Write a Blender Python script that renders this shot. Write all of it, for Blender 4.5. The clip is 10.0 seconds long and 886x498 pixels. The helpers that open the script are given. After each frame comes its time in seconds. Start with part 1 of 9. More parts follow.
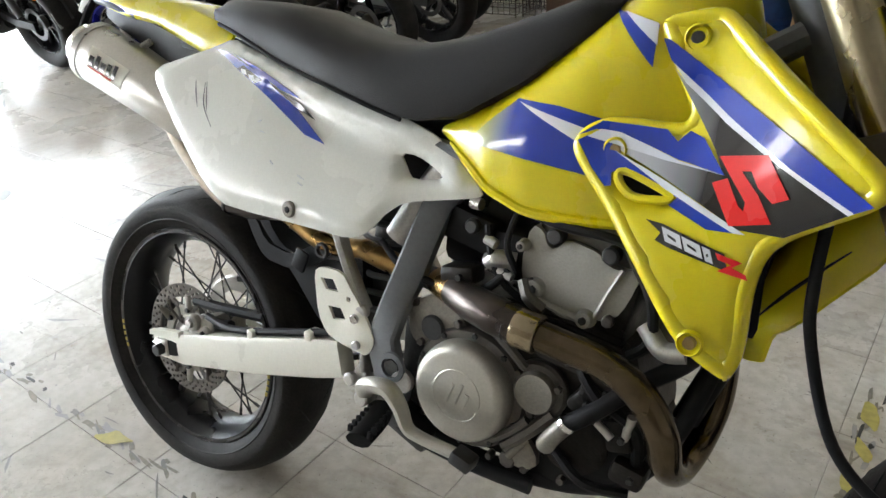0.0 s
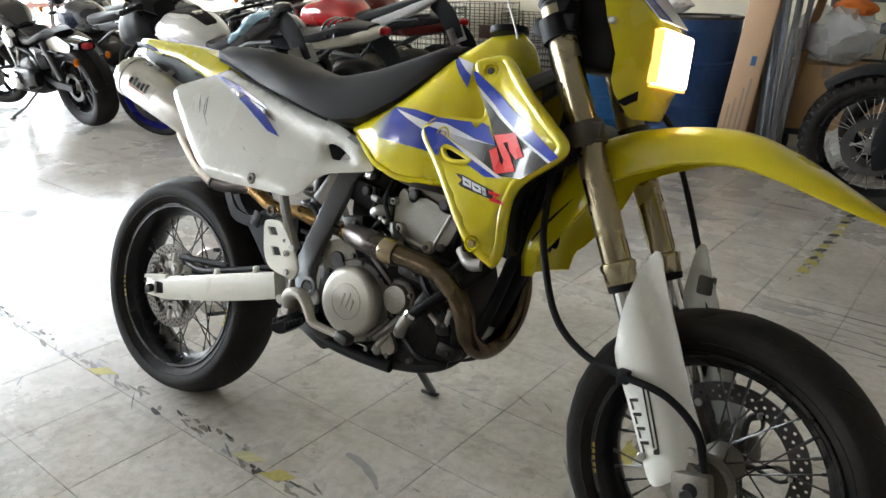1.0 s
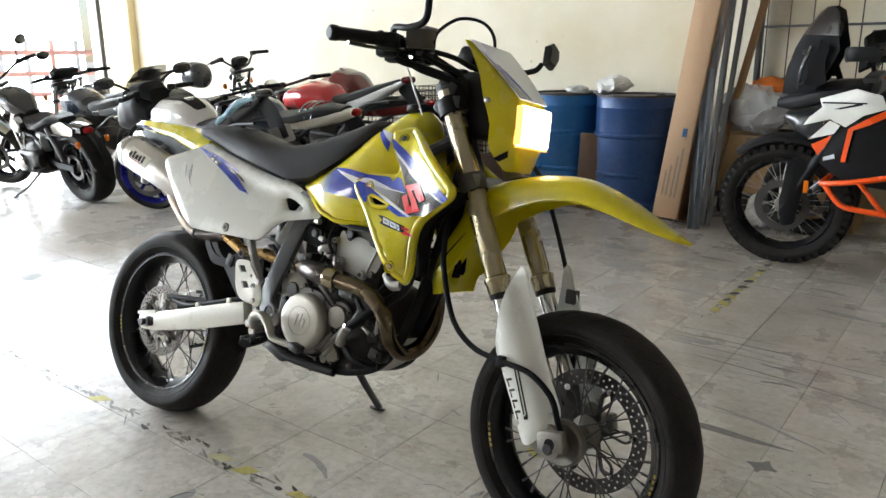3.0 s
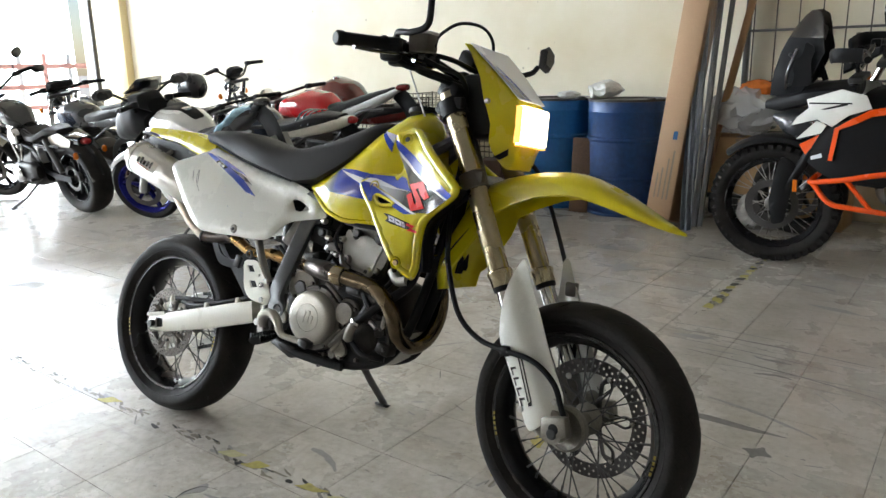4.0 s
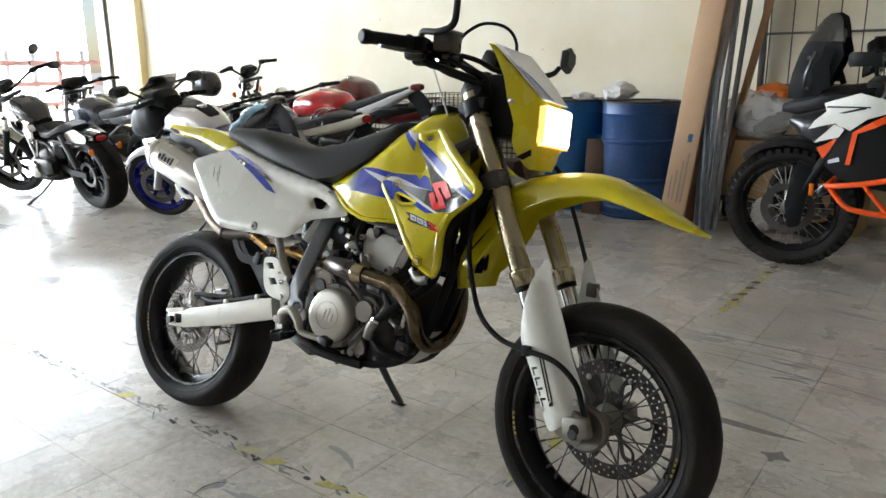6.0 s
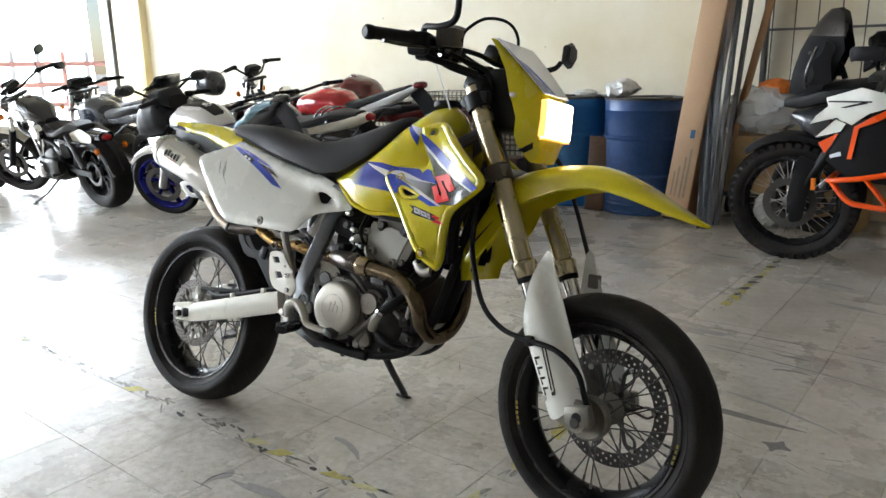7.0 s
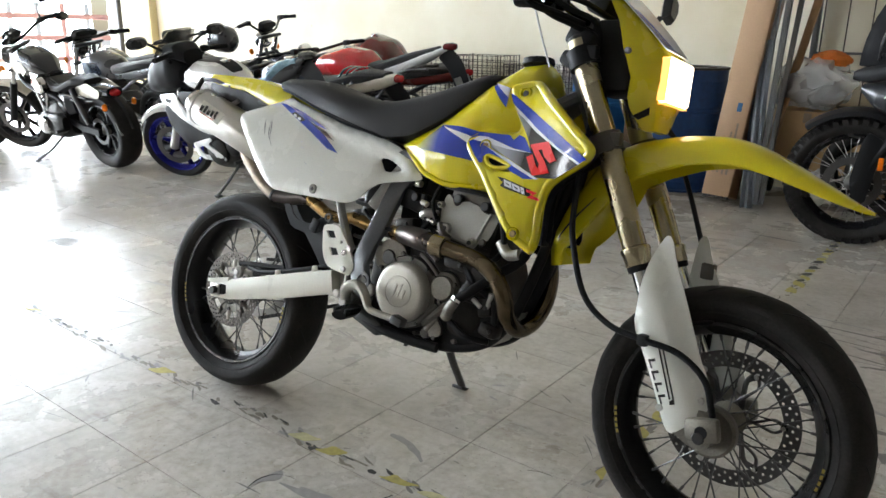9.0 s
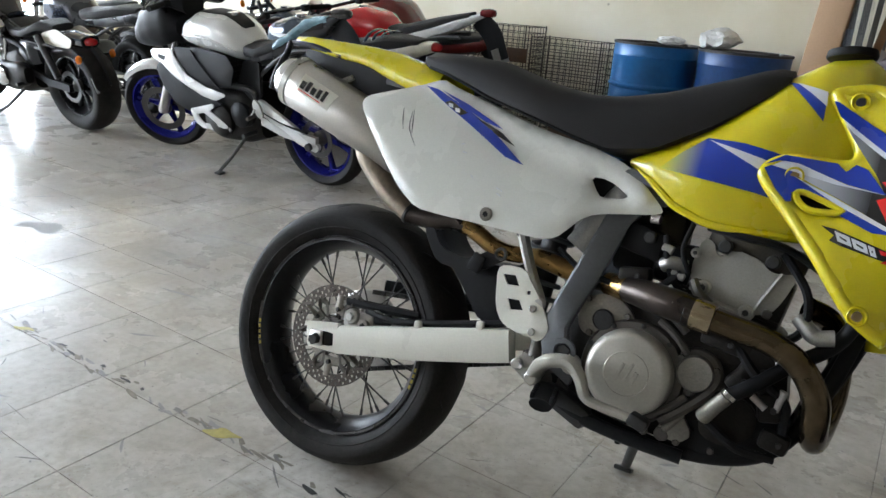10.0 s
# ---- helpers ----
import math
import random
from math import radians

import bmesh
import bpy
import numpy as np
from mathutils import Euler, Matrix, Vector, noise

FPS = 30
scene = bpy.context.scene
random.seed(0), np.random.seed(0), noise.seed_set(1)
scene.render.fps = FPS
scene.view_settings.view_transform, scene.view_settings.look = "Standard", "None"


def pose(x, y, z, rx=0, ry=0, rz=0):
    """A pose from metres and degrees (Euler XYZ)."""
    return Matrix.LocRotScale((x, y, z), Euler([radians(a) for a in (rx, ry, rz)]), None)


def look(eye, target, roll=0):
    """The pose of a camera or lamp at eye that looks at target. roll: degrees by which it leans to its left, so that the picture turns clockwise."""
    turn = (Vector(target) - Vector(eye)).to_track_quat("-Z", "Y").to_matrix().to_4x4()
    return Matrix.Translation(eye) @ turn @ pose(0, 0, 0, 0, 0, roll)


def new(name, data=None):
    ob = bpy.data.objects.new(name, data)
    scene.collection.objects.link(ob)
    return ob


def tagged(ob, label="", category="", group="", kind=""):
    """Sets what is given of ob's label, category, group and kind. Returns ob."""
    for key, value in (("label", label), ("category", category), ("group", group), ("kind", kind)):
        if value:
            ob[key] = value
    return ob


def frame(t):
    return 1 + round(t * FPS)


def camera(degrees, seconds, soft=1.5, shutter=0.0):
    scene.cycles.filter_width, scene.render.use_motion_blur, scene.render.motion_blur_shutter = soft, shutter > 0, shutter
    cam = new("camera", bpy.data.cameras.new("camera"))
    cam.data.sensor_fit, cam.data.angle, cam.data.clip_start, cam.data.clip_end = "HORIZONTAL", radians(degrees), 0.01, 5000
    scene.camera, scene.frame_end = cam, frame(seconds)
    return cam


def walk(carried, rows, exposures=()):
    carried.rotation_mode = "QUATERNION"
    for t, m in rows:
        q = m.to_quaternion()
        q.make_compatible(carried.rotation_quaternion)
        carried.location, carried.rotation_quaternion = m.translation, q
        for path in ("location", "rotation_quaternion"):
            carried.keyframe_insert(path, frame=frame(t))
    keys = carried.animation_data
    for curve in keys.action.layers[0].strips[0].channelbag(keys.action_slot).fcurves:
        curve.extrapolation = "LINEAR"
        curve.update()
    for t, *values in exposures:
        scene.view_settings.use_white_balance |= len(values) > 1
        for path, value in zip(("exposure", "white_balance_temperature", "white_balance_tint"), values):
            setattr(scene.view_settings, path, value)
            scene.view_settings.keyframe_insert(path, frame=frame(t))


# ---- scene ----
cam = camera(62.2, 10.0)
PATH = [
    (0, (1.206, -0.662, 1.204), (0.158, 0.738, 0.234), -4.5),
    (0.2, (1.364, -0.734, 1.189), (0.244, 0.692, 0.340), -2.6),
    (0.5, (1.563, -0.834, 1.193), (0.421, 0.599, 0.392), -1.0),
    (1, (1.762, -1.061, 1.169), (0.655, 0.449, 0.464), 0.4),
    (1.5, (1.877, -1.178, 1.174), (0.831, 0.372, 0.465), 2.6),
    (2, (2.016, -1.21, 1.199), (0.967, 0.4, 0.646), 2.3),
    (2.5, (2.13, -1.272, 1.201), (1.008, 0.301, 0.682), 0.1),
    (4, (2.198, -1.417, 1.18), (1.085, 0.172, 0.697), -1.2),
    (4.5, (2.184, -1.43, 1.18), (1.064, 0.152, 0.688), -1.0),
    (5, (2.172, -1.439, 1.179), (1.026, 0.124, 0.684), -1.2),
    (6.5, (2.17, -1.444, 1.177), (1.045, 0.139, 0.699), -0.5),
    (7, (2.189, -1.466, 1.166), (1.05, 0.105, 0.683), -1.0),
    (7.5, (2.185, -1.478, 1.161), (1.035, 0.085, 0.679), -0.7),
    (8, (2.18, -1.484, 1.156), (1.035, 0.085, 0.68), -0.4),
    (8.5, (2.118, -1.476, 1.137), (0.996, 0.102, 0.637), 0.2),
    (9, (1.841, -1.38, 1.123), (0.726, 0.181, 0.558), 0.7),
    (9.2, (1.680, -1.322, 1.134), (0.546, 0.206, 0.519), 0.3),
    (9.5, (1.452, -1.279, 1.104), (0.29, 0.234, 0.503), 0.9),
    (9.7, (1.253, -1.238, 1.095), (0.125, 0.287, 0.46), 1.5),
    (10, (1.005, -1.188, 1.094), (0.038, 0.44, 0.45), 4.5),
]
walk(cam, [(t, look(eye, target, roll)) for t, eye, target, roll in PATH], [(0, 0.27, 6500, 10), (0.5, 0.17, 6500, 10), (1, 0.08, 6500, 10), (2, 0.27, 6500, 10), (2.5, 0.23, 6500, 10), (4, 0.06, 6450, 10), (8.5, 0.03, 6400, 10), (9.2, 0.03, 6350, 10), (10, -0.16, 6150, 10)])

# world, sun and exposure
world = bpy.data.worlds.new("world")
scene.world = world
world.use_nodes = True
sky = world.node_tree.nodes.new("ShaderNodeTexSky")
sky.sky_type = "NISHITA"
sky.sun_disc = False
sky.sun_elevation = radians(48)
sky.sun_rotation = radians(250)
world.node_tree.links.new(sky.outputs[0], world.node_tree.nodes["Background"].inputs[0])
world.node_tree.nodes["Background"].inputs[1].default_value = 0.12
sun_data = bpy.data.lights.new("sun", "SUN")
sun_data.energy, sun_data.angle, sun_data.color = 4.0, radians(0.6), (1.0, 0.95, 0.87)
sun = new("sun", sun_data)
sun.matrix_world = look((-8, -3, 9), (0, 0, 0))


# ---- materials ----
def nodes_of(name):
    m = bpy.data.materials.new(name)
    m.use_nodes = True
    nt = m.node_tree
    return m, nt, nt.nodes["Principled BSDF"]


def mat(name, col, rough=0.5, metal=0.0, vary=0.12, grain=60.0, bump=0.1, blotch=4.0, coat=0.0, rvary=0.12, random_tint=0.0, spec=0.5):
    """Painted, moulded or metal surface with two scales of variation."""
    m, nt, bsdf = nodes_of(name)
    L = nt.links.new
    tc = nt.nodes.new("ShaderNodeTexCoord")
    big = nt.nodes.new("ShaderNodeTexNoise")
    big.inputs["Scale"].default_value = blotch
    big.inputs["Detail"].default_value = 5
    fine = nt.nodes.new("ShaderNodeTexNoise")
    fine.inputs["Scale"].default_value = grain
    fine.inputs["Detail"].default_value = 3
    L(tc.outputs["Object"], big.inputs["Vector"])
    L(tc.outputs["Object"], fine.inputs["Vector"])
    add = nt.nodes.new("ShaderNodeMath")
    add.operation = "ADD"
    L(big.outputs["Fac"], add.inputs[0])
    L(fine.outputs["Fac"], add.inputs[1])
    mr = nt.nodes.new("ShaderNodeMapRange")
    mr.inputs["From Min"].default_value = 0.6
    mr.inputs["From Max"].default_value = 1.4
    mr.inputs["To Min"].default_value = 1 - vary
    mr.inputs["To Max"].default_value = 1 + vary
    L(add.outputs[0], mr.inputs["Value"])
    hsv = nt.nodes.new("ShaderNodeHueSaturation")
    hsv.inputs["Color"].default_value = (*col, 1)
    if random_tint:
        oi = nt.nodes.new("ShaderNodeObjectInfo")
        r2 = nt.nodes.new("ShaderNodeMapRange")
        r2.inputs["To Min"].default_value = 1 - random_tint
        r2.inputs["To Max"].default_value = 1 + random_tint
        L(oi.outputs["Random"], r2.inputs["Value"])
        mul = nt.nodes.new("ShaderNodeMath")
        mul.operation = "MULTIPLY"
        L(mr.outputs[0], mul.inputs[0])
        L(r2.outputs[0], mul.inputs[1])
        L(mul.outputs[0], hsv.inputs["Value"])
    else:
        L(mr.outputs[0], hsv.inputs["Value"])
    L(hsv.outputs[0], bsdf.inputs["Base Color"])
    rr = nt.nodes.new("ShaderNodeMapRange")
    rr.inputs["From Min"].default_value = 0.3
    rr.inputs["From Max"].default_value = 0.7
    rr.inputs["To Min"].default_value = max(0.02, rough - rvary)
    rr.inputs["To Max"].default_value = min(1.0, rough + rvary)
    L(big.outputs["Fac"], rr.inputs["Value"])
    L(rr.outputs[0], bsdf.inputs["Roughness"])
    bsdf.inputs["Metallic"].default_value = metal
    bsdf.inputs["Specular IOR Level"].default_value = spec
    bsdf.inputs["Coat Weight"].default_value = coat
    bsdf.inputs["Coat Roughness"].default_value = 0.06
    if bump:
        bp = nt.nodes.new("ShaderNodeBump")
        bp.inputs["Strength"].default_value = bump
        bp.inputs["Distance"].default_value = 0.002
        L(fine.outputs["Fac"], bp.inputs["Height"])
        L(bp.outputs[0], bsdf.inputs["Normal"])
    return m


def glow(name, col, strength):
    m, nt, bsdf = nodes_of(name)
    bsdf.inputs["Base Color"].default_value = (*col, 1)
    bsdf.inputs["Emission Color"].default_value = (*col, 1)
    bsdf.inputs["Emission Strength"].default_value = strength
    return m


def glassy(name, col, alpha, rough=0.05):
    m, nt, bsdf = nodes_of(name)
    bsdf.inputs["Base Color"].default_value = (*col, 1)
    bsdf.inputs["Alpha"].default_value = alpha
    bsdf.inputs["Roughness"].default_value = rough
    return m


YELLOW = mat("yellow_plastic", (0.66, 0.56, 0.006), 0.26, vary=0.05, grain=300, bump=0.02, coat=0.5, rvary=0.06)
WHITE = mat("white_plastic", (0.72, 0.72, 0.67), 0.25, vary=0.05, grain=250, bump=0.02, blotch=7, coat=0.3, rvary=0.08)
WHITE_METAL = mat("white_painted_aluminium", (0.74, 0.72, 0.64), 0.35, vary=0.06, grain=200, bump=0.04, blotch=12)
BLUE = mat("blue_decal", (0.005, 0.034, 0.35), 0.22, vary=0.05, grain=300, bump=0.0, coat=0.9)
DECAL_WHITE = mat("white_decal", (0.72, 0.74, 0.78), 0.22, vary=0.05, grain=300, bump=0.0, coat=0.9)
DECAL_BLACK = mat("black_decal", (0.018, 0.018, 0.02), 0.22, vary=0.1, grain=300, bump=0.0, coat=0.9)
DECAL_RED = mat("red_decal", (0.75, 0.02, 0.02), 0.25, vary=0.05, grain=300, bump=0.0, coat=0.4)
SEAT_BLACK = mat("seat_vinyl", (0.019, 0.018, 0.0185), 0.56, vary=0.25, grain=500, bump=0.35, blotch=6, spec=0.26)
BLACK = mat("black_plastic", (0.010, 0.010, 0.011), 0.5, vary=0.25, grain=150, bump=0.15, blotch=8, spec=0.14)
BLACK_GLOSS = mat("black_gloss_paint", (0.012, 0.012, 0.014), 0.18, vary=0.2, grain=200, bump=0.02, coat=0.5)
RIM_BLACK = mat("black_anodised_rim", (0.012, 0.012, 0.014), 0.28, 0.5, vary=0.2, grain=200, bump=0.02)
RIM_EDGE = mat("worn_rim_edge", (0.045, 0.043, 0.042), 0.3, 0.7, vary=0.4, grain=90, bump=0.05, blotch=14)
FRAME_GREY = mat("grey_frame_paint", (0.125, 0.132, 0.140), 0.4, 0.2, vary=0.15, grain=150, bump=0.06, blotch=10)
ALLOY = mat("cast_alloy", (0.42, 0.41, 0.39), 0.45, 0.75, vary=0.18, grain=220, bump=0.2, blotch=14)
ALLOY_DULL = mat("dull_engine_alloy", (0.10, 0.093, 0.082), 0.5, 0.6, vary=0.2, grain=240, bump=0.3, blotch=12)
ALLOY_DIM = mat("brownish_mid_alloy", (0.215, 0.20, 0.172), 0.5, 0.55, vary=0.25, grain=220, bump=0.25, blotch=14)
COVER = mat("clutch_cover_alloy", (0.44, 0.42, 0.37), 0.40, 0.55, vary=0.1, grain=200, bump=0.1, blotch=18)
FRONT_DISC = mat("dark_front_disc_steel", (0.085, 0.082, 0.08), 0.42, 0.7, vary=0.2, grain=150, bump=0.08)
CASE_DARK = mat("near_black_crankcase", (0.019, 0.017, 0.015), 0.45, 0.3, vary=0.5, grain=160, bump=0.35, blotch=16, spec=0.2)
HEAD_ALLOY = mat("pale_sand_cast_alloy", (0.32, 0.308, 0.28), 0.55, 0.35, vary=0.12, grain=260, bump=0.25, blotch=14)
MID_PIPE = mat("sooty_blued_steel", (0.070, 0.058, 0.052), 0.33, 0.9, vary=0.5, grain=30, bump=0.1, blotch=8)
BAND = mat("bright_bronzed_band", (0.42, 0.35, 0.24), 0.25, 0.95, vary=0.2, grain=60, bump=0.05)
DISC_STEEL = mat("dark_brake_steel", (0.115, 0.105, 0.095), 0.36, 0.8, vary=0.15, grain=150, bump=0.08)
CHROME = mat("polished_steel", (0.7, 0.7, 0.7), 0.12, 1.0, vary=0.05, grain=100, bump=0.02)
STEEL = mat("brushed_steel", (0.52, 0.51, 0.49), 0.32, 0.95, vary=0.12, grain=180, bump=0.1, blotch=10)
DARK_STEEL = mat("dark_steel", (0.05, 0.05, 0.05), 0.45, 0.6, vary=0.2, grain=180, bump=0.15)
SPOKE_STEEL = mat("dull_spoke_steel", (0.10, 0.10, 0.10), 0.35, 0.8, vary=0.2, grain=180, bump=0.05)
GOLD = mat("gold_fork_tube", (0.44, 0.385, 0.26), 0.28, 0.95, vary=0.1, grain=150, bump=0.03, blotch=9)
MUFFLER = mat("brushed_muffler_sleeve", (0.55, 0.53, 0.49), 0.33, 0.9, vary=0.1, grain=240, bump=0.1, blotch=8)
HEADER = mat("heat_tinted_steel", (0.095, 0.072, 0.045), 0.17, 0.95, vary=0.6, grain=40, bump=0.12, blotch=9)
TAN_STEEL = mat("tan_stained_steel", (0.26, 0.215, 0.165), 0.42, 0.75, vary=0.3, grain=80, bump=0.1, blotch=12)
BRONZED = mat("bronzed_pipe_steel", (0.34, 0.21, 0.075), 0.3, 0.9, vary=0.35, grain=60, bump=0.08, blotch=16)
COLLAR = mat("bronzed_collar", (0.30, 0.22, 0.10), 0.3, 0.95, vary=0.2, grain=60, bump=0.05)
AMBER = mat("amber_lens", (0.75, 0.18, 0.01), 0.15, vary=0.08, bump=0.0)
RED_LENS = mat("red_lens", (0.35, 0.01, 0.012), 0.12, vary=0.1, bump=0.0)
TYRE_PRINT = mat("yellow_tyre_print", (0.33, 0.25, 0.03), 0.6, vary=0.3, grain=400, bump=0.0)
BAR_GREY = mat("grey_print", (0.07, 0.07, 0.075), 0.4, vary=0.1, bump=0.0)
SMOKED = glassy("smoked_screen", (0.05, 0.05, 0.055), 0.55)
CLEAR_FILM = glassy("clear_plastic_film", (0.8, 0.82, 0.85), 0.35, 0.12)
THIN_FILM = glassy("thin_clear_film", (0.6, 0.62, 0.65), 0.06, 0.2)
PLATE_DECAL = mat("plain_white_plate", (0.86, 0.88, 0.92), 0.25, vary=0.03, grain=250, bump=0.0, blotch=7, coat=1.0, rvary=0.05)
LAMP = glow("headlight_glow", (1.0, 0.80, 0.50), 9.0)
LAMP_EDGE = glow("lens_edge_glow", (1.0, 0.50, 0.12), 1.7)


def rubber_mat(name):
    """Black tyre rubber with grey dust rubbed into it in patches."""
    m, nt, bsdf = nodes_of(name)
    L = nt.links.new
    tc = nt.nodes.new("ShaderNodeTexCoord")
    big, fine = nt.nodes.new("ShaderNodeTexNoise"), nt.nodes.new("ShaderNodeTexNoise")
    big.inputs["Scale"].default_value, big.inputs["Detail"].default_value, big.inputs["Roughness"].default_value = 7.0, 8, 0.7
    fine.inputs["Scale"].default_value, fine.inputs["Detail"].default_value = 160.0, 4
    for n in (big, fine):
        L(tc.outputs["Object"], n.inputs["Vector"])
    mix = nt.nodes.new("ShaderNodeMath")
    mix.operation = "MULTIPLY_ADD"
    mix.inputs[1].default_value = 0.35
    L(fine.outputs["Fac"], mix.inputs[0])
    L(big.outputs["Fac"], mix.inputs[2])
    ramp = nt.nodes.new("ShaderNodeValToRGB")
    e = ramp.color_ramp.elements
    e[0].position, e[0].color = 0.52, (0.0085, 0.0078, 0.0074, 1)
    e[1].position, e[1].color = 0.92, (0.030, 0.027, 0.025, 1)
    L(mix.outputs[0], ramp.inputs[0])
    L(ramp.outputs[0], bsdf.inputs["Base Color"])
    bsdf.inputs["Roughness"].default_value = 0.62
    bsdf.inputs["Specular IOR Level"].default_value = 0.14
    bp = nt.nodes.new("ShaderNodeBump")
    bp.inputs["Strength"].default_value, bp.inputs["Distance"].default_value = 0.35, 0.002
    L(fine.outputs["Fac"], bp.inputs["Height"])
    L(bp.outputs[0], bsdf.inputs["Normal"])
    return m


RUBBER = rubber_mat("tyre_rubber")
SCUFFED = mat("scuffed_tyre_edge", (0.020, 0.0185, 0.0175), 0.75, vary=0.5, grain=220, bump=0.4, blotch=12, spec=0.15)


# ---- mesh tools ----
def B():
    return bmesh.new()


def part(name, bm, material, parent=None, label="", sharp=38):
    me = bpy.data.meshes.new(name)
    bmesh.ops.recalc_face_normals(bm, faces=bm.faces)
    bm.to_mesh(me)
    bm.free()
    me.materials.append(material)
    for p in me.polygons:
        p.use_smooth = True
    me.set_sharp_from_angle(angle=radians(sharp))
    ob = new(name, me)
    ob.parent = parent
    if label:
        ob["label"] = label
    return ob


def each(name, material, parent, makers, label=""):
    """One part for every mesh in makers."""
    return [part(name, bm, material, parent, label) for bm in makers]


def thing(name, label, category, group="", m=None):
    ob = tagged(new(name), label, category, group)
    if m is not None:
        ob.matrix_world = m
    return ob


def curve(pts, n=6):
    """Catmull-Rom points through pts."""
    P = [Vector(p) for p in pts]
    P = [P[0] * 2 - P[1]] + P + [P[-1] * 2 - P[-2]]
    out = []
    for i in range(1, len(P) - 2):
        a, b, c, d = P[i - 1], P[i], P[i + 1], P[i + 2]
        for k in range(n):
            t = k / n
            out.append(0.5 * ((2 * b) + (c - a) * t + (2 * a - 5 * b + 4 * c - d) * t * t + (3 * b - a - 3 * c + d) * t ** 3))
    out.append(P[-2])
    return out


def tube(bm, pts, rad, seg=10, n=6, flat=1.0, up=(0, 0, 1), cap=True):
    """A round (or, with flat, oval) bar along a smooth line; rad is a number or one per point."""
    line = curve(pts, n) if n > 1 and len(pts) > 2 else [Vector(p) for p in pts]
    if isinstance(rad, (int, float)):
        rads = [rad] * len(line)
    else:
        rads = [float(v) for v in np.interp(np.linspace(0, len(rad) - 1, len(line)), range(len(rad)), rad)]
    side = None
    rings = []
    for i, p in enumerate(line):
        d = (line[min(i + 1, len(line) - 1)] - line[max(i - 1, 0)]).normalized()
        if side is None:
            u = Vector(up)
            if abs(d.dot(u)) > 0.95:
                u = Vector((0, 1, 0))
            side = d.cross(u).normalized()
        side = (side - d * side.dot(d)).normalized()
        top = side.cross(d)
        rings.append([bm.verts.new(p + rads[i] * (math.cos(a) * side + math.sin(a) * flat * top)) for a in (2 * math.pi * k / seg for k in range(seg))])
    for r0, r1 in zip(rings, rings[1:]):
        for k in range(seg):
            bm.faces.new((r0[k], r0[(k + 1) % seg], r1[(k + 1) % seg], r1[k]))
    if cap:
        bm.faces.new(rings[0][::-1])
        bm.faces.new(rings[-1])
    return bm


def loft(bm, sections, closed=True, cap=True):
    rings = [[bm.verts.new(p) for p in s] for s in sections]
    m = len(rings[0])
    for r0, r1 in zip(rings, rings[1:]):
        for k in range(m if closed else m - 1):
            bm.faces.new((r0[k], r0[(k + 1) % m], r1[(k + 1) % m], r1[k]))
    if cap and closed:
        bm.faces.new(rings[0][::-1])
        bm.faces.new(rings[-1])
    return bm


def lathe(bm, prof, centre=(0, 0, 0), axis=(0, 1, 0), seg=48, ring=False):
    """Turns a profile of (radius, height along the axis) round the axis; ring: closes the profile on itself."""
    q = Vector((0, 1, 0)).rotation_difference(Vector(axis)).to_matrix()
    c = Vector(centre)
    rings = []
    for k in range(seg):
        a = 2 * math.pi * k / seg
        rings.append([bm.verts.new(c + q @ Vector((r * math.cos(a), h, r * math.sin(a)))) for r, h in prof])
    m = len(prof)
    for k in range(seg):
        r0, r1 = rings[k], rings[(k + 1) % seg]
        for j in range(m if ring else m - 1):
            bm.faces.new((r0[j], r0[(j + 1) % m], r1[(j + 1) % m], r1[j]))
    if not ring:
        if prof[0][0] > 1e-4:
            bm.faces.new([r[0] for r in rings][::-1])
        if prof[-1][0] > 1e-4:
            bm.faces.new([r[-1] for r in rings])
    bmesh.ops.remove_doubles(bm, verts=bm.verts, dist=1e-6)
    return bm


def disc(bm, p0, p1, r, seg=24, bev=0.003):
    """A round pin or boss from p0 to p1 with softened rims."""
    p0, p1 = Vector(p0), Vector(p1)
    h = (p1 - p0).length
    b = min(bev, r * 0.4, h * 0.4)
    return lathe(bm, [(r - b, 0), (r, b), (r, h - b), (r - b, h)], p0, (p1 - p0).normalized(), seg)


def box(bm, centre, size, bev=0.004, rot=None, segs=2):
    m = Matrix.Translation(centre) @ (rot.to_4x4() if rot else Matrix.Identity(4)) @ Matrix.Diagonal((*size, 1))
    made = bmesh.ops.create_cube(bm, size=1, matrix=m)
    if bev:
        edges = {e for v in made["verts"] for e in v.link_edges}
        bmesh.ops.bevel(bm, geom=list(edges), offset=bev, segments=segs, affect="EDGES", profile=0.5)
    return bm


def turn(rx=0, ry=0, rz=0):
    return Euler([radians(a) for a in (rx, ry, rz)]).to_matrix()


def inside(p, poly):
    x, y = p
    c = False
    for (x0, y0), (x1, y1) in zip(poly, poly[1:] + poly[:1]):
        if (y0 > y) != (y1 > y) and x < (x1 - x0) * (y - y0) / (y1 - y0) + x0:
            c = not c
    return c


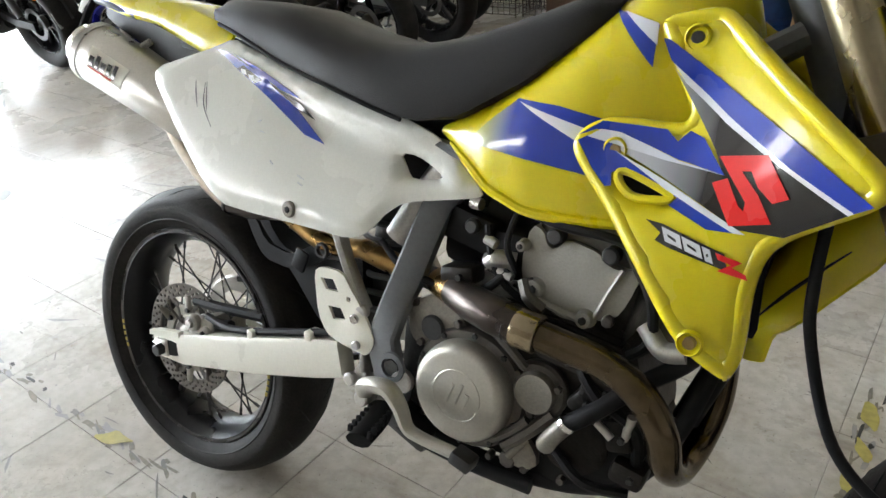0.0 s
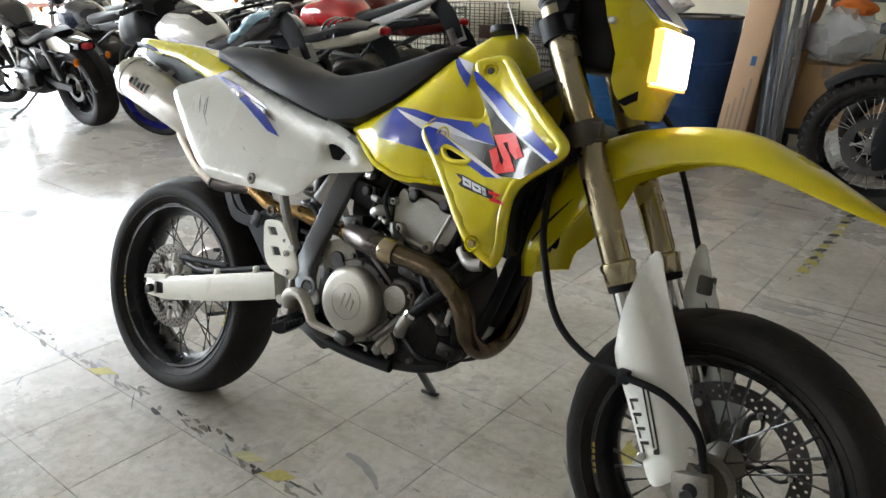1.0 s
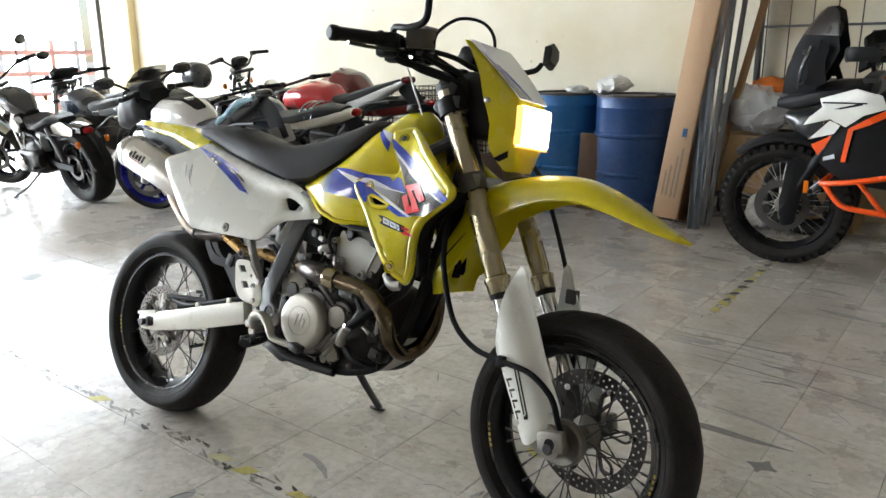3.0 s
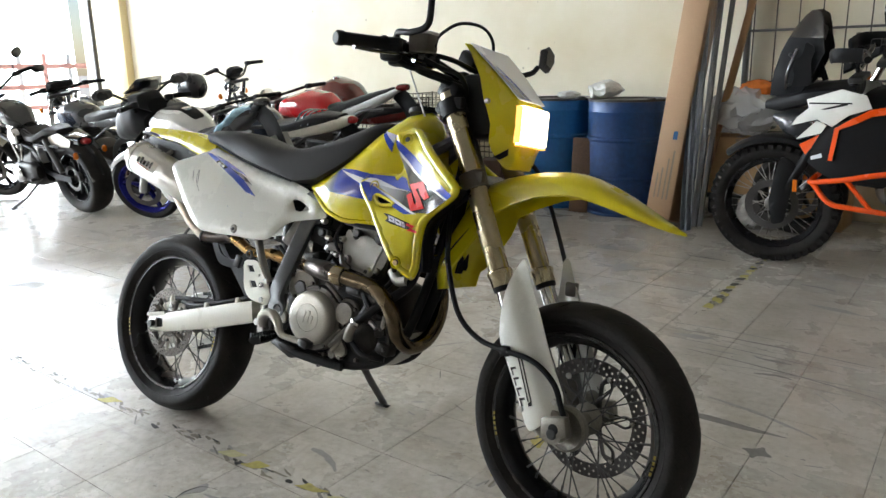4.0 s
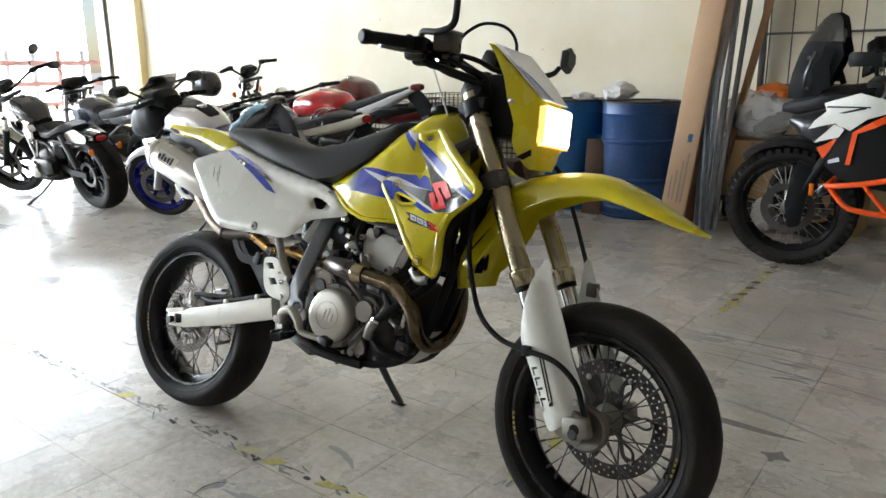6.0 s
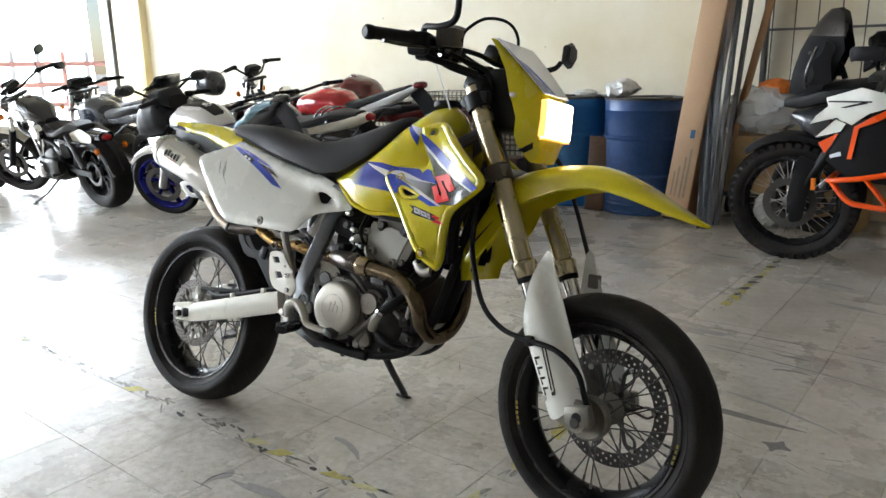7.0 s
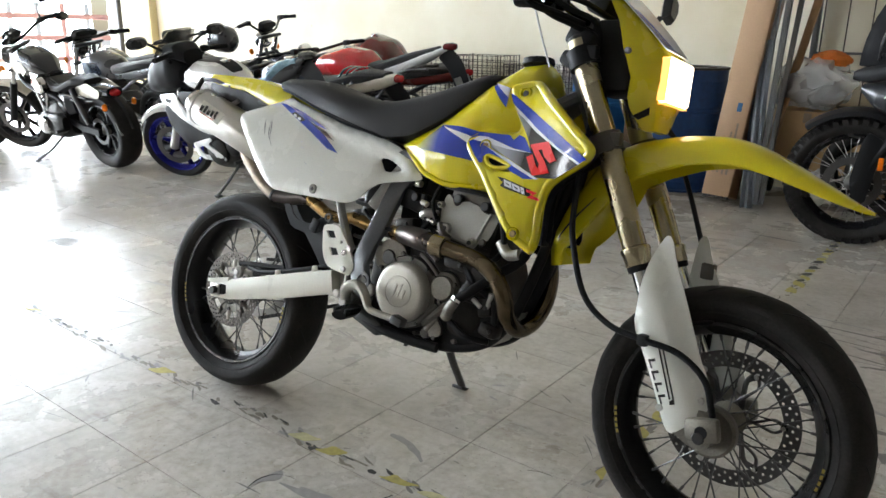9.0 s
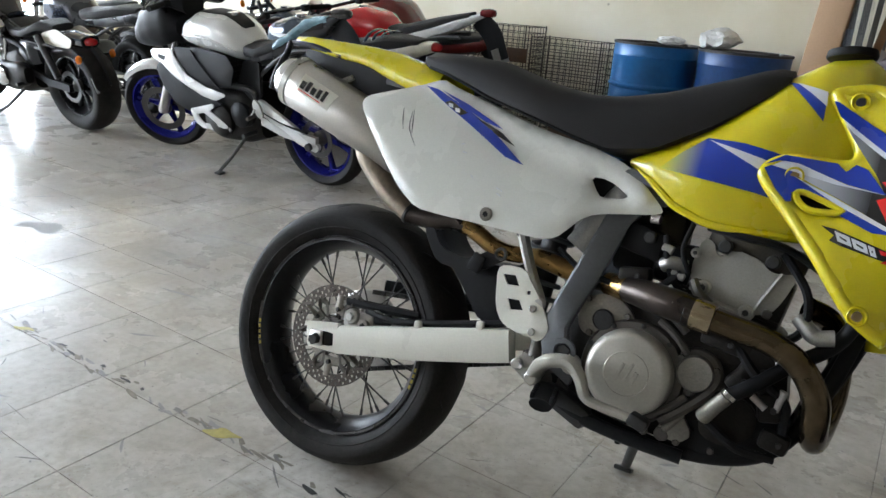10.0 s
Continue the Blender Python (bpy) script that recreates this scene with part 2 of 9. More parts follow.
def dense(poly, step, soft):
    """The outline with rounded corners (soft: how many corner cuttings) and points at most a step apart."""
    P = [tuple(p) for p in poly]
    for _ in range(soft):
        Q = []
        for a, b in zip(P, P[1:] + P[:1]):
            d = math.dist(a, b)
            k = min(0.25, 0.012 / max(d, 1e-6))
            Q += [(a[0] + (b[0] - a[0]) * k, a[1] + (b[1] - a[1]) * k), (b[0] + (a[0] - b[0]) * k, b[1] + (a[1] - b[1]) * k)]
        P = Q
    out = []
    for a, b in zip(P, P[1:] + P[:1]):
        n = max(1, int(math.dist(a, b) / step))
        out += [(a[0] + (b[0] - a[0]) * k / n, a[1] + (b[1] - a[1]) * k / n) for k in range(n)]
    return out


def edge_gap(p, poly):
    best = 9.0
    px, py = p
    for (x0, y0), (x1, y1) in zip(poly, poly[1:] + poly[:1]):
        dx, dy = x1 - x0, y1 - y0
        t = max(0, min(1, ((px - x0) * dx + (py - y0) * dy) / max(dx * dx + dy * dy, 1e-12)))
        best = min(best, math.hypot(px - x0 - t * dx, py - y0 - t * dy))
    return best


def sheet(bm, outline, place, thick=0.003, holes=(), step=0.02, soft=1, roll=0.0, rim=0.012, hole_soft=1):
    """A curved panel over an outline in (u, v); place(u, v, out) gives the point that lies out metres off the surface.
    roll: how far the rim curls inwards over the width rim."""
    from mathutils.geometry import delaunay_2d_cdt
    loops = [dense(outline, step, soft)] + [dense(h, step, hole_soft) for h in holes]
    pts, edges = [], []
    for lp in loops:
        n0 = len(pts)
        pts += [Vector(p) for p in lp]
        edges += [(n0 + i, n0 + (i + 1) % len(lp)) for i in range(len(lp))]
    us, vs = [p[0] for p in loops[0]], [p[1] for p in loops[0]]
    u = min(us) + step / 2
    row = 0
    while u < max(us):
        v = min(vs) + (step / 2 if row % 2 else step)
        while v < max(vs):
            if inside((u, v), loops[0]) and not any(inside((u, v), h) for h in loops[1:]) and min(edge_gap((u, v), lp) for lp in loops) > step * 0.45:
                pts.append(Vector((u, v)))
            v += step
        u += step * 0.87
        row += 1
    vout, _, fout, _, _, _ = delaunay_2d_cdt(pts, edges, [], 0, 1e-6)
    keep = []
    for fc in fout:
        c = sum((vout[i] for i in fc), Vector((0, 0))) / len(fc)
        if inside((c.x, c.y), loops[0]) and not any(inside((c.x, c.y), h) for h in loops[1:]):
            keep.append(fc)
    used = sorted({i for fc in keep for i in fc})
    front, back = {}, {}
    for i in used:
        x, y = vout[i]
        dip = 0.0
        if roll:
            g = min(edge_gap((x, y), lp) for lp in loops)
            dip = roll * max(0.0, 1 - g / rim) ** 2
        front[i] = bm.verts.new(place(x, y, -dip))
        if thick:
            back[i] = bm.verts.new(place(x, y, -dip - thick))
    count = {}
    for fc in keep:
        bm.faces.new([front[i] for i in fc])
        if thick:
            bm.faces.new([back[i] for i in reversed(fc)])
            for a, b in zip(fc, fc[1:] + fc[:1]):
                key = (min(a, b), max(a, b))
                count[key] = None if key in count else (a, b)
    if thick:
        for e in count.values():
            if e:
                a, b = e
                bm.faces.new((front[b], front[a], back[a], back[b]))
    return bm


def flat_at(y, out=-1):
    """place() for an upright sheet at a given y that faces out (-1: to the right-hand side)."""
    return lambda u, v, o: Vector((u, y + out * o, v))


def moved(bm, m):
    bmesh.ops.transform(bm, matrix=m, verts=bm.verts)
    return bm


def crumple(bm, amount, scale, seed=0.0):
    for v in bm.verts:
        n = noise.noise_vector(v.co * scale + Vector((seed, seed * 1.7, seed * 0.3)))
        v.co += n * amount
    return bm


# ---- the room ----
WALL_Y, END_X, REAR_Y, EAST_X, CEIL = 4.72, -8.2, -6.0, 6.5, 4.2


def wall_mat(name, col):
    m, nt, bsdf = nodes_of(name)
    L = nt.links.new
    tc = nt.nodes.new("ShaderNodeTexCoord")
    n1 = nt.nodes.new("ShaderNodeTexNoise")
    n1.inputs["Scale"].default_value = 1.3
    n1.inputs["Detail"].default_value = 6
    n2 = nt.nodes.new("ShaderNodeTexNoise")
    n2.inputs["Scale"].default_value = 45
    sp = nt.nodes.new("ShaderNodeTexVoronoi")
    sp.inputs["Scale"].default_value = 3.5
    L(tc.outputs["Object"], n1.inputs["Vector"])
    L(tc.outputs["Object"], n2.inputs["Vector"])
    L(tc.outputs["Object"], sp.inputs["Vector"])
    ramp = nt.nodes.new("ShaderNodeValToRGB")
    e = ramp.color_ramp.elements
    e[0].position, e[0].color = 0.3, (col[0] * 0.86, col[1] * 0.82, col[2] * 0.72, 1)
    e[1].position, e[1].color = 0.62, (*col, 1)
    L(n1.outputs["Fac"], ramp.inputs[0])
    dots = nt.nodes.new("ShaderNodeValToRGB")
    d = dots.color_ramp.elements
    d[0].position, d[0].color = 0.02, (0.35, 0.32, 0.28, 1)
    d[1].position, d[1].color = 0.05, (1, 1, 1, 1)
    L(sp.outputs["Distance"], dots.inputs[0])
    mx = nt.nodes.new("ShaderNodeMixRGB")
    mx.blend_type = "MULTIPLY"
    mx.inputs[0].default_value = 0.6
    L(ramp.outputs[0], mx.inputs[1])
    L(dots.outputs[0], mx.inputs[2])
    L(mx.outputs[0], bsdf.inputs["Base Color"])
    bsdf.inputs["Roughness"].default_value = 0.7
    bp = nt.nodes.new("ShaderNodeBump")
    bp.inputs["Strength"].default_value = 0.15
    bp.inputs["Distance"].default_value = 0.003
    L(n2.outputs["Fac"], bp.inputs["Height"])
    L(bp.outputs[0], bsdf.inputs["Normal"])
    return m


def floor_mat(name):
    """Worn pale vinyl tile: cloudy grime, scuffs and dark streaks, waxed gloss."""
    m, nt, bsdf = nodes_of(name)
    L = nt.links.new
    geo = nt.nodes.new("ShaderNodeNewGeometry")
    oi = nt.nodes.new("ShaderNodeObjectInfo")
    cloud = nt.nodes.new("ShaderNodeTexNoise")
    cloud.inputs["Scale"].default_value = 1.6
    cloud.inputs["Detail"].default_value = 7
    cloud.inputs["Roughness"].default_value = 0.65
    speck = nt.nodes.new("ShaderNodeTexNoise")
    speck.inputs["Scale"].default_value = 38
    speck.inputs["Detail"].default_value = 4
    mp = nt.nodes.new("ShaderNodeMapping")
    mp.inputs["Scale"].default_value = (1.0, 7.0, 1.0)
    mp.inputs["Rotation"].default_value = (0, 0, radians(-14))
    streak = nt.nodes.new("ShaderNodeTexNoise")
    streak.inputs["Scale"].default_value = 1.7
    streak.inputs["Detail"].default_value = 5
    streak.inputs["Roughness"].default_value = 0.6
    for a in (cloud, speck, mp):
        L(geo.outputs["Position"], a.inputs["Vector"])
    L(mp.outputs[0], streak.inputs["Vector"])
    base = nt.nodes.new("ShaderNodeValToRGB")
    e = base.color_ramp.elements
    e[0].position, e[0].color = 0.32, (0.40, 0.37, 0.325, 1)
    e[1].position, e[1].color = 0.62, (0.585, 0.56, 0.52, 1)
    L(cloud.outputs["Fac"], base.inputs[0])
    st = nt.nodes.new("ShaderNodeValToRGB")
    d = st.color_ramp.elements
    d[0].position, d[0].color = 0.22, (0.42, 0.40, 0.38, 1)
    d[1].position, d[1].color = 0.40, (1, 1, 1, 1)
    L(streak.outputs["Fac"], st.inputs[0])
    sk = nt.nodes.new("ShaderNodeValToRGB")
    k = sk.color_ramp.elements
    k[0].position, k[0].color = 0.28, (0.66, 0.63, 0.59, 1)
    k[1].position, k[1].color = 0.60, (1, 1, 1, 1)
    L(speck.outputs["Fac"], sk.inputs[0])
    m1 = nt.nodes.new("ShaderNodeMixRGB")
    m1.blend_type = "MULTIPLY"
    m1.inputs[0].default_value = 0.75
    L(base.outputs[0], m1.inputs[1])
    L(st.outputs[0], m1.inputs[2])
    m2 = nt.nodes.new("ShaderNodeMixRGB")
    m2.blend_type = "MULTIPLY"
    m2.inputs[0].default_value = 0.5
    L(m1.outputs[0], m2.inputs[1])
    L(sk.outputs[0], m2.inputs[2])
    dot = nt.nodes.new("ShaderNodeTexNoise")
    dot.inputs["Scale"].default_value = 150
    dot.inputs["Detail"].default_value = 2
    L(geo.outputs["Position"], dot.inputs["Vector"])
    dr = nt.nodes.new("ShaderNodeValToRGB")
    q = dr.color_ramp.elements
    q[0].position, q[0].color = 0.26, (0.30, 0.28, 0.26, 1)
    q[1].position, q[1].color = 0.33, (1, 1, 1, 1)
    L(dot.outputs["Fac"], dr.inputs[0])
    m3 = nt.nodes.new("ShaderNodeMixRGB")
    m3.blend_type = "MULTIPLY"
    m3.inputs[0].default_value = 0.8
    L(m2.outputs[0], m3.inputs[1])
    L(dr.outputs[0], m3.inputs[2])
    # brownish wear clouds
    wear = nt.nodes.new("ShaderNodeTexNoise")
    wear.inputs["Scale"].default_value = 4.5
    wear.inputs["Detail"].default_value = 8
    wear.inputs["Roughness"].default_value = 0.72
    L(geo.outputs["Position"], wear.inputs["Vector"])
    wr = nt.nodes.new("ShaderNodeValToRGB")
    q = wr.color_ramp.elements
    q[0].position, q[0].color = 0.34, (0.70, 0.64, 0.56, 1)
    q[1].position, q[1].color = 0.56, (1, 1, 1, 1)
    L(wear.outputs["Fac"], wr.inputs[0])
    m4 = nt.nodes.new("ShaderNodeMixRGB")
    m4.blend_type = "MULTIPLY"
    m4.inputs[0].default_value = 0.7
    L(m3.outputs[0], m4.inputs[1])
    L(wr.outputs[0], m4.inputs[2])
    hs = nt.nodes.new("ShaderNodeHueSaturation")
    vr = nt.nodes.new("ShaderNodeMapRange")
    vr.inputs["To Min"].default_value = 0.93
    vr.inputs["To Max"].default_value = 1.06
    L(oi.outputs["Random"], vr.inputs["Value"])
    L(vr.outputs[0], hs.inputs["Value"])
    L(m4.outputs[0], hs.inputs["Color"])
    L(hs.outputs[0], bsdf.inputs["Base Color"])
    rr = nt.nodes.new("ShaderNodeMapRange")
    rr.inputs["From Min"].default_value = 0.3
    rr.inputs["From Max"].default_value = 0.7
    rr.inputs["To Min"].default_value = 0.36
    rr.inputs["To Max"].default_value = 0.20
    L(cloud.outputs["Fac"], rr.inputs["Value"])
    L(rr.outputs[0], bsdf.inputs["Roughness"])
    bp = nt.nodes.new("ShaderNodeBump")
    bp.inputs["Strength"].default_value = 0.05
    bp.inputs["Distance"].default_value = 0.001
    L(cloud.outputs["Fac"], bp.inputs["Height"])
    L(bp.outputs[0], bsdf.inputs["Normal"])
    return m


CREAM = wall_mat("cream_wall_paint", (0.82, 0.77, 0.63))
# for walls out of view, darkened so they throw back less fill light
UNSEEN_WALL = wall_mat("unseen_dark_wall_paint", (0.34, 0.31, 0.27))
CREAM_COLUMN = wall_mat("yellow_cream_column_paint", (0.82, 0.70, 0.42))
CEILING_PAINT = mat("ceiling_paint", (0.56, 0.54, 0.51), 0.8, vary=0.08, grain=30, blotch=1.5)
VINYL = floor_mat("worn_vinyl_tile")
GROUT = mat("dark_floor_joint", (0.23, 0.21, 0.18), 0.8, vary=0.2, grain=50)
CONCRETE = mat("outdoor_concrete", (0.55, 0.53, 0.50), 0.85, vary=0.15, grain=25, blotch=0.8)


def structure(name, bm, material, label="", parent=None):
    ob = part(name, bm, material, parent, sharp=30)
    if parent is None:
        tagged(ob, label, name.split("_")[0], kind="structure")
    return ob


structure("floor", box(B(), ((END_X + EAST_X) / 2, (WALL_Y + REAR_Y) / 2, -0.105), (EAST_X - END_X + 0.4, WALL_Y - REAR_Y + 0.4, 0.2), 0), GROUT, "pale worn vinyl tile floor with dark joints and scuffs")
FLOOR = bpy.data.objects["floor"]
structure("ground", box(B(), (0, 0, -0.36), (900, 900, 0.3), 0), CONCRETE, "sunlit pale concrete ground outside the shop")
structure("wall_north", box(B(), ((END_X + EAST_X) / 2, WALL_Y + 0.1, CEIL / 2), (EAST_X - END_X + 0.4, 0.2, CEIL), 0), CREAM, "cream painted wall with small stains and marks")
structure("wall_east", box(B(), (EAST_X + 0.1, (WALL_Y + REAR_Y) / 2, CEIL / 2), (0.2, WALL_Y - REAR_Y, CEIL), 0), UNSEEN_WALL, "plain unseen end wall, dark to cut bounce light")
# west end: wide shop opening between the column and the south pier
bm = B()
box(bm, (END_X - 0.1, -5.5, CEIL / 2), (0.2, 1.0, CEIL), 0)
box(bm, (END_X - 0.1, -0.3, 3.75), (0.2, 9.4, 0.9), 0)
structure("wall_west", bm, CREAM, "cream shop front pier and lintel over a wide opening")
# unseen south side: dark wall with a band of daylit window
bm = B()
WIN_LOW, WIN_TOP = 2.05, 2.80
edges = (END_X, -7.3, -3.4, EAST_X)
box(bm, ((END_X + EAST_X) / 2, REAR_Y - 0.1, WIN_LOW / 2), (EAST_X - END_X, 0.2, WIN_LOW), 0)
box(bm, ((END_X + EAST_X) / 2, REAR_Y - 0.1, (WIN_TOP + CEIL) / 2), (EAST_X - END_X, 0.2, CEIL - WIN_TOP), 0)
for k in (0, 2):
    box(bm, ((edges[k] + edges[k + 1]) / 2, REAR_Y - 0.1, (WIN_LOW + WIN_TOP) / 2), (edges[k + 1] - edges[k], 0.2, WIN_TOP - WIN_LOW), 0)
structure("wall_south", bm, UNSEEN_WALL, "unseen wall, dark to cut bounce light, with a high band of daylit window")
# ceiling out of view; its tone sets the light bounced from above
structure("ceiling", box(B(), ((END_X + EAST_X) / 2, (WALL_Y + REAR_Y) / 2, CEIL + 0.1), (EAST_X - END_X + 0.4, WALL_Y - REAR_Y + 0.4, 0.2), 0), CEILING_PAINT, "plain unseen grey-brown ceiling, toned for bounce light")
structure("column", box(B(), (-7.50, WALL_Y - 0.05, CEIL / 2), (0.52, 0.12, CEIL), 0.01), CREAM_COLUMN, "yellow cream painted column beside the shop opening")

# outside the openings: glowing planes added as the daylight source
DISTANCE_W = glow("street_backdrop_glow", (0.86, 0.94, 1.0), 24.0)
DISTANCE_S = glow("yard_backdrop_glow", (0.97, 0.98, 1.0), 11.0)
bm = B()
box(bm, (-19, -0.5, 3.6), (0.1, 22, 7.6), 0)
tagged(part("backdrop", bm, DISTANCE_W), "glowing plane standing in for the overexposed street beyond the opening", "backdrop", kind="structure")
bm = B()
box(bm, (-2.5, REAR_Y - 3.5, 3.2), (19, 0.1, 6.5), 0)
tagged(part("backdrop_yard", bm, DISTANCE_S), "unseen glowing plane that sends daylight through the window band", "backdrop", kind="structure")


# ---- the yellow supermoto, on its side stand ----
BIKE = Matrix.Translation((-0.006, 0.10, 0.3076)) @ pose(0, 0, 0, 0, 0, 2.3) @ pose(0, 0, 0, -15.0) @ Matrix.Translation((0, 0, -0.316))
RAKE = radians(25.2)
HEAD_AXIS = Vector((-math.sin(RAKE), 0, math.cos(RAKE)))
HEAD_AT = Vector((1.13, 0, 0.9))
STEER = Matrix.Translation(HEAD_AT + Vector((0, 0.018, 0))) @ Matrix.Rotation(radians(-8.0), 4, HEAD_AXIS) @ Matrix.Translation(-HEAD_AT)
moto = thing("motorcycle", "yellow and white supermoto with lit headlight on its side stand", "motorcycle", m=BIKE)


def tyre_profile(R, width, rim_r, rim_w):
    w = width / 2
    outer = [(rim_r, -rim_w * 0.42), (rim_r + 0.012, -rim_w * 0.52), (rim_r + 0.3 * (R - rim_r), -w * 0.94), (rim_r + 0.55 * (R - rim_r), -w), (R - 0.032, -w * 0.975), (R - 0.028, -w * 0.94), (R - 0.014, -w * 0.72), (R - 0.004, -w * 0.4), (R, 0)]
    outer += [(r, -h) for r, h in outer[-2::-1]]
    return outer + [(r - 0.006, h * 0.9) for r, h in outer[::-1]]


def rim_profile(r, w):
    h = w / 2
    return [(r + 0.006, -h), (r + 0.007, -h + 0.006), (r - 0.006, -h + 0.012), (r - 0.018, -h * 0.45), (r - 0.022, 0), (r - 0.018, h * 0.45), (r - 0.006, h - 0.012), (r + 0.007, h - 0.006), (r + 0.006, h),
            (r - 0.004, h + 0.001), (r - 0.012, h - 0.010), (r - 0.026, h * 0.4), (r - 0.030, 0), (r - 0.026, -h * 0.4), (r - 0.012, -h + 0.010), (r - 0.004, -h - 0.001)]


def drilled_ring(bm, centre, r_out, r_in, y, rows, n, hole_r, thick=0.004):
    """A flat ring with drilled holes, standing in the x-z plane."""
    cx, cz = centre
    ring = lambda r, k, ph=0.0: [(cx + r * math.cos(2 * math.pi * i / k + ph), cz + r * math.sin(2 * math.pi * i / k + ph)) for i in range(k)]
    holes = [ring(r_in, 60)]
    for j in range(rows):
        rr = r_in + (r_out - r_in) * (j + 0.8) / (rows + 0.6)
        for i in range(n):
            a = 2 * math.pi * (i + (0.5 if j % 2 else 0.0)) / n
            hx, hz = cx + rr * math.cos(a), cz + rr * math.sin(a)
            holes.append([(hx + hole_r * math.cos(t), hz + hole_r * math.sin(t)) for t in (k * math.pi / 3 for k in range(6))])
    return sheet(bm, ring(r_out, 72), flat_at(y), thick, holes, step=0.03, soft=0, hole_soft=0)


def spoked_wheel(parent, name, c, R, width, rim_r, rim_w, hub_w, hub_r, disc_y, disc_r, front):
    M = STEER if front else Matrix.Identity(4)
    wheel = part(name, moved(lathe(B(), rim_profile(rim_r, rim_w), c, seg=72, ring=True), M), RIM_BLACK, parent, "black wire-spoked supermoto wheel")
    part("tyre", moved(lathe(B(), tyre_profile(R, width, rim_r, rim_w), c, seg=96, ring=True), M), RUBBER, wheel, "worn black road tyre")
    # rubbed band over each shoulder, raised bead line and bright rim lip
    w2 = width / 2
    for sd in (-1, 1):
        part("shoulder_band", moved(lathe(B(), [(R - 0.0345, sd * w2 * 0.988), (R - 0.0275, sd * w2 * 0.957), (R - 0.0205, sd * w2 * 0.845), (R - 0.0225, sd * w2 * 0.84), (R - 0.036, sd * w2 * 0.97)], c, seg=96, ring=True), M), SCUFFED, wheel)
        bead = rim_r + 0.30 * (R - rim_r)
        part("bead_line", moved(lathe(B(), [(bead - 0.002, sd * w2 * 0.935), (bead, sd * w2 * 0.963), (bead + 0.002, sd * w2 * 0.95), (bead, sd * w2 * 0.92)], c, seg=96, ring=True), M), RUBBER, wheel)
        part("rim_lip", moved(lathe(B(), [(rim_r - 0.0015, sd * (rim_w / 2 + 0.0012)), (rim_r + 0.0035, sd * (rim_w / 2 + 0.0022)), (rim_r + 0.0055, sd * (rim_w / 2 + 0.0006)), (rim_r, sd * (rim_w / 2 - 0.002))], c, seg=96, ring=True), M), RIM_EDGE, wheel)
    # tread grooves: shallow dark slashes over the shoulders
    groove = B()
    for i in range(22):
        a0 = 2 * math.pi * i / 22
        for s in (-1, 1):
            pts = []
            for k in range(5):
                t = k / 4
                h = s * width * (0.06 + 0.36 * t)
                rr = float(np.interp(abs(h) / (width / 2), [0, 0.4, 0.72, 0.93], [R, R - 0.004, R - 0.014, R - 0.030])) - 0.0006
                a = a0 + (0.05 if s > 0 else 0.19) + 0.22 * t
                pts.append(Vector(c) + Vector((rr * math.cos(a), h, rr * math.sin(a))))
            tube(groove, pts, [0.0005, 0.0019, 0.0021, 0.0018, 0.0005], seg=5, n=2)
    part("tread_pattern", moved(groove, M), BLACK, wheel)["kind"] = "stuff"
    part("hub", moved(lathe(B(), [(0.012, -hub_w / 2 - 0.01), (hub_r * 0.72, -hub_w / 2), (hub_r, -hub_w / 2 + 0.012), (hub_r * 0.55, -hub_w / 4), (hub_r * 0.5, hub_w / 4), (hub_r, hub_w / 2 - 0.012), (hub_r * 0.72, hub_w / 2), (0.012, hub_w / 2 + 0.01)], c, seg=32), M), ALLOY_DIM, wheel, "cast alloy hub")
    # one wire and its nipple, then repeated
    spokes = []
    for s in (-1, 1):
        for lean in (-1, 1):
            a1 = lean * 0.62
            p0 = Vector((hub_r * 0.93 * math.cos(a1), s * (hub_w / 2 - 0.008), hub_r * 0.93 * math.sin(a1)))
            p1 = Vector((rim_r - 0.026, s * 0.012, 0.0))
            bm = B()
            tube(bm, [p0, p1], 0.0019, seg=6, n=1)
            tube(bm, [p1 - (p1 - p0).normalized() * 0.018, p1], 0.0034, seg=6, n=1)
            me_ob = part("spoke", bm, SPOKE_STEEL, wheel)
            me_ob.matrix_basis = M @ Matrix.Translation(c)
            spokes.append(me_ob)
    for n4, ob in enumerate(spokes):
        for k in range(9):
            m = M @ Matrix.Translation(c) @ Matrix.Rotation(2 * math.pi * (k + n4 * 0.25) / 9, 4, "Y")
            if k == 0:
                ob.matrix_basis = m
                continue
            o = ob.copy()
            scene.collection.objects.link(o)
            o.matrix_basis = m
    dr = part("brake_disc", moved(drilled_ring(B(), (c[0], c[2]), disc_r, disc_r * 0.76, disc_y, 3, 34, 0.0036 if front else 0.0040), M), FRONT_DISC if front else DISC_STEEL, wheel, "drilled steel brake disc")
    for k in range(6):
        a = 2 * math.pi * k / 6
        p = lambda r, b: (c[0] + r * math.cos(a + b), disc_y + 0.004, c[2] + r * math.sin(a + b))
        part("carrier_arm", moved(tube(B(), [p(hub_r * 0.8, -0.10), p(disc_r * 0.45, 0.20), p(disc_r * 0.64, 0.26), p(disc_r * 0.79, 0.12)], [0.009, 0.006, 0.006, 0.010], seg=6, n=5, flat=0.5), M), FRONT_DISC if front else ALLOY_DULL, wheel)
        part("carrier_arm", moved(tube(B(), [p(hub_r * 0.8, 0.34), p(disc_r * 0.45, 0.04), p(disc_r * 0.64, -0.02), p(disc_r * 0.79, 0.12)], [0.009, 0.006, 0.006, 0.010], seg=6, n=5, flat=0.5), M), FRONT_DISC if front else ALLOY_DULL, wheel)
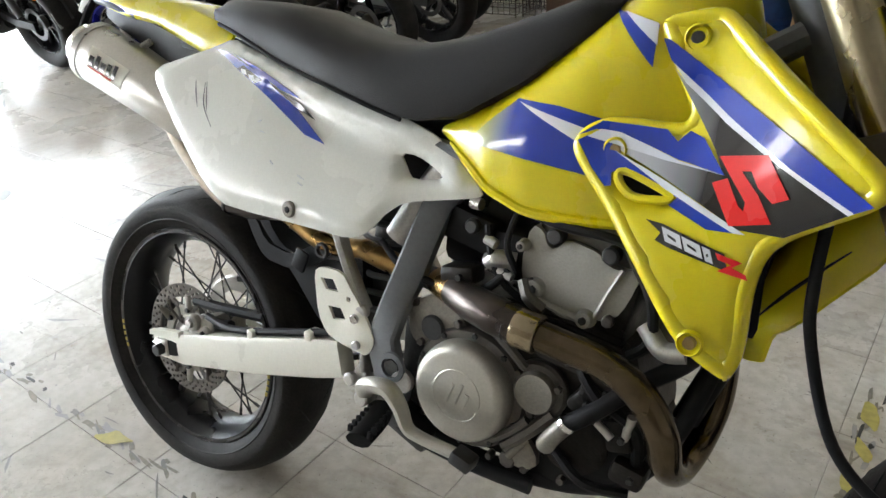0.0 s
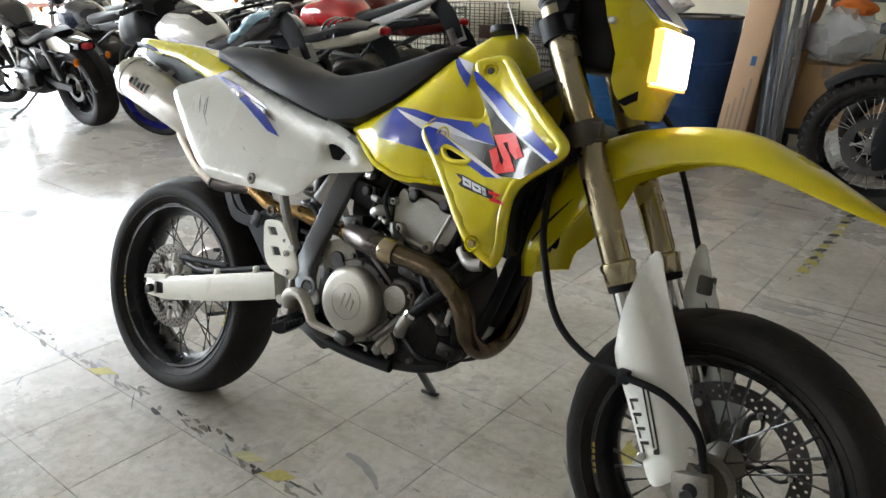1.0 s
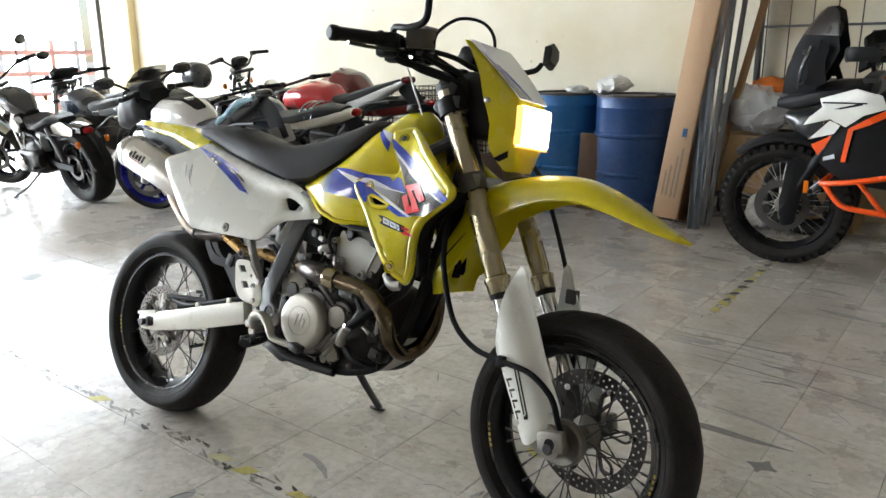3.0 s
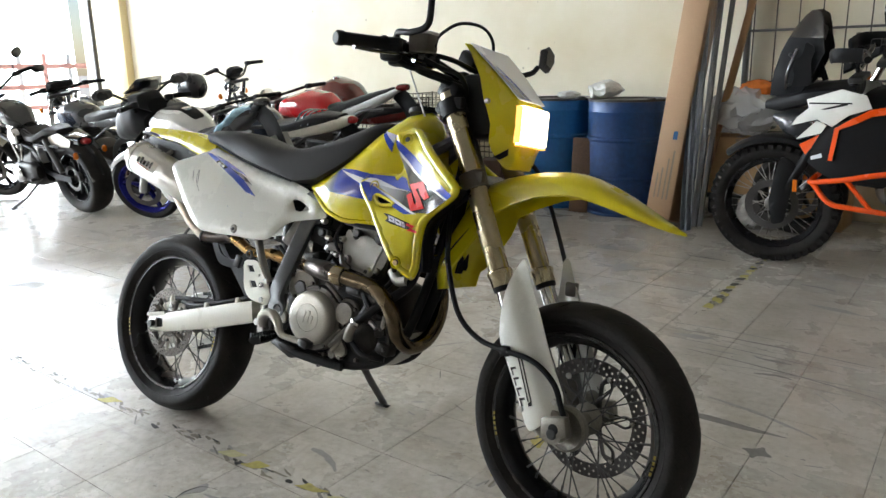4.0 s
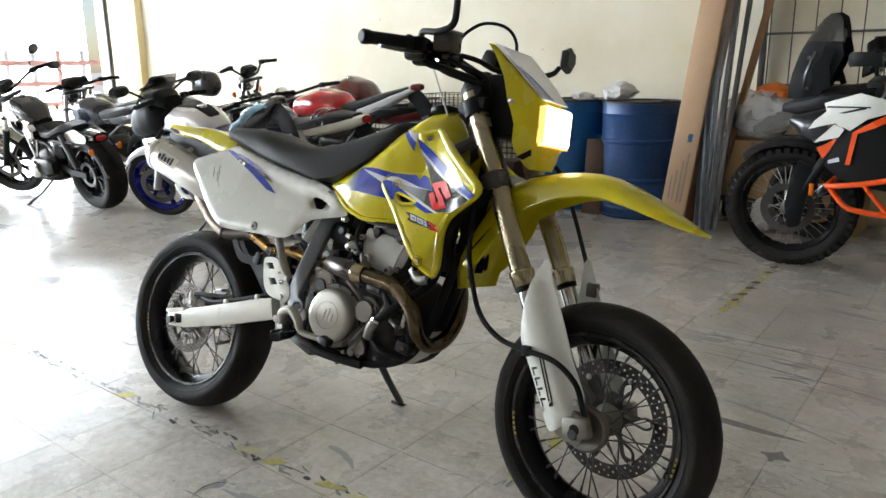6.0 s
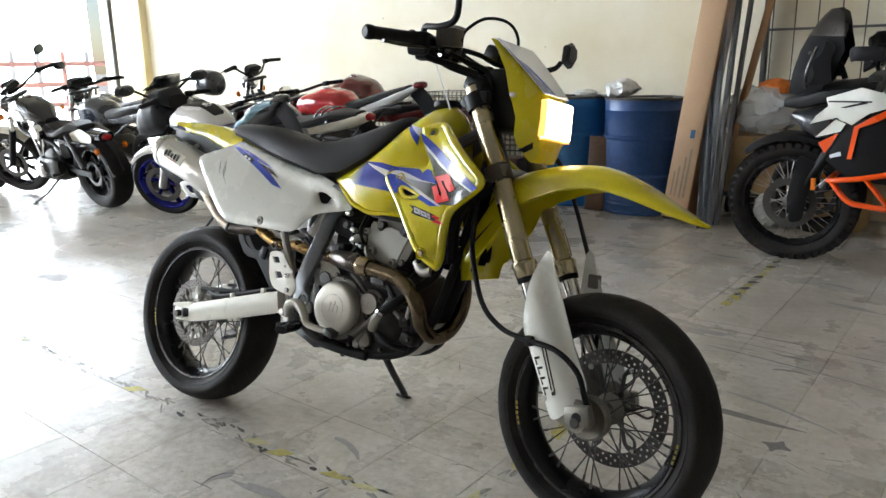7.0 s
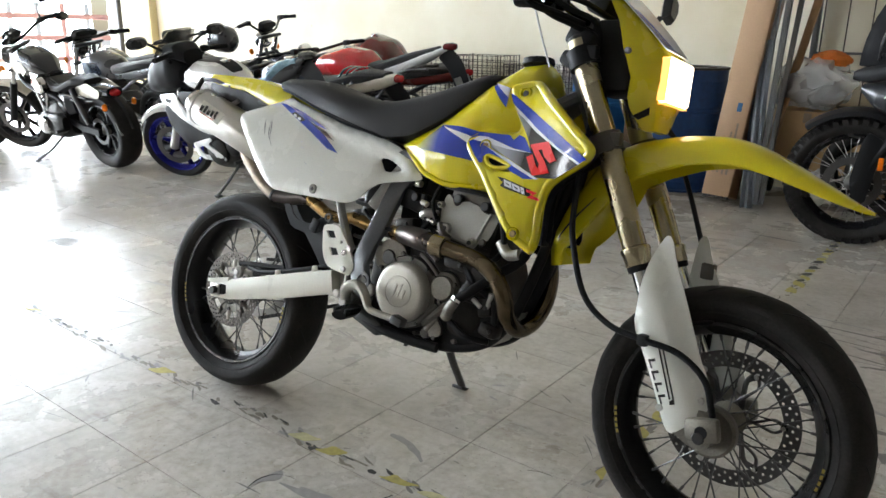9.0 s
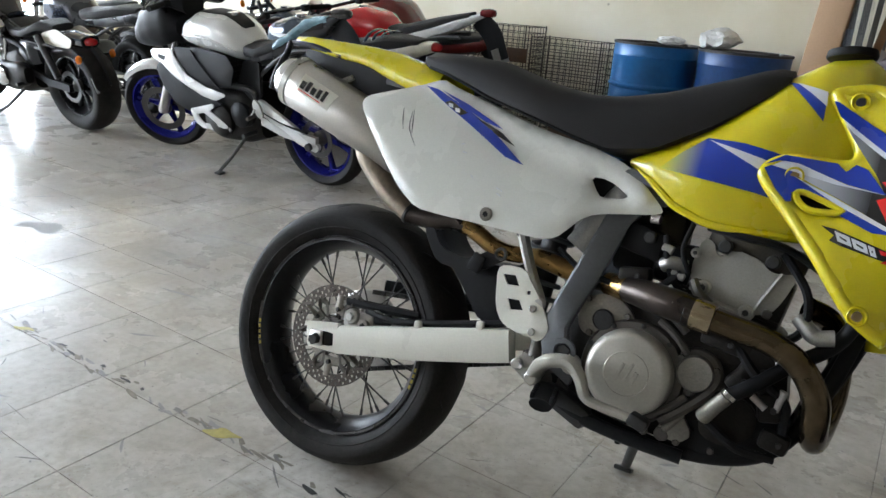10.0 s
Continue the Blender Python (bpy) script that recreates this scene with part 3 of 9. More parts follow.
        if front:
            part("disc_button", moved(disc(B(), p(disc_r * 0.77, 0.12)[:1] + (disc_y - 0.006,) + p(disc_r * 0.77, 0.12)[2:], p(disc_r * 0.77, 0.12)[:1] + (disc_y + 0.006,) + p(disc_r * 0.77, 0.12)[2:], 0.008, 12), M), STEEL, wheel)
    bm = B()
    lathe(bm, [(hub_r * 0.95, -0.004), (hub_r * 0.95, 0.004), (hub_r * 0.6, 0.004), (hub_r * 0.6, -0.004)], (c[0], disc_y + 0.004, c[2]), seg=32, ring=True)
    part("disc_carrier", moved(bm, M), FRONT_DISC if front else ALLOY_DULL, wheel)
    # yellow maker's print on the rim sides: unread, plain bars
    for ang in (3.25, 3.31, 3.37, 3.43, 3.49, -0.25, -0.19, -0.13, -0.07):
        bar_bm = moved(box(B(), (rim_r - 0.001, -rim_w / 2 - 0.0026, 0), (0.0055, 0.0012, 0.0085), 0), M @ Matrix.Translation(c) @ Matrix.Rotation(-ang, 4, "Y"))
        part("rim_print", bar_bm, TYRE_PRINT, wheel)
    return wheel


REAR_C, FRONT_C = (0, 0, 0.316), (1.506, 0.0, 0.309)
spoked_wheel(moto, "rear_wheel", REAR_C, 0.316, 0.150, 0.230, 0.118, 0.13, 0.045, -0.066, 0.120, False)
spoked_wheel(moto, "front_wheel", FRONT_C, 0.306, 0.124, 0.227, 0.094, 0.12, 0.042, 0.060, 0.155, True)

part("hub_flange", lathe(B(), [(0.052, -0.004), (0.072, -0.004), (0.074, 0.0), (0.072, 0.004), (0.052, 0.004)], (0, -0.060, 0.316), seg=48, ring=True), ALLOY_DIM, bpy.data.objects["rear_wheel"], "cast alloy disc flange")
for k in range(6):
    a = 2 * math.pi * (k + 0.5) / 6
    part("flange_lobe", tube(B(), [(0.066 * math.cos(a), -0.064, 0.316 + 0.066 * math.sin(a)), (0.098 * math.cos(a), -0.066, 0.316 + 0.098 * math.sin(a))], [0.012, 0.008], 8, n=1, flat=0.4), ALLOY_DIM, bpy.data.objects["rear_wheel"])
    part("flange_bolt", disc(B(), (0.064 * math.cos(a), -0.062, 0.316 + 0.064 * math.sin(a)), (0.064 * math.cos(a), -0.071, 0.316 + 0.064 * math.sin(a)), 0.006, 6, 0.001), DARK_STEEL, bpy.data.objects["rear_wheel"])
# swingarm, axle blocks, chain
for s, lab in ((-1, "white painted box-section swingarm"), (1, "")):
    bm = B()
    secs = []
    for x, zc, h, yo, th in ((-0.035, 0.316, 0.052, 0.112, 0.020), (0.05, 0.326, 0.060, 0.114, 0.030), (0.25, 0.374, 0.068, 0.113, 0.034), (0.40, 0.414, 0.068, 0.110, 0.036), (0.455, 0.428, 0.064, 0.106, 0.036)):
        h2, t2 = h / 2, th / 2
        sec = []
        for dy, dz in ((-1, -0.8), (-0.8, -1), (0.8, -1), (1, -0.8), (1, 0.8), (0.8, 1), (-0.8, 1), (-1, 0.8)):
            sec.append((x - dz * h2 * 0.24, s * yo + dy * t2, zc + dz * h2))
        secs.append(sec)
    arm = part("swingarm", loft(bm, secs), WHITE_METAL, moto, lab)
    part("arm_clevis", loft(B(), [[(x, s * 0.1245 + dy * 0.006, z + dz * w) for dy, dz in ((-1, -1), (1, -1), (1, 1), (-1, 1))] for x, z, w in ((-0.040, 0.341, 0.005), (0.0, 0.349, 0.006), (0.05, 0.358, 0.006))]), WHITE_METAL, arm)
    part("adjuster_slot", box(B(), (0.012, s * 0.1235, 0.320), (0.070, 0.010, 0.034), 0.004, turn(0, -9, 0)), BLACK, arm)
    part("axle_block", box(B(), (-0.002, s * 0.126, 0.317), (0.034, 0.014, 0.036), 0.004, turn(0, -9, 0)), STEEL, arm, "worn alloy axle block")
    part("axle_nut", disc(B(), (0.0, s * 0.128, 0.316), (0.0, s * 0.148, 0.316), 0.013, 6, 0.002), DARK_STEEL, arm)
    part("adjuster_bolt", disc(B(), (-0.048, s * 0.114, 0.312), (-0.02, s * 0.114, 0.318), 0.005, 6, 0.001), STEEL, arm)
for x in (0.245, 0.385):
    zc = 0.374 + (x - 0.25) * 0.267 + 0.036
    bm = box(B(), (x, -0.113, zc + 0.006), (0.016, 0.03, 0.018), 0.003)
    part("hose_clip", bm, WHITE_METAL, moto, "cream hose clip on the swingarm")
part("swingarm_hose", tube(B(), [(0.10, -0.10, 0.405), (0.18, -0.112, 0.404), (0.30, -0.113, 0.432), (0.44, -0.112, 0.472), (0.50, -0.11, 0.50)], 0.0075, 8), BLACK, moto, "black brake hose")
bm = B()
box(bm, (0.085, -0.082, 0.372), (0.085, 0.05, 0.05), 0.012, turn(0, -20, 0))
disc(bm, (0.07, -0.10, 0.385), (0.07, -0.118, 0.385), 0.018, 14)
disc(bm, (0.105, -0.10, 0.372), (0.105, -0.116, 0.372), 0.014, 14)
box(bm, (0.14, -0.085, 0.362), (0.05, 0.02, 0.03), 0.005)
cal = part("rear_caliper", bm, HEAD_ALLOY, moto, "dull alloy brake caliper")
part("caliper_pin", disc(B(), (0.07, -0.117, 0.385), (0.07, -0.124, 0.385), 0.010, 6, 0.002), ALLOY, cal)
part("caliper_pin", disc(B(), (0.105, -0.115, 0.372), (0.105, -0.121, 0.372), 0.007, 6, 0.002), DARK_STEEL, cal)
part("caliper_bracket", tube(B(), [(0.03, -0.09, 0.345), (0.09, -0.095, 0.352), (0.16, -0.096, 0.372), (0.20, -0.098, 0.392)], 0.010, 8, flat=0.6), BLACK, cal)
part("caliper_boot", tube(B(), [(0.125, -0.095, 0.392), (0.16, -0.095, 0.398)], 0.012, 10, n=1), BLACK, cal)
part("chain_guard", tube(B(), [(0.02, 0.095, 0.43), (0.12, 0.097, 0.44), (0.28, 0.097, 0.455)], 0.02, 8, flat=0.35, up=(0, 1, 0)), BLACK, moto, "black plastic chain guard")
bm = B()
lathe(bm, [(0.100, -0.004), (0.104, 0), (0.100, 0.004), (0.07, 0.003), (0.07, -0.003)], (0, 0.075, 0.316), seg=42, ring=True)
part("rear_sprocket", bm, STEEL, moto)
for z0, z1 in ((0.416, 0.475), (0.214, 0.385)):
    bm = B()
    for k in range(26):
        t = (k + 0.5) / 26
        box(bm, (0.5 * t, 0.075, z0 + (z1 - z0) * t), (0.017, 0.016, 0.011), 0, turn(0, -math.degrees(math.atan2(z1 - z0, 0.5)), 0))
    part("chain_run", bm, DARK_STEEL, moto, "dark drive chain")

# frame
for s in (-1, 1):
    bm = B()
    secs = []
    for x, z, w in ((0.668, 0.815, 0.042), (0.636, 0.772, 0.043), (0.604, 0.725, 0.044), (0.588, 0.665, 0.045), (0.573, 0.606, 0.046), (0.554, 0.552, 0.043), (0.541, 0.505, 0.044), (0.545, 0.468, 0.058), (0.556, 0.440, 0.078), (0.560, 0.405, 0.058)):
        sec = [(x + dx * w / 2, s * float(np.interp(z, [0.50, 0.60, 0.66, 0.72, 0.77], [0.114, 0.102, 0.090, 0.076, 0.058])) + dy * 0.013, z - dx * w * 0.25) for dx, dy in ((-1, -0.7), (-0.8, -1), (0.8, -1), (1, -0.7), (1, 0.7), (0.8, 1), (-0.8, 1), (-1, 0.7))]
        secs.append(sec)
    part("frame_spar", loft(bm, secs), FRAME_GREY, moto, "grey painted frame spar")
    part("cradle_tube", tube(B(), [(0.55, s * 0.09, 0.40), (0.57, s * 0.09, 0.36), (0.66, s * 0.088, 0.335), (0.80, s * 0.080, 0.325), (0.92, s * 0.070, 0.352), (0.985, s * 0.06, 0.42), (1.03, s * 0.045, 0.56), (1.075, s * 0.02, 0.80)], 0.0135, 10), BLACK, moto)
    part("subframe_strut", tube(B(), [(0.425, s * 0.105, 0.66), (0.455, s * 0.11, 0.60), (0.497, s * 0.112, 0.528)], [0.014, 0.013, 0.014], 8, flat=0.8), ALLOY, moto, "pale alloy subframe strut")
    part("upper_tube", tube(B(), [(1.06, s * 0.03, 1.0), (0.9, s * 0.075, 0.9), (0.66, s * 0.05, 0.77)], 0.017, 8), FRAME_GREY, moto)
    part("seat_rail", tube(B(), [(0.66, s * 0.085, 0.80), (0.45, s * 0.08, 0.84), (0.2, s * 0.075, 0.90), (0.02, s * 0.07, 0.92)], 0.011, 8), FRAME_GREY, moto)
for x, z, r in ((0.498, 0.528, 0.012), (0.427, 0.655, 0.011), (0.585, 0.432, 0.02), (0.67, 0.70, 0.012), (0.645, 0.745, 0.009)):
    yb = -float(np.interp(z, [0.50, 0.60, 0.66, 0.70, 0.74], [0.114, 0.112, 0.10, 0.078, 0.066]))
    part("frame_bolt", disc(B(), (x, yb, z), (x, yb - 0.016, z), r, 12), DARK_STEEL if z > 0.6 else STEEL, moto)
part("pivot_ring", lathe(B(), [(0.016, 0.0), (0.026, 0.0), (0.025, 0.005), (0.017, 0.006)], (0.566, -0.1265, 0.452), (0, -1, 0), 28, ring=True), FRAME_GREY, moto)
part("pivot_bolt", disc(B(), (0.566, -0.120, 0.452), (0.566, -0.1295, 0.452), 0.0155, 6, 0.002), DARK_STEEL, moto)
part("down_tube", tube(B(), [(1.09, 0, 0.86), (1.05, 0, 0.62), (1.0, 0, 0.46)], 0.02, 10), BLACK, moto)
part("head_tube", tube(B(), [HEAD_AT + HEAD_AXIS * 0.0, HEAD_AT + HEAD_AXIS * 0.23], 0.032, 14, n=1), FRAME_GREY, moto)

# engine
bm = B()
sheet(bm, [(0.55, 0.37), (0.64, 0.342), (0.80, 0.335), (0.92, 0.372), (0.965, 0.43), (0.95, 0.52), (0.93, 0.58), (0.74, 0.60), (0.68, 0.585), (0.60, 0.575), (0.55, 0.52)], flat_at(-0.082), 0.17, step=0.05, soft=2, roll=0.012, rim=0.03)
case = part("crankcase", bm, CASE_DARK, moto, "near-black cast crankcase")
part("clutch_cover", lathe(B(), [(0.0, 0.050), (0.062, 0.050), (0.068, 0.0492), (0.074, 0.047), (0.079, 0.040), (0.081, 0.03), (0.082, 0.0)][::-1], (0.692, -0.085, 0.447), (0, -1, 0), 56), COVER, case, "round bare alloy clutch cover")
part("cover_gasket_rim", lathe(B(), [(0.098, 0.0), (0.098, 0.016), (0.094, 0.022), (0.080, 0.022), (0.080, 0.0)], (0.694, -0.082, 0.447), (0, -1, 0), 48, ring=True), ALLOY_DULL, case)
# raised maker's mark on the cover: plain shapes
bm = B()
for dx, dz, w, h in ((-0.012, 0.002, 0.006, 0.034), (0.004, 0.004, 0.006, 0.036), (0.016, -0.004, 0.008, 0.024)):
    box(bm, (0.692 + dx, -0.1352, 0.447 + dz), (w, 0.002, h), 0.0006, turn(0, 18, 0))
lathe(bm, [(0.040, 0.0), (0.041, 0.001), (0.0425, 0.0)], (0.692, -0.1348, 0.447), (0, -1, 0), 40, ring=True)
part("cover_mark", bm, COVER, case)
part("water_pump_cover", lathe(B(), [(0.033, 0.0), (0.033, 0.017), (0.030, 0.021), (0.012, 0.022), (0.0, 0.022)], (0.806, -0.090, 0.478), (0, -1, 0), 32), ALLOY_DIM, case, "small round alloy cover")
part("kick_cover", sheet(B(), [(0.565, 0.535), (0.59, 0.572), (0.635, 0.578), (0.672, 0.555), (0.685, 0.52), (0.64, 0.49), (0.58, 0.49)], flat_at(-0.098), 0.02, step=0.02, soft=2, roll=0.005), ALLOY_DIM, case)
part("kick_plug", disc(B(), (0.622, -0.097, 0.528), (0.622, -0.106, 0.528), 0.021, 20), DARK_STEEL, case)
part("pump_neck", tube(B(), [(0.835, -0.095, 0.45), (0.80, -0.105, 0.41), (0.765, -0.10, 0.375)], 0.011, 8), ALLOY_DULL, case)
part("filter_cover", sheet(B(), [(0.825, 0.435), (0.86, 0.46), (0.915, 0.45), (0.925, 0.40), (0.885, 0.36), (0.83, 0.37)], flat_at(-0.10), 0.03, step=0.02, soft=2, roll=0.008), CASE_DARK, case)
part("filler_neck", tube(B(), [(0.836, -0.115, 0.410), (0.850, -0.128, 0.434), (0.868, -0.133, 0.460)], [0.0145, 0.0135, 0.0130], 14), ALLOY_DIM, case, "bare alloy hose neck")
part("coolant_hose", tube(B(), [(0.868, -0.133, 0.460), (0.905, -0.125, 0.492), (0.955, -0.10, 0.54), (1.01, -0.09, 0.59), (1.04, -0.10, 0.66)], 0.0130, 10), BLACK, moto, "black rubber coolant hose")
part("hose_band", lathe(B(), [(0.0135, -0.004), (0.0152, -0.004), (0.0152, 0.004), (0.0135, 0.004)], (0.871, -0.1325, 0.464), (0.5, 0.05, 0.85), 20, ring=True), CHROME, moto)
for k in range(10):
    a = 2 * math.pi * (k + 0.4) / 10
    part("case_bolt", disc(B(), (0.694 + 0.090 * math.cos(a), -0.100, 0.447 + 0.090 * math.sin(a)), (0.694 + 0.090 * math.cos(a), -0.109, 0.447 + 0.090 * math.sin(a)), 0.005, 6, 0.001), DARK_STEEL, case)
for k in range(3):
    a = 2 * math.pi * (k + 0.2) / 3
    part("case_bolt", disc(B(), (0.806 + 0.037 * math.cos(a), -0.09, 0.478 + 0.037 * math.sin(a)), (0.806 + 0.037 * math.cos(a), -0.106, 0.478 + 0.037 * math.sin(a)), 0.006, 6, 0.001), ALLOY_DULL, case)
for x, z in ((0.585, 0.56), (0.665, 0.545), (0.60, 0.497), (0.86, 0.54), (0.90, 0.50), (0.74, 0.345), (0.80, 0.345), (0.86, 0.35), (0.62, 0.345)):
    part("case_bolt", disc(B(), (x, -0.085, z), (x, -0.103, z), 0.0065, 6, 0.001), ALLOY_DULL, case)
for k in range(9):
    a = radians(-30 + 42 * k)
    r0, r1 = 0.100, (0.150, 0.135, 0.165)[k % 3]
    p0 = Vector((0.694 + r0 * math.cos(a), -0.086, 0.447 + r0 * math.sin(a)))
    p1 = Vector((0.694 + r1 * math.cos(a), -0.083, 0.447 + r1 * math.sin(a)))
    if 0.335 < p1.z < 0.57 and 0.57 < p1.x < 0.93:
        part("case_rib", tube(B(), [p0, p1], [0.007, 0.004], 6, n=1), CASE_DARK, case)
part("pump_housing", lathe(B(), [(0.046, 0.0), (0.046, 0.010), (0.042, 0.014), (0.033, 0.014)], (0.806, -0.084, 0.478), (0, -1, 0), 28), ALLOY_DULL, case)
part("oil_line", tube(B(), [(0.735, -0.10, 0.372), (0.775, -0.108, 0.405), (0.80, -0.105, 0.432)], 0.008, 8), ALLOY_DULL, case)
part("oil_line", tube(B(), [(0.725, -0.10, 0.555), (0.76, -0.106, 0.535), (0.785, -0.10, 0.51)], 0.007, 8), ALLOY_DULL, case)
part("drain_boss", disc(B(), (0.772, -0.08, 0.352), (0.772, -0.104, 0.352), 0.014, 8, 0.002), ALLOY_DULL, case)
# cylinder and head, leaning slightly forward
bm = B()
tilt = turn(0, 9, 0)
box(bm, (0.838, 0, 0.632), (0.17, 0.165, 0.10), 0.008, tilt)
for k in range(4):
    box(bm, (0.83, 0, 0.575 + 0.012 * k), (0.175, 0.17, 0.005), 0.001, tilt)
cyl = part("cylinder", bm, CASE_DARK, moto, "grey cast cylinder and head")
bm = B()
sheet(bm, [(0.763, 0.722), (0.784, 0.714), (0.788, 0.697), (0.803, 0.691), (0.819, 0.711), (0.870, 0.700), (0.878, 0.688), (0.895, 0.682), (0.930, 0.690), (0.916, 0.640), (0.900, 0.612), (0.835, 0.592), (0.766, 0.612), (0.752, 0.66)], flat_at(-0.088), 0.03, step=0.02, soft=1, roll=0.004, rim=0.008)
part("head_side", bm, HEAD_ALLOY, cyl, "pale alloy head side plate")
bm = B()
box(bm, (0.855, 0, 0.715), (0.17, 0.15, 0.05), 0.012, tilt)
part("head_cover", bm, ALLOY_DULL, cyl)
# raised ribs, bosses and studs of the head
part("head_rib", tube(B(), [(0.905, -0.0875, 0.686), (0.885, -0.0885, 0.640), (0.872, -0.088, 0.606)], 0.004, 6), HEAD_ALLOY, cyl)
part("head_rib", tube(B(), [(0.760, -0.086, 0.628), (0.800, -0.089, 0.612), (0.850, -0.089, 0.602)], 0.0055, 6), HEAD_ALLOY, cyl)
for x, z, r in ((0.782, 0.632, 0.013), (0.862, 0.606, 0.012), (0.757, 0.690, 0.008)):
    part("head_boss", lathe(B(), [(r * 1.25, 0.0), (r, 0.006), (r, 0.014), (r * 0.85, 0.016), (0.0, 0.016)], (x, -0.086, z), (0, -1, 0), 18), HEAD_ALLOY, cyl)
    part("head_stud", disc(B(), (x, -0.100, z), (x, -0.1065, z), r * 0.5, 6, 0.001), DARK_STEEL, cyl)
part("cam_cover_bolt", disc(B(), (0.803, -0.070, 0.712), (0.803, -0.094, 0.712), 0.0125, 14), DARK_STEEL, cyl)
part("cam_cover_bolt", disc(B(), (0.885, -0.070, 0.702), (0.885, -0.094, 0.702), 0.0125, 14), DARK_STEEL, cyl)
for x, z in ((0.775, 0.637), (0.895, 0.612)):
    part("head_bolt", disc(B(), (x, -0.088, z), (x, -0.100, z), 0.009, 8, 0.002), ALLOY_DULL, cyl)
part("coolant_stub", tube(B(), [(0.745, -0.085, 0.66), (0.72, -0.095, 0.662), (0.705, -0.09, 0.655)], 0.014, 10), ALLOY, cyl)
part("head_stub", tube(B(), [(0.765, -0.095, 0.64), (0.78, -0.105, 0.62), (0.80, -0.10, 0.605)], 0.010, 8), ALLOY_DULL, cyl)
bm = B()
box(bm, (0.66, 0, 0.69), (0.13, 0.10, 0.14), 0.02)
box(bm, (0.58, 0, 0.775), (0.20, 0.12, 0.12), 0.02)
box(bm, (0.73, -0.02, 0.66), (0.10, 0.10, 0.08), 0.02)
part("airbox", bm, BLACK, moto, "black plastic airbox and carburettor boot")
for pts, r in (([(0.70, -0.095, 0.71), (0.715, -0.10, 0.66), (0.74, -0.09, 0.62), (0.80, -0.095, 0.60)], 0.006),
               ([(0.74, -0.08, 0.74), (0.735, -0.10, 0.69), (0.755, -0.10, 0.65)], 0.005),
               ([(0.90, -0.08, 0.72), (0.95, -0.10, 0.66), (0.955, -0.095, 0.60), (0.93, -0.09, 0.57)], 0.008),
               ([(0.62, -0.10, 0.60), (0.56, -0.10, 0.61), (0.50, -0.08, 0.64)], 0.006),
               ([(0.86, -0.10, 0.55), (0.90, -0.115, 0.51), (0.955, -0.10, 0.47), (0.965, -0.09, 0.40)], 0.009),
               ([(0.84, -0.10, 0.40), (0.90, -0.12, 0.375), (0.96, -0.10, 0.37)], 0.008),
               ([(0.77, -0.10, 0.74), (0.83, -0.115, 0.735), (0.90, -0.11, 0.73), (0.97, -0.09, 0.70)], 0.007),
               ([(0.69, -0.09, 0.60), (0.72, -0.10, 0.625), (0.74, -0.095, 0.65)], 0.007)):
    part("engine_hose", tube(B(), pts, r, 8), BLACK, moto)
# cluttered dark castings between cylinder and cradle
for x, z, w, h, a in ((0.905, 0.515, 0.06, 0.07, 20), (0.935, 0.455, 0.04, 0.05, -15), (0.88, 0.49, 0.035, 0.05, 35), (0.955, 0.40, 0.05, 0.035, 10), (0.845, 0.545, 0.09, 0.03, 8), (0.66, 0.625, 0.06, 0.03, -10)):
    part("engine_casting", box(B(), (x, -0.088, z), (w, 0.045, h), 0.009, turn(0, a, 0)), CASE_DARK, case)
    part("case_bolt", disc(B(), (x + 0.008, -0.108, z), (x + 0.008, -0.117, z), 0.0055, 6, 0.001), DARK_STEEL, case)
for p0, p1, r, mt in (((0.925, -0.10, 0.520), (0.935, -0.11, 0.548), 0.006, CHROME), ((0.945, -0.105, 0.455), (0.952, -0.108, 0.492), 0.007, ALLOY), ((0.905, -0.112, 0.470), (0.93, -0.115, 0.455), 0.006, STEEL), ((0.70, -0.098, 0.69), (0.718, -0.10, 0.684), 0.008, ALLOY), ((0.665, -0.085, 0.735), (0.682, -0.088, 0.735), 0.009, STEEL), ((0.718, -0.095, 0.648), (0.748, -0.098, 0.640), 0.007, ALLOY), ((0.76, -0.096, 0.585), (0.79, -0.1, 0.560), 0.006, ALLOY_DIM), ((0.715, -0.1, 0.590), (0.775, -0.1, 0.545), 0.007, ALLOY_DULL), ((0.80, -0.1, 0.400), (0.775, -0.105, 0.362), 0.007, ALLOY_DIM)):
    part("engine_fitting", tube(B(), [p0, p1], r, 10, n=1), mt, moto)
part("engine_plate", sheet(B(), [(0.885, 0.525), (0.925, 0.545), (0.945, 0.505), (0.905, 0.495)], flat_at(-0.102), 0.008, step=0.02, soft=1), ALLOY_DIM, case)
part("engine_foot", sheet(B(), [(0.765, 0.385), (0.80, 0.40), (0.825, 0.365), (0.805, 0.345), (0.765, 0.348)], flat_at(-0.104), 0.012, step=0.02, soft=1, roll=0.003), ALLOY_DIM, case)
part("coil_box", box(B(), (0.655, -0.062, 0.690), (0.085, 0.03, 0.055), 0.006, turn(0, 12, 0)), BLACK, moto)
part("head_elbow", tube(B(), [(0.945, -0.09, 0.62), (0.975, -0.10, 0.595), (1.005, -0.10, 0.60)], 0.014, 10), ALLOY, moto)
bm = B()
sheet(bm, [(0.770, 0.326), (0.815, 0.316), (0.87, 0.334), (0.925, 0.362), (0.963, 0.388), (0.974, 0.438), (0.93, 0.455), (0.86, 0.405), (0.80, 0.382)], flat_at(-0.092), 0.17, step=0.04, soft=1, roll=0.008, rim=0.02)
part("sump", bm, BLACK, moto, "black sump and lower hoses")
secs = []
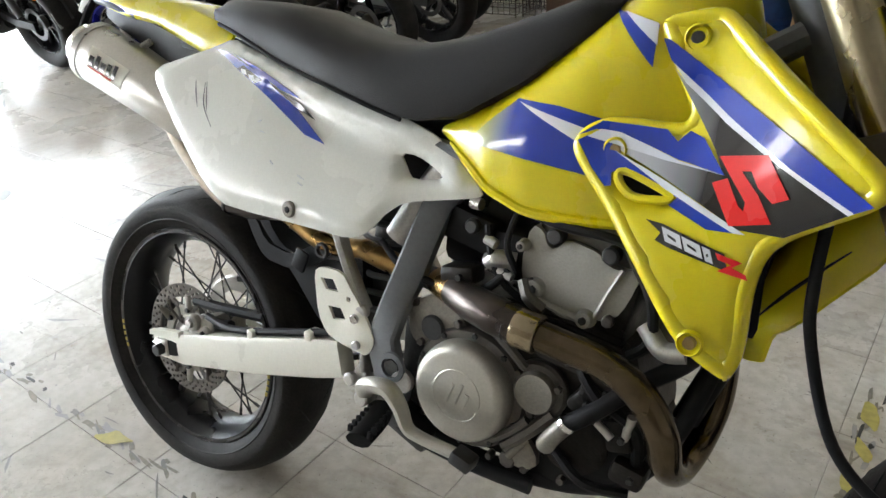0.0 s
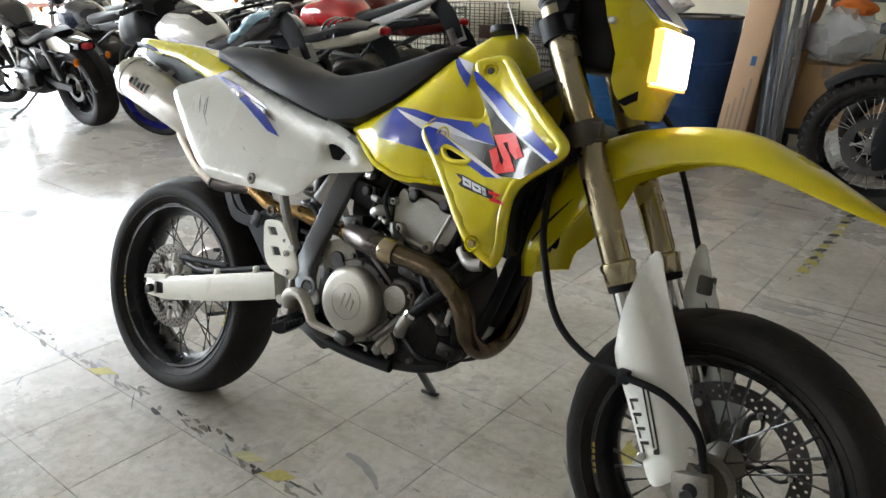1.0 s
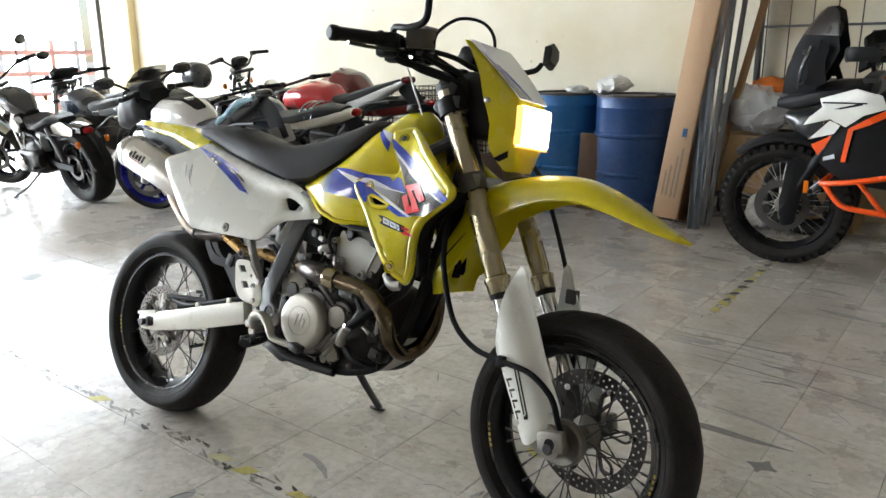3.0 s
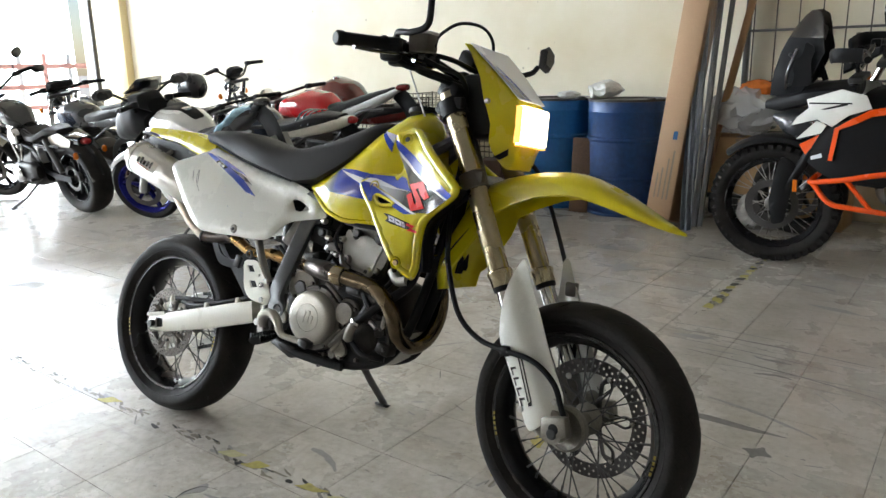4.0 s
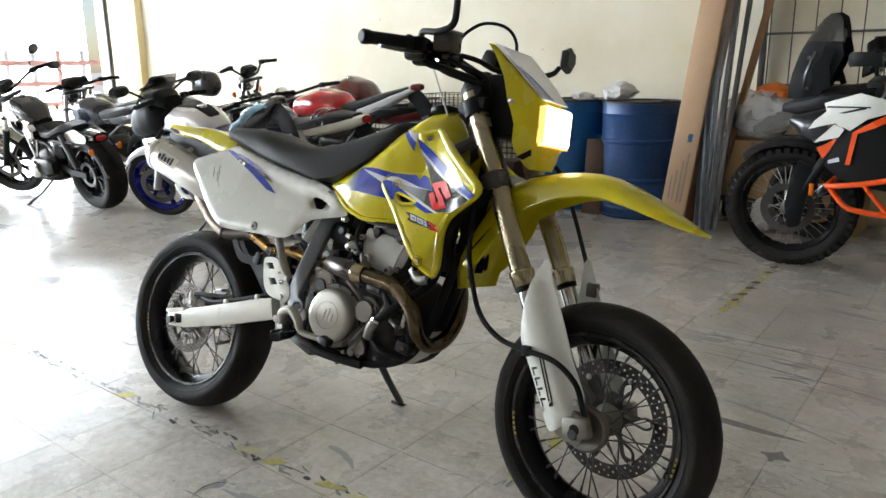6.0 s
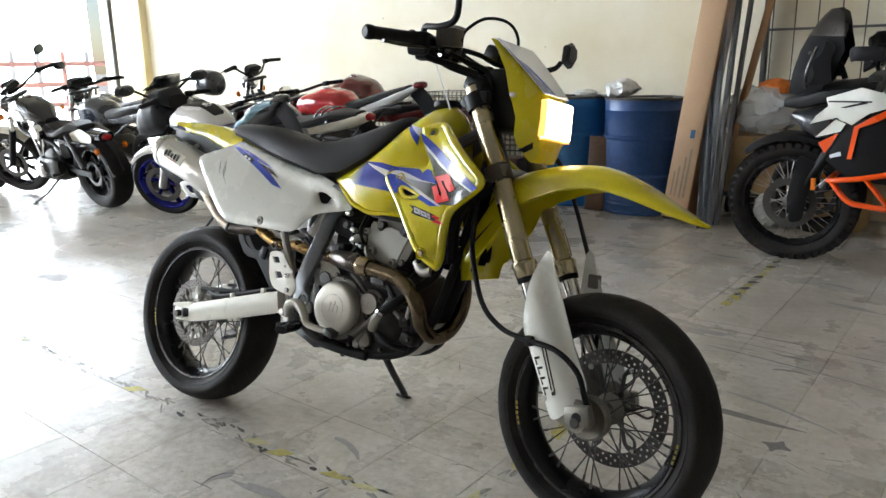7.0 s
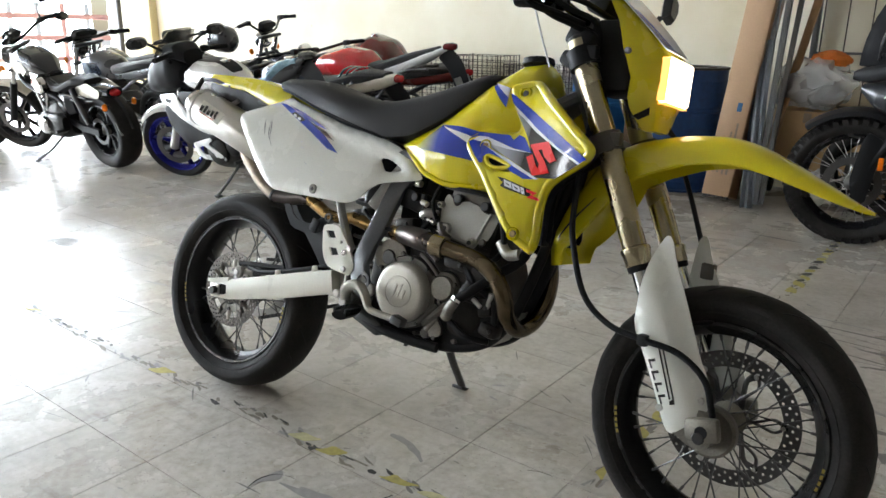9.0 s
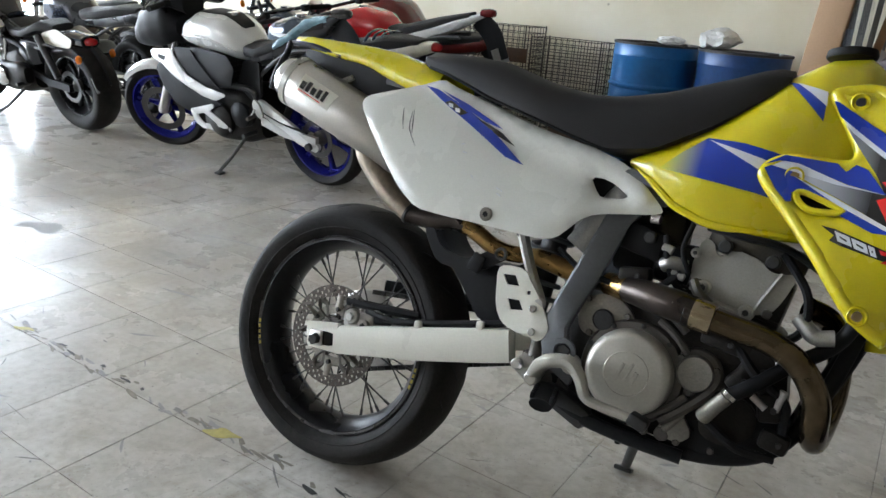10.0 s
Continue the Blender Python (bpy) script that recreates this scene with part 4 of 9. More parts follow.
for x, z, w in ((0.785, 0.312, 0.078), (0.83, 0.310, 0.082), (0.89, 0.330, 0.084), (0.94, 0.360, 0.080), (0.970, 0.392, 0.070), (0.982, 0.44, 0.058)):
    secs.append([(x, -w, z + 0.020), (x, -w * 0.93, z + 0.004), (x, -w * 0.8, z), (x, w * 0.8, z), (x, w * 0.93, z + 0.004), (x, w, z + 0.020), (x, w * 0.95, z + 0.022), (x, w * 0.78, z + 0.005), (x, -w * 0.78, z + 0.005), (x, -w * 0.95, z + 0.022)])
part("skid_plate", loft(B(), secs), ALLOY, moto, "scuffed alloy skid plate")
part("lower_rail", tube(B(), [(0.545, -0.105, 0.352), (0.62, -0.108, 0.335), (0.72, -0.106, 0.325), (0.815, -0.10, 0.322)], 0.0135, 10), BLACK, moto)
part("stand_bracket", box(B(), (0.59, -0.095, 0.347), (0.10, 0.05, 0.045), 0.012, turn(0, 22, 0)), DARK_STEEL, moto)

# exhaust
port = [(0.955, 0.03, 0.63), (0.995, 0.055, 0.615), (1.024, 0.06, 0.565), (1.032, 0.045, 0.49), (1.024, 0.005, 0.432), (1.014, -0.06, 0.414), (1.008, -0.118, 0.446), (1.000, -0.138, 0.497), (0.966, -0.142, 0.545), (0.915, -0.142, 0.571), (0.85, -0.141, 0.58), (0.80, -0.140, 0.586)]
exhaust = part("exhaust_header", tube(B(), port, 0.0220, 16, n=6), HEADER, moto, "heat-tinted steel exhaust header")
part("exhaust_mid_pipe", tube(B(), [(0.81, -0.140, 0.586), (0.745, -0.136, 0.593), (0.695, -0.120, 0.596), (0.65, -0.096, 0.596), (0.61, -0.072, 0.595), (0.57, -0.062, 0.594)], [0.0270, 0.0285, 0.0270, 0.0235, 0.0205, 0.0185], 18, n=5), MID_PIPE, exhaust)
part("exhaust_collar", lathe(B(), [(0.024, -0.019), (0.0285, -0.018), (0.0300, -0.012), (0.0285, -0.006), (0.0285, 0.016), (0.027, 0.018), (0.024, 0.019)], (0.80, -0.140, 0.586), (1, -0.02, -0.1), 24), BAND, exhaust, "bright bronzed joint collar")
part("bronzed_pipe", tube(B(), [(0.575, -0.062, 0.594), (0.535, -0.064, 0.598), (0.490, -0.065, 0.606), (0.450, -0.066, 0.613)], [0.0165, 0.0185, 0.0195, 0.0175], 18, n=4), BRONZED, exhaust, "golden bronzed pipe section")
part("bronzed_pipe", tube(B(), [(0.655, -0.0975, 0.5962), (0.632, -0.085, 0.5956), (0.61, -0.072, 0.595)], [0.0252, 0.0238, 0.0222], 18, n=3), BRONZED, exhaust, "golden bronzed pipe section")
part("exhaust_link_pipe", tube(B(), [(0.455, -0.066, 0.613), (0.40, -0.068, 0.606), (0.355, -0.070, 0.612), (0.315, -0.070, 0.630), (0.28, -0.070, 0.643)], [0.0165, 0.0175, 0.018, 0.0185, 0.019], 14), BRONZED, exhaust, "golden bronzed link pipe")
part("exhaust_link_pipe", tube(B(), [(0.285, -0.070, 0.641), (0.25, -0.070, 0.645), (0.20, -0.070, 0.637), (0.14, -0.070, 0.638)], [0.019, 0.0205, 0.0215, 0.0220], 14), MID_PIPE, exhaust, "sooty steel link pipe")
part("exhaust_link_pipe", tube(B(), [(0.145, -0.070, 0.637), (0.085, -0.068, 0.668), (0.04, -0.066, 0.706), (0.0, -0.066, 0.752), (-0.01, -0.068, 0.795)], [0.0225, 0.0240, 0.0260, 0.029, 0.030], 16), TAN_STEEL, exhaust, "tan-stained steel pipe below the silencer")
part("pipe_clamp", lathe(B(), [(0.022, -0.004), (0.0255, -0.003), (0.0255, 0.003), (0.022, 0.004)], (0.142, -0.070, 0.639), (0.9, 0, -0.35), 22, ring=True), DARK_STEEL, exhaust)
part("weld_ring", lathe(B(), [(0.023, -0.004), (0.027, 0), (0.023, 0.004)], (0.80 - 0.03, -0.1398, 0.589), (1, -0.02, -0.1), 20), DARK_STEEL, exhaust)
m0, m1 = Vector((0.095, -0.060, 0.7725)), Vector((-0.225, -0.094, 0.886))
md = (m1 - m0).normalized()
L0 = (m1 - m0).length
muf = part("muffler", lathe(B(), [(0.024, -0.03), (0.045, -0.012), (0.058, 0.0), (0.060, 0.004), (0.060, L0 - 0.004), (0.058, L0), (0.050, L0 + 0.004)], m0, md, 48), MUFFLER, moto, "brushed alloy round silencer")
part("muffler_band", lathe(B(), [(0.060, 0), (0.062, 0.001), (0.062, 0.017), (0.060, 0.018)], m0 + md * 0.005, md, 40, ring=True), STEEL, muf)
part("muffler_band", lathe(B(), [(0.060, 0), (0.062, 0.001), (0.062, 0.017), (0.060, 0.018)], m0 + md * (L0 - 0.02), md, 40, ring=True), STEEL, muf)
part("muffler_tip", lathe(B(), [(0.050, 0.0), (0.047, 0.022), (0.043, 0.026), (0.039, 0.022), (0.037, -0.03)], m0 + md * (L0 + 0.002), md, 36), CHROME, muf, "polished outlet")
# badge on the silencer: a pale plate with plain dark strokes and a red rule
su = Vector((0, -1, 0.22)).normalized()
su = (su - md * su.dot(md)).normalized()
sv = md.cross(su)


def on_muffler(u, v, o):
    """u along the silencer towards its outlet, v round it."""
    a = v / 0.060
    return m0 + md * u + (0.0605 + o) * (math.cos(a) * su + math.sin(a) * sv)


up_sign = 1 if (on_muffler(0.1, 0.02, 0) - on_muffler(0.1, -0.02, 0)).z > 0 else -1
mb = lambda pts: [(L0 - 0.05 - u, up_sign * v) for u, v in pts]
part("badge", sheet(B(), mb([(0, 0.024), (0.105, 0.020), (0.098, -0.022), (0.004, -0.020)]), lambda u, v, o: on_muffler(u, v, 0.0012 + o), 0.001, step=0.012, soft=0), WHITE_METAL, muf, "pale badge plate")
for u, w, hb, ht in ((0.014, 0.012, -0.010, 0.007), (0.030, 0.010, -0.010, 0.013), (0.046, 0.012, -0.010, 0.006), (0.062, 0.010, -0.010, 0.010), (0.077, 0.009, -0.011, 0.014)):
    part("badge_bar", sheet(B(), mb([(u - w / 2, hb), (u + w / 2, hb), (u + w / 2, ht), (u - w / 2, ht)]), lambda a, b, o: on_muffler(a, b, 0.0024 + o), 0.0008, step=0.006, soft=0), DECAL_BLACK, muf)
part("badge_rule", sheet(B(), mb([(0.008, -0.0135), (0.074, -0.0145), (0.074, -0.0165), (0.008, -0.0155)]), lambda a, b, o: on_muffler(a, b, 0.0024 + o), 0.0008, step=0.006, soft=0), DECAL_RED, muf)

# shock, brackets, controls low down
part("rear_shock", tube(B(), [(0.600, -0.045, 0.775), (0.568, -0.060, 0.716), (0.532, -0.076, 0.650)], [0.028, 0.029, 0.026], 16, n=3), ALLOY, moto, "bare alloy shock reservoir")
bm = B()
tube(bm, [(0.47, 0.0, 0.72), (0.44, 0, 0.44)], 0.028, 14, n=1)
part("shock_body", bm, DARK_STEEL, moto)
bm = B()
hel = [(0.46 - 0.02 * t + 0.043 * math.cos(40 * t), 0.043 * math.sin(40 * t), 0.68 - 0.2 * t) for t in np.linspace(0, 1, 60)]
part("shock_spring", tube(bm, hel, 0.006, 6, n=1), FRAME_GREY, moto)
part("inner_fender", sheet(B(), [(0.175, 0.640), (0.205, 0.640), (0.235, 0.590), (0.27, 0.566), (0.40, 0.575), (0.44, 0.60), (0.45, 0.50), (0.40, 0.44), (0.350, 0.448), (0.30, 0.505), (0.252, 0.556), (0.21, 0.592)], flat_at(-0.06), 0.12, step=0.04, soft=1, roll=0.006), BLACK, moto, "black inner rear mudguard")
part("mud_flap", sheet(B(), [(0.186, 0.630), (0.214, 0.626), (0.238, 0.584), (0.30, 0.572), (0.335, 0.590), (0.385, 0.624), (0.402, 0.598), (0.345, 0.556), (0.30, 0.545), (0.236, 0.552), (0.208, 0.588)], flat_at(-0.085), 0.006, step=0.03, soft=1, roll=0.003), BLACK, moto, "black rubber strap and mud flap")
part("strap_ring", lathe(B(), [(0.008, 0.0), (0.014, 0.0), (0.013, 0.006), (0.009, 0.006)], (0.386, -0.094, 0.602), (0, -1, 0), 20, ring=True), DARK_STEEL, moto)
part("flap_bracket", box(B(), (0.335, -0.093, 0.572), (0.030, 0.008, 0.040), 0.004, turn(0, 20, 0)), BLACK, moto)
part("axle_rod", tube(B(), [(0.02, -0.06, 0.405), (0.10, -0.06, 0.410), (0.21, -0.055, 0.418)], 0.011, 8), BLACK, moto)
part("chain_slider", box(B(), (0.50, -0.10, 0.395), (0.06, 0.03, 0.05), 0.01, turn(0, 30, 0)), HEAD_ALLOY, moto, "pale alloy linkage lug")
part("lug_bolt", disc(B(), (0.478, -0.112, 0.40), (0.478, -0.128, 0.40), 0.012, 10), STEEL, moto)
part("bottom_stub", tube(B(), [(0.69, -0.06, 0.33), (0.692, -0.06, 0.295)], 0.006, 8, n=1), BLACK, moto)
bm = B()
sheet(bm, [(0.399, 0.576), (0.413, 0.587), (0.458, 0.588), (0.475, 0.566), (0.499, 0.538), (0.527, 0.494), (0.528, 0.475), (0.514, 0.455), (0.497, 0.458), (0.456, 0.463), (0.429, 0.473), (0.410, 0.503)], flat_at(-0.132), 0.006,
      [[(0.413, 0.568), (0.440, 0.571), (0.452, 0.552), (0.426, 0.550)], [(0.432, 0.523), (0.458, 0.525), (0.470, 0.507), (0.443, 0.502)], [(0.470, 0.548), (0.478, 0.548), (0.478, 0.540), (0.470, 0.540)]], step=0.02, soft=1, roll=0.003, rim=0.008, hole_soft=0)
hg = part("heel_guard", bm, WHITE_METAL, moto, "white painted heel guard plate with cut-outs")
for x, z in ((0.492, 0.517), (0.498, 0.472)):
    part("guard_bolt", disc(B(), (x, -0.131, z), (x, -0.140, z), 0.008, 10, 0.002), STEEL, hg)
bm = B()
tube(bm, [(0.506, -0.115, 0.46), (0.510, -0.118, 0.425)], [0.011, 0.014], 10, n=1)
tube(bm, [(0.512, -0.118, 0.43), (0.516, -0.12, 0.385)], 0.006, 8, n=1)
part("brake_master_cylinder", bm, ALLOY_DULL, moto, "small alloy rear brake cylinder")
bm = B()
tube(bm, [(0.545, -0.12, 0.372), (0.560, -0.16, 0.366), (0.572, -0.215, 0.362)], [0.022, 0.024, 0.022], 10, n=3, flat=0.55)
for k in range(6):
    for d in (-1, 1):
        box(bm, (0.556 + 0.003 * k + d * 0.019, -0.14 - 0.014 * k, 0.375), (0.008, 0.006, 0.012), 0.001)
part("foot_peg", bm, BLACK, moto, "black toothed foot peg")
part("peg_hanger", sheet(B(), [(0.47, 0.43), (0.53, 0.42), (0.60, 0.36), (0.59, 0.33), (0.54, 0.345), (0.50, 0.385)], flat_at(-0.105), 0.02, step=0.03, soft=2, roll=0.004), ALLOY_DULL, moto)
bm = B()
tube(bm, [(0.520, -0.135, 0.392), (0.540, -0.160, 0.422), (0.566, -0.178, 0.440), (0.600, -0.183, 0.446), (0.624, -0.184, 0.425), (0.640, -0.184, 0.396), (0.665, -0.184, 0.388), (0.735, -0.184, 0.384)], [0.014, 0.017, 0.018, 0.018, 0.016, 0.013, 0.012, 0.012], 12, n=5, flat=0.75)
ped = part("brake_pedal", bm, COVER, moto, "bare alloy brake pedal")
part("pedal_pivot", disc(B(), (0.520, -0.12, 0.386), (0.520, -0.148, 0.386), 0.014, 14), STEEL, ped)
part("pedal_tip", box(B(), (0.742, -0.186, 0.383), (0.036, 0.032, 0.022), 0.005, turn(0, 15, 0)), DARK_STEEL, ped)
bm = B()
tube(bm, [(0.71, 0.10, 0.325), (0.675, 0.24, 0.215), (0.642, 0.385, 0.108)], 0.012, 10, n=1)
box(bm, (0.640, 0.388, 0.102), (0.045, 0.06, 0.012), 0.004, turn(-15, 0, 0))
part("side_stand", bm, DARK_STEEL, moto, "dark steel side stand, folded out")

# bodywork
PANEL_K, SHROUD_K = (-0.1164, 0.1082, 0.3424, 0.6457), (-0.1591, -0.1292, 0.2505, -2.6361)


def panel_y(x, z):
    a, b, c, d = PANEL_K
    bulge = 0.012 * math.sin(math.pi * min(1, max(0, (z - 0.65) / 0.27))) * math.sin(math.pi * min(1, max(0, (x + 0.02) / 0.7)))
    return min(a + b * (x - 0.3) + c * (z - 0.8) + d * (x - 0.3) * (z - 0.8) - bulge + 0.012, -0.098)


def shroud_y(x, z):
    a, b, c, d = SHROUD_K
    y = a + b * (x - 1) + c * (z - 0.8) + d * (x - 1) * (z - 0.8)
    a, b, k = -y, tank_y(min(x, 1.005), z) + 0.013, 0.06
    h = max(k - abs(a - b), 0) / k
    return -(max(a, b) + h * h * k / 4)


TANK_X = [0.60, 0.65, 0.70, 0.76, 0.83, 0.90, 0.96, 0.995, 1.015]
TANK_TOP = [0.846, 0.885, 0.915, 0.965, 1.03, 1.075, 1.085, 1.055, 0.99]
TANK_BOT = [0.825, 0.795, 0.760, 0.738, 0.738, 0.742, 0.75, 0.78, 0.84]
TANK_W = [0.080, 0.104, 0.120, 0.128, 0.126, 0.112, 0.092, 0.066, 0.03]


def tank_y(x, z):
    """Half width of the tank at x and height z."""
    top, bot, w = (float(np.interp(x, TANK_X, v)) for v in (TANK_TOP, TANK_BOT, TANK_W))
    t = min(1.0, max(0.0, (z - bot) / max(top - bot, 1e-6)))
    if t < 0.35:
        return w * (0.80 + 0.20 * math.sqrt(max(0, 1 - ((0.35 - t) / 0.35) ** 2)))
    return w * max(0.0, 1 - ((t - 0.35) / 0.65) ** 2.6) ** 0.55


def sided(f, s):
    """place() on the side surface y = f(x, z), on the right (-1) or, mirrored, on the left (1)."""
    return lambda u, v, o: Vector((u, (f(u, v) - o) * -s, v))


def decal(name, outline, f, material, parent, lift=0.0022, label="", s=-1, step=0.012):
    return part(name, sheet(B(), outline, lambda u, v, o: Vector((u, (f(u, v) - o - lift) * -s, v)), 0.0006, step=step, soft=0), material, parent, label)


PANEL_OUT = [(-0.004, 0.853), (0.001, 0.874), (0.074, 0.901), (0.172, 0.937), (0.194, 0.928), (0.290, 0.900), (0.397, 0.869), (0.535, 0.845), (0.601, 0.824), (0.652, 0.782), (0.684, 0.753), (0.678, 0.744), (0.565, 0.722), (0.539, 0.703), (0.525, 0.683), (0.508, 0.662), (0.480, 0.653), (0.420, 0.654), (0.358, 0.655), (0.269, 0.655), (0.197, 0.658), (0.146, 0.690), (0.092, 0.743), (0.045, 0.792)]
PANEL_HOLE = [(0.534, 0.791), (0.568, 0.791), (0.606, 0.773), (0.616, 0.762), (0.565, 0.753), (0.549, 0.767)]
for s in (-1, 1):
    sp = part("side_panel", sheet(B(), PANEL_OUT, sided(panel_y, s), 0.004, [PANEL_HOLE], step=0.018, soft=1, roll=0.007, rim=0.012), WHITE, moto, "glossy white plastic side panel with scratches and a blue stripe decal", sharp=60)
    decal("stripe", [(0.138, 0.917), (0.166, 0.914), (0.250, 0.880), (0.309, 0.849), (0.400, 0.787), (0.358, 0.797), (0.278, 0.841), (0.202, 0.880)], panel_y, BLUE, sp, lift=0.0032, s=s)
    decal("stripe", [(0.180, 0.912), (0.244, 0.892), (0.317, 0.861), (0.336, 0.851), (0.293, 0.861), (0.234, 0.886)], panel_y, BLUE, sp, lift=0.0032, s=s)
    decal("stripe", [(0.268, 0.868), (0.334, 0.845), (0.370, 0.821), (0.325, 0.837)], panel_y, DECAL_BLACK, sp, lift=0.0036, s=s)
    decal("stripe", [(0.190, 0.888), (0.205, 0.894), (0.249, 0.873), (0.233, 0.866)], panel_y, DECAL_BLACK, sp, lift=0.0042, s=s)
    bm = B()
    for k in range(2):
        x0 = 0.200 + 0.018 * k
        sheet(bm, [(x0, 0.888 - 0.008 * k), (x0 + 0.011, 0.887 - 0.008 * k), (x0 + 0.013, 0.879 - 0.008 * k), (x0 + 0.002, 0.880 - 0.008 * k)], lambda u, v, o: Vector((u, (panel_y(u, v) - o - 0.0048) * -s, v)), 0.0005, step=0.01, soft=0)
    part("stripe_bar", bm, DECAL_WHITE, sp)
    bm = B()
    disc(bm, (0.358, s * 0.140, 0.677), (0.358, s * 0.152, 0.677), 0.014, 16, 0.003)
    part("panel_bolt", bm, ALLOY_DIM, sp)
    part("bolt_socket", disc(B(), (0.358, s * 0.150, 0.677), (0.358, s * 0.1535, 0.677), 0.006, 6, 0.001), BLACK, sp)
    if s < 0:
        bm = B()
        for pts in ([(0.103, 0.861), (0.108, 0.84), (0.117, 0.815)], [(0.125, 0.858), (0.131, 0.82), (0.157, 0.785)], [(0.128, 0.86), (0.135, 0.83), (0.140, 0.81)]):
            tube(bm, [(x, panel_y(x, z) - 0.0004, z) for x, z in pts], [0.0004, 0.0013, 0.0004], 5, n=4)
        part("scuff_mark", bm, BAR_GREY, sp, "dark scuff scratches")
        # white strokes: scratches with their highlights painted in
        for x, z, dx, dz in ((0.362, 0.733, 0.014, -0.005), (0.366, 0.722, 0.010, -0.004), (0.258, 0.806, 0.006, 0.003), (0.266, 0.792, 0.010, -0.002), (0.30, 0.748, 0.008, -0.006)):
            part("scuff_highlight", tube(B(), [(x, panel_y(x, z) - 0.0006, z), (x + dx, panel_y(x + dx, z + dz) - 0.0006, z + dz)], 0.0011, 5, n=1), DECAL_WHITE, sp)

# seat
SX = [0.092, 0.115, 0.20, 0.30, 0.40, 0.487, 0.557, 0.643, 0.74, 0.813, 0.842]
ST = [0.992, 1.004, 1.004, 0.996, 0.968, 0.954, 0.958, 0.979, 1.015, 1.046, 1.046]
SB = [0.975, 0.965, 0.945, 0.910, 0.885, 0.862, 0.846, 0.860, 0.920, 0.985, 1.010]
SW = [0.05, 0.085, 0.105, 0.115, 0.122, 0.122, 0.120, 0.112, 0.10, 0.085, 0.06]
secs = []
for x in np.linspace(SX[0], SX[-1], 34):
    t, b, w = (float(np.interp(x, SX, v)) for v in (ST, SB, SW))
    h = t - b
    half = [(0.0, t), (0.35 * w, t - 0.001), (0.62 * w, t - 0.006), (0.80 * w, t - 0.016), (0.91 * w, t - 0.20 * h - 0.012), (0.97 * w, t - 0.55 * h), (1.0 * w, b + 0.012), (0.985 * w, b), (0.85 * w, b - 0.004), (0, b - 0.004)]
    secs.append([(x, -y, z) for y, z in half] + [(x, y, z) for y, z in half[-2:0:-1]])
seat = part("seat", loft(B(), secs), SEAT_BLACK, moto, "long black vinyl seat", sharp=50)
part("seat_base_edge", tube(B(), [(x, -float(np.interp(x, SX, SW)) * 0.99, float(np.interp(x, SX, SB)) - 0.003) for x in np.linspace(0.13, 0.55, 9)], 0.0035, 6), BLACK, seat)

# tank
secs = []
for x in np.linspace(TANK_X[0], TANK_X[-1], 30):
    top, bot = float(np.interp(x, TANK_X, TANK_TOP)), float(np.interp(x, TANK_X, TANK_BOT))
    zs = [bot + (top - bot) * t for t in (0.0, 0.03, 0.08, 0.16, 0.26, 0.38, 0.52, 0.66, 0.78, 0.87, 0.94, 0.98)]
    half = [(tank_y(x, z), z) for z in zs]
    secs.append([(x, -y, z) for y, z in half] + [(x, 0, top)] + [(x, y, z) for y, z in half[::-1]])
tank = part("fuel_tank", loft(B(), secs), YELLOW, moto, "yellow plastic fuel tank with blue and white decals", sharp=50)
tf = lambda x, z: -tank_y(x, z)
for s in (-1, 1):
    lip = [(x, s * (tank_y(x, float(np.interp(x, TANK_X, TANK_BOT)) + 0.012) - 0.001), float(np.interp(x, TANK_X, TANK_BOT)) + 0.007) for x in (0.622, 0.645, 0.67, 0.70, 0.73, 0.77, 0.83, 0.90, 0.95)]
    part("tank_lip", tube(B(), lip, [0.003, 0.0075, 0.0075, 0.0075, 0.006], 8, n=4), YELLOW, tank, "rounded lower tank edge")
part("tank_cap", lathe(B(), [(0.040, 0.0), (0.042, 0.004), (0.040, 0.014), (0.026, 0.018), (0.0, 0.018)], (0.925, 0, 1.080), (-0.1, 0, 1), 28), BLACK, tank, "black filler cap")
m, nt, bsdf = nodes_of("fading_blue_decal")
tcn, sep, rmp = nt.nodes.new("ShaderNodeTexCoord"), nt.nodes.new("ShaderNodeSeparateXYZ"), nt.nodes.new("ShaderNodeValToRGB")
nt.links.new(tcn.outputs["Object"], sep.inputs[0])
mrn = nt.nodes.new("ShaderNodeMapRange")
mrn.inputs["From Min"].default_value, mrn.inputs["From Max"].default_value = 0.665, 0.735
nt.links.new(sep.outputs["X"], mrn.inputs["Value"])
nt.links.new(mrn.outputs[0], rmp.inputs[0])
rmp.color_ramp.elements[0].color, rmp.color_ramp.elements[1].color = (0.60, 0.60, 0.008, 1), (0.005, 0.034, 0.35, 1)
nt.links.new(rmp.outputs[0], bsdf.inputs["Base Color"])
bsdf.inputs["Roughness"].default_value = 0.22
bsdf.inputs["Coat Weight"].default_value = 0.9
FADE = m
for s in (-1, 1):
    decal("tank_decal", [(0.662, 0.828), (0.700, 0.866), (0.734, 0.895), (0.800, 0.893), (0.870, 0.882), (0.870, 0.806), (0.834, 0.812)], tf, FADE, tank, s=s)
    decal("tank_decal", [(0.737, 0.892), (0.870, 0.863), (0.870, 0.845), (0.836, 0.850)], tf, DECAL_WHITE, tank, lift=0.0028, s=s)
    decal("tank_decal", [(0.838, 1.018), (0.905, 1.000), (0.908, 0.950)], tf, BLUE, tank, s=s)
    decal("tank_decal", [(0.852, 1.016), (0.904, 1.002), (0.908, 0.976)], tf, DECAL_WHITE, tank, lift=0.0028, s=s)

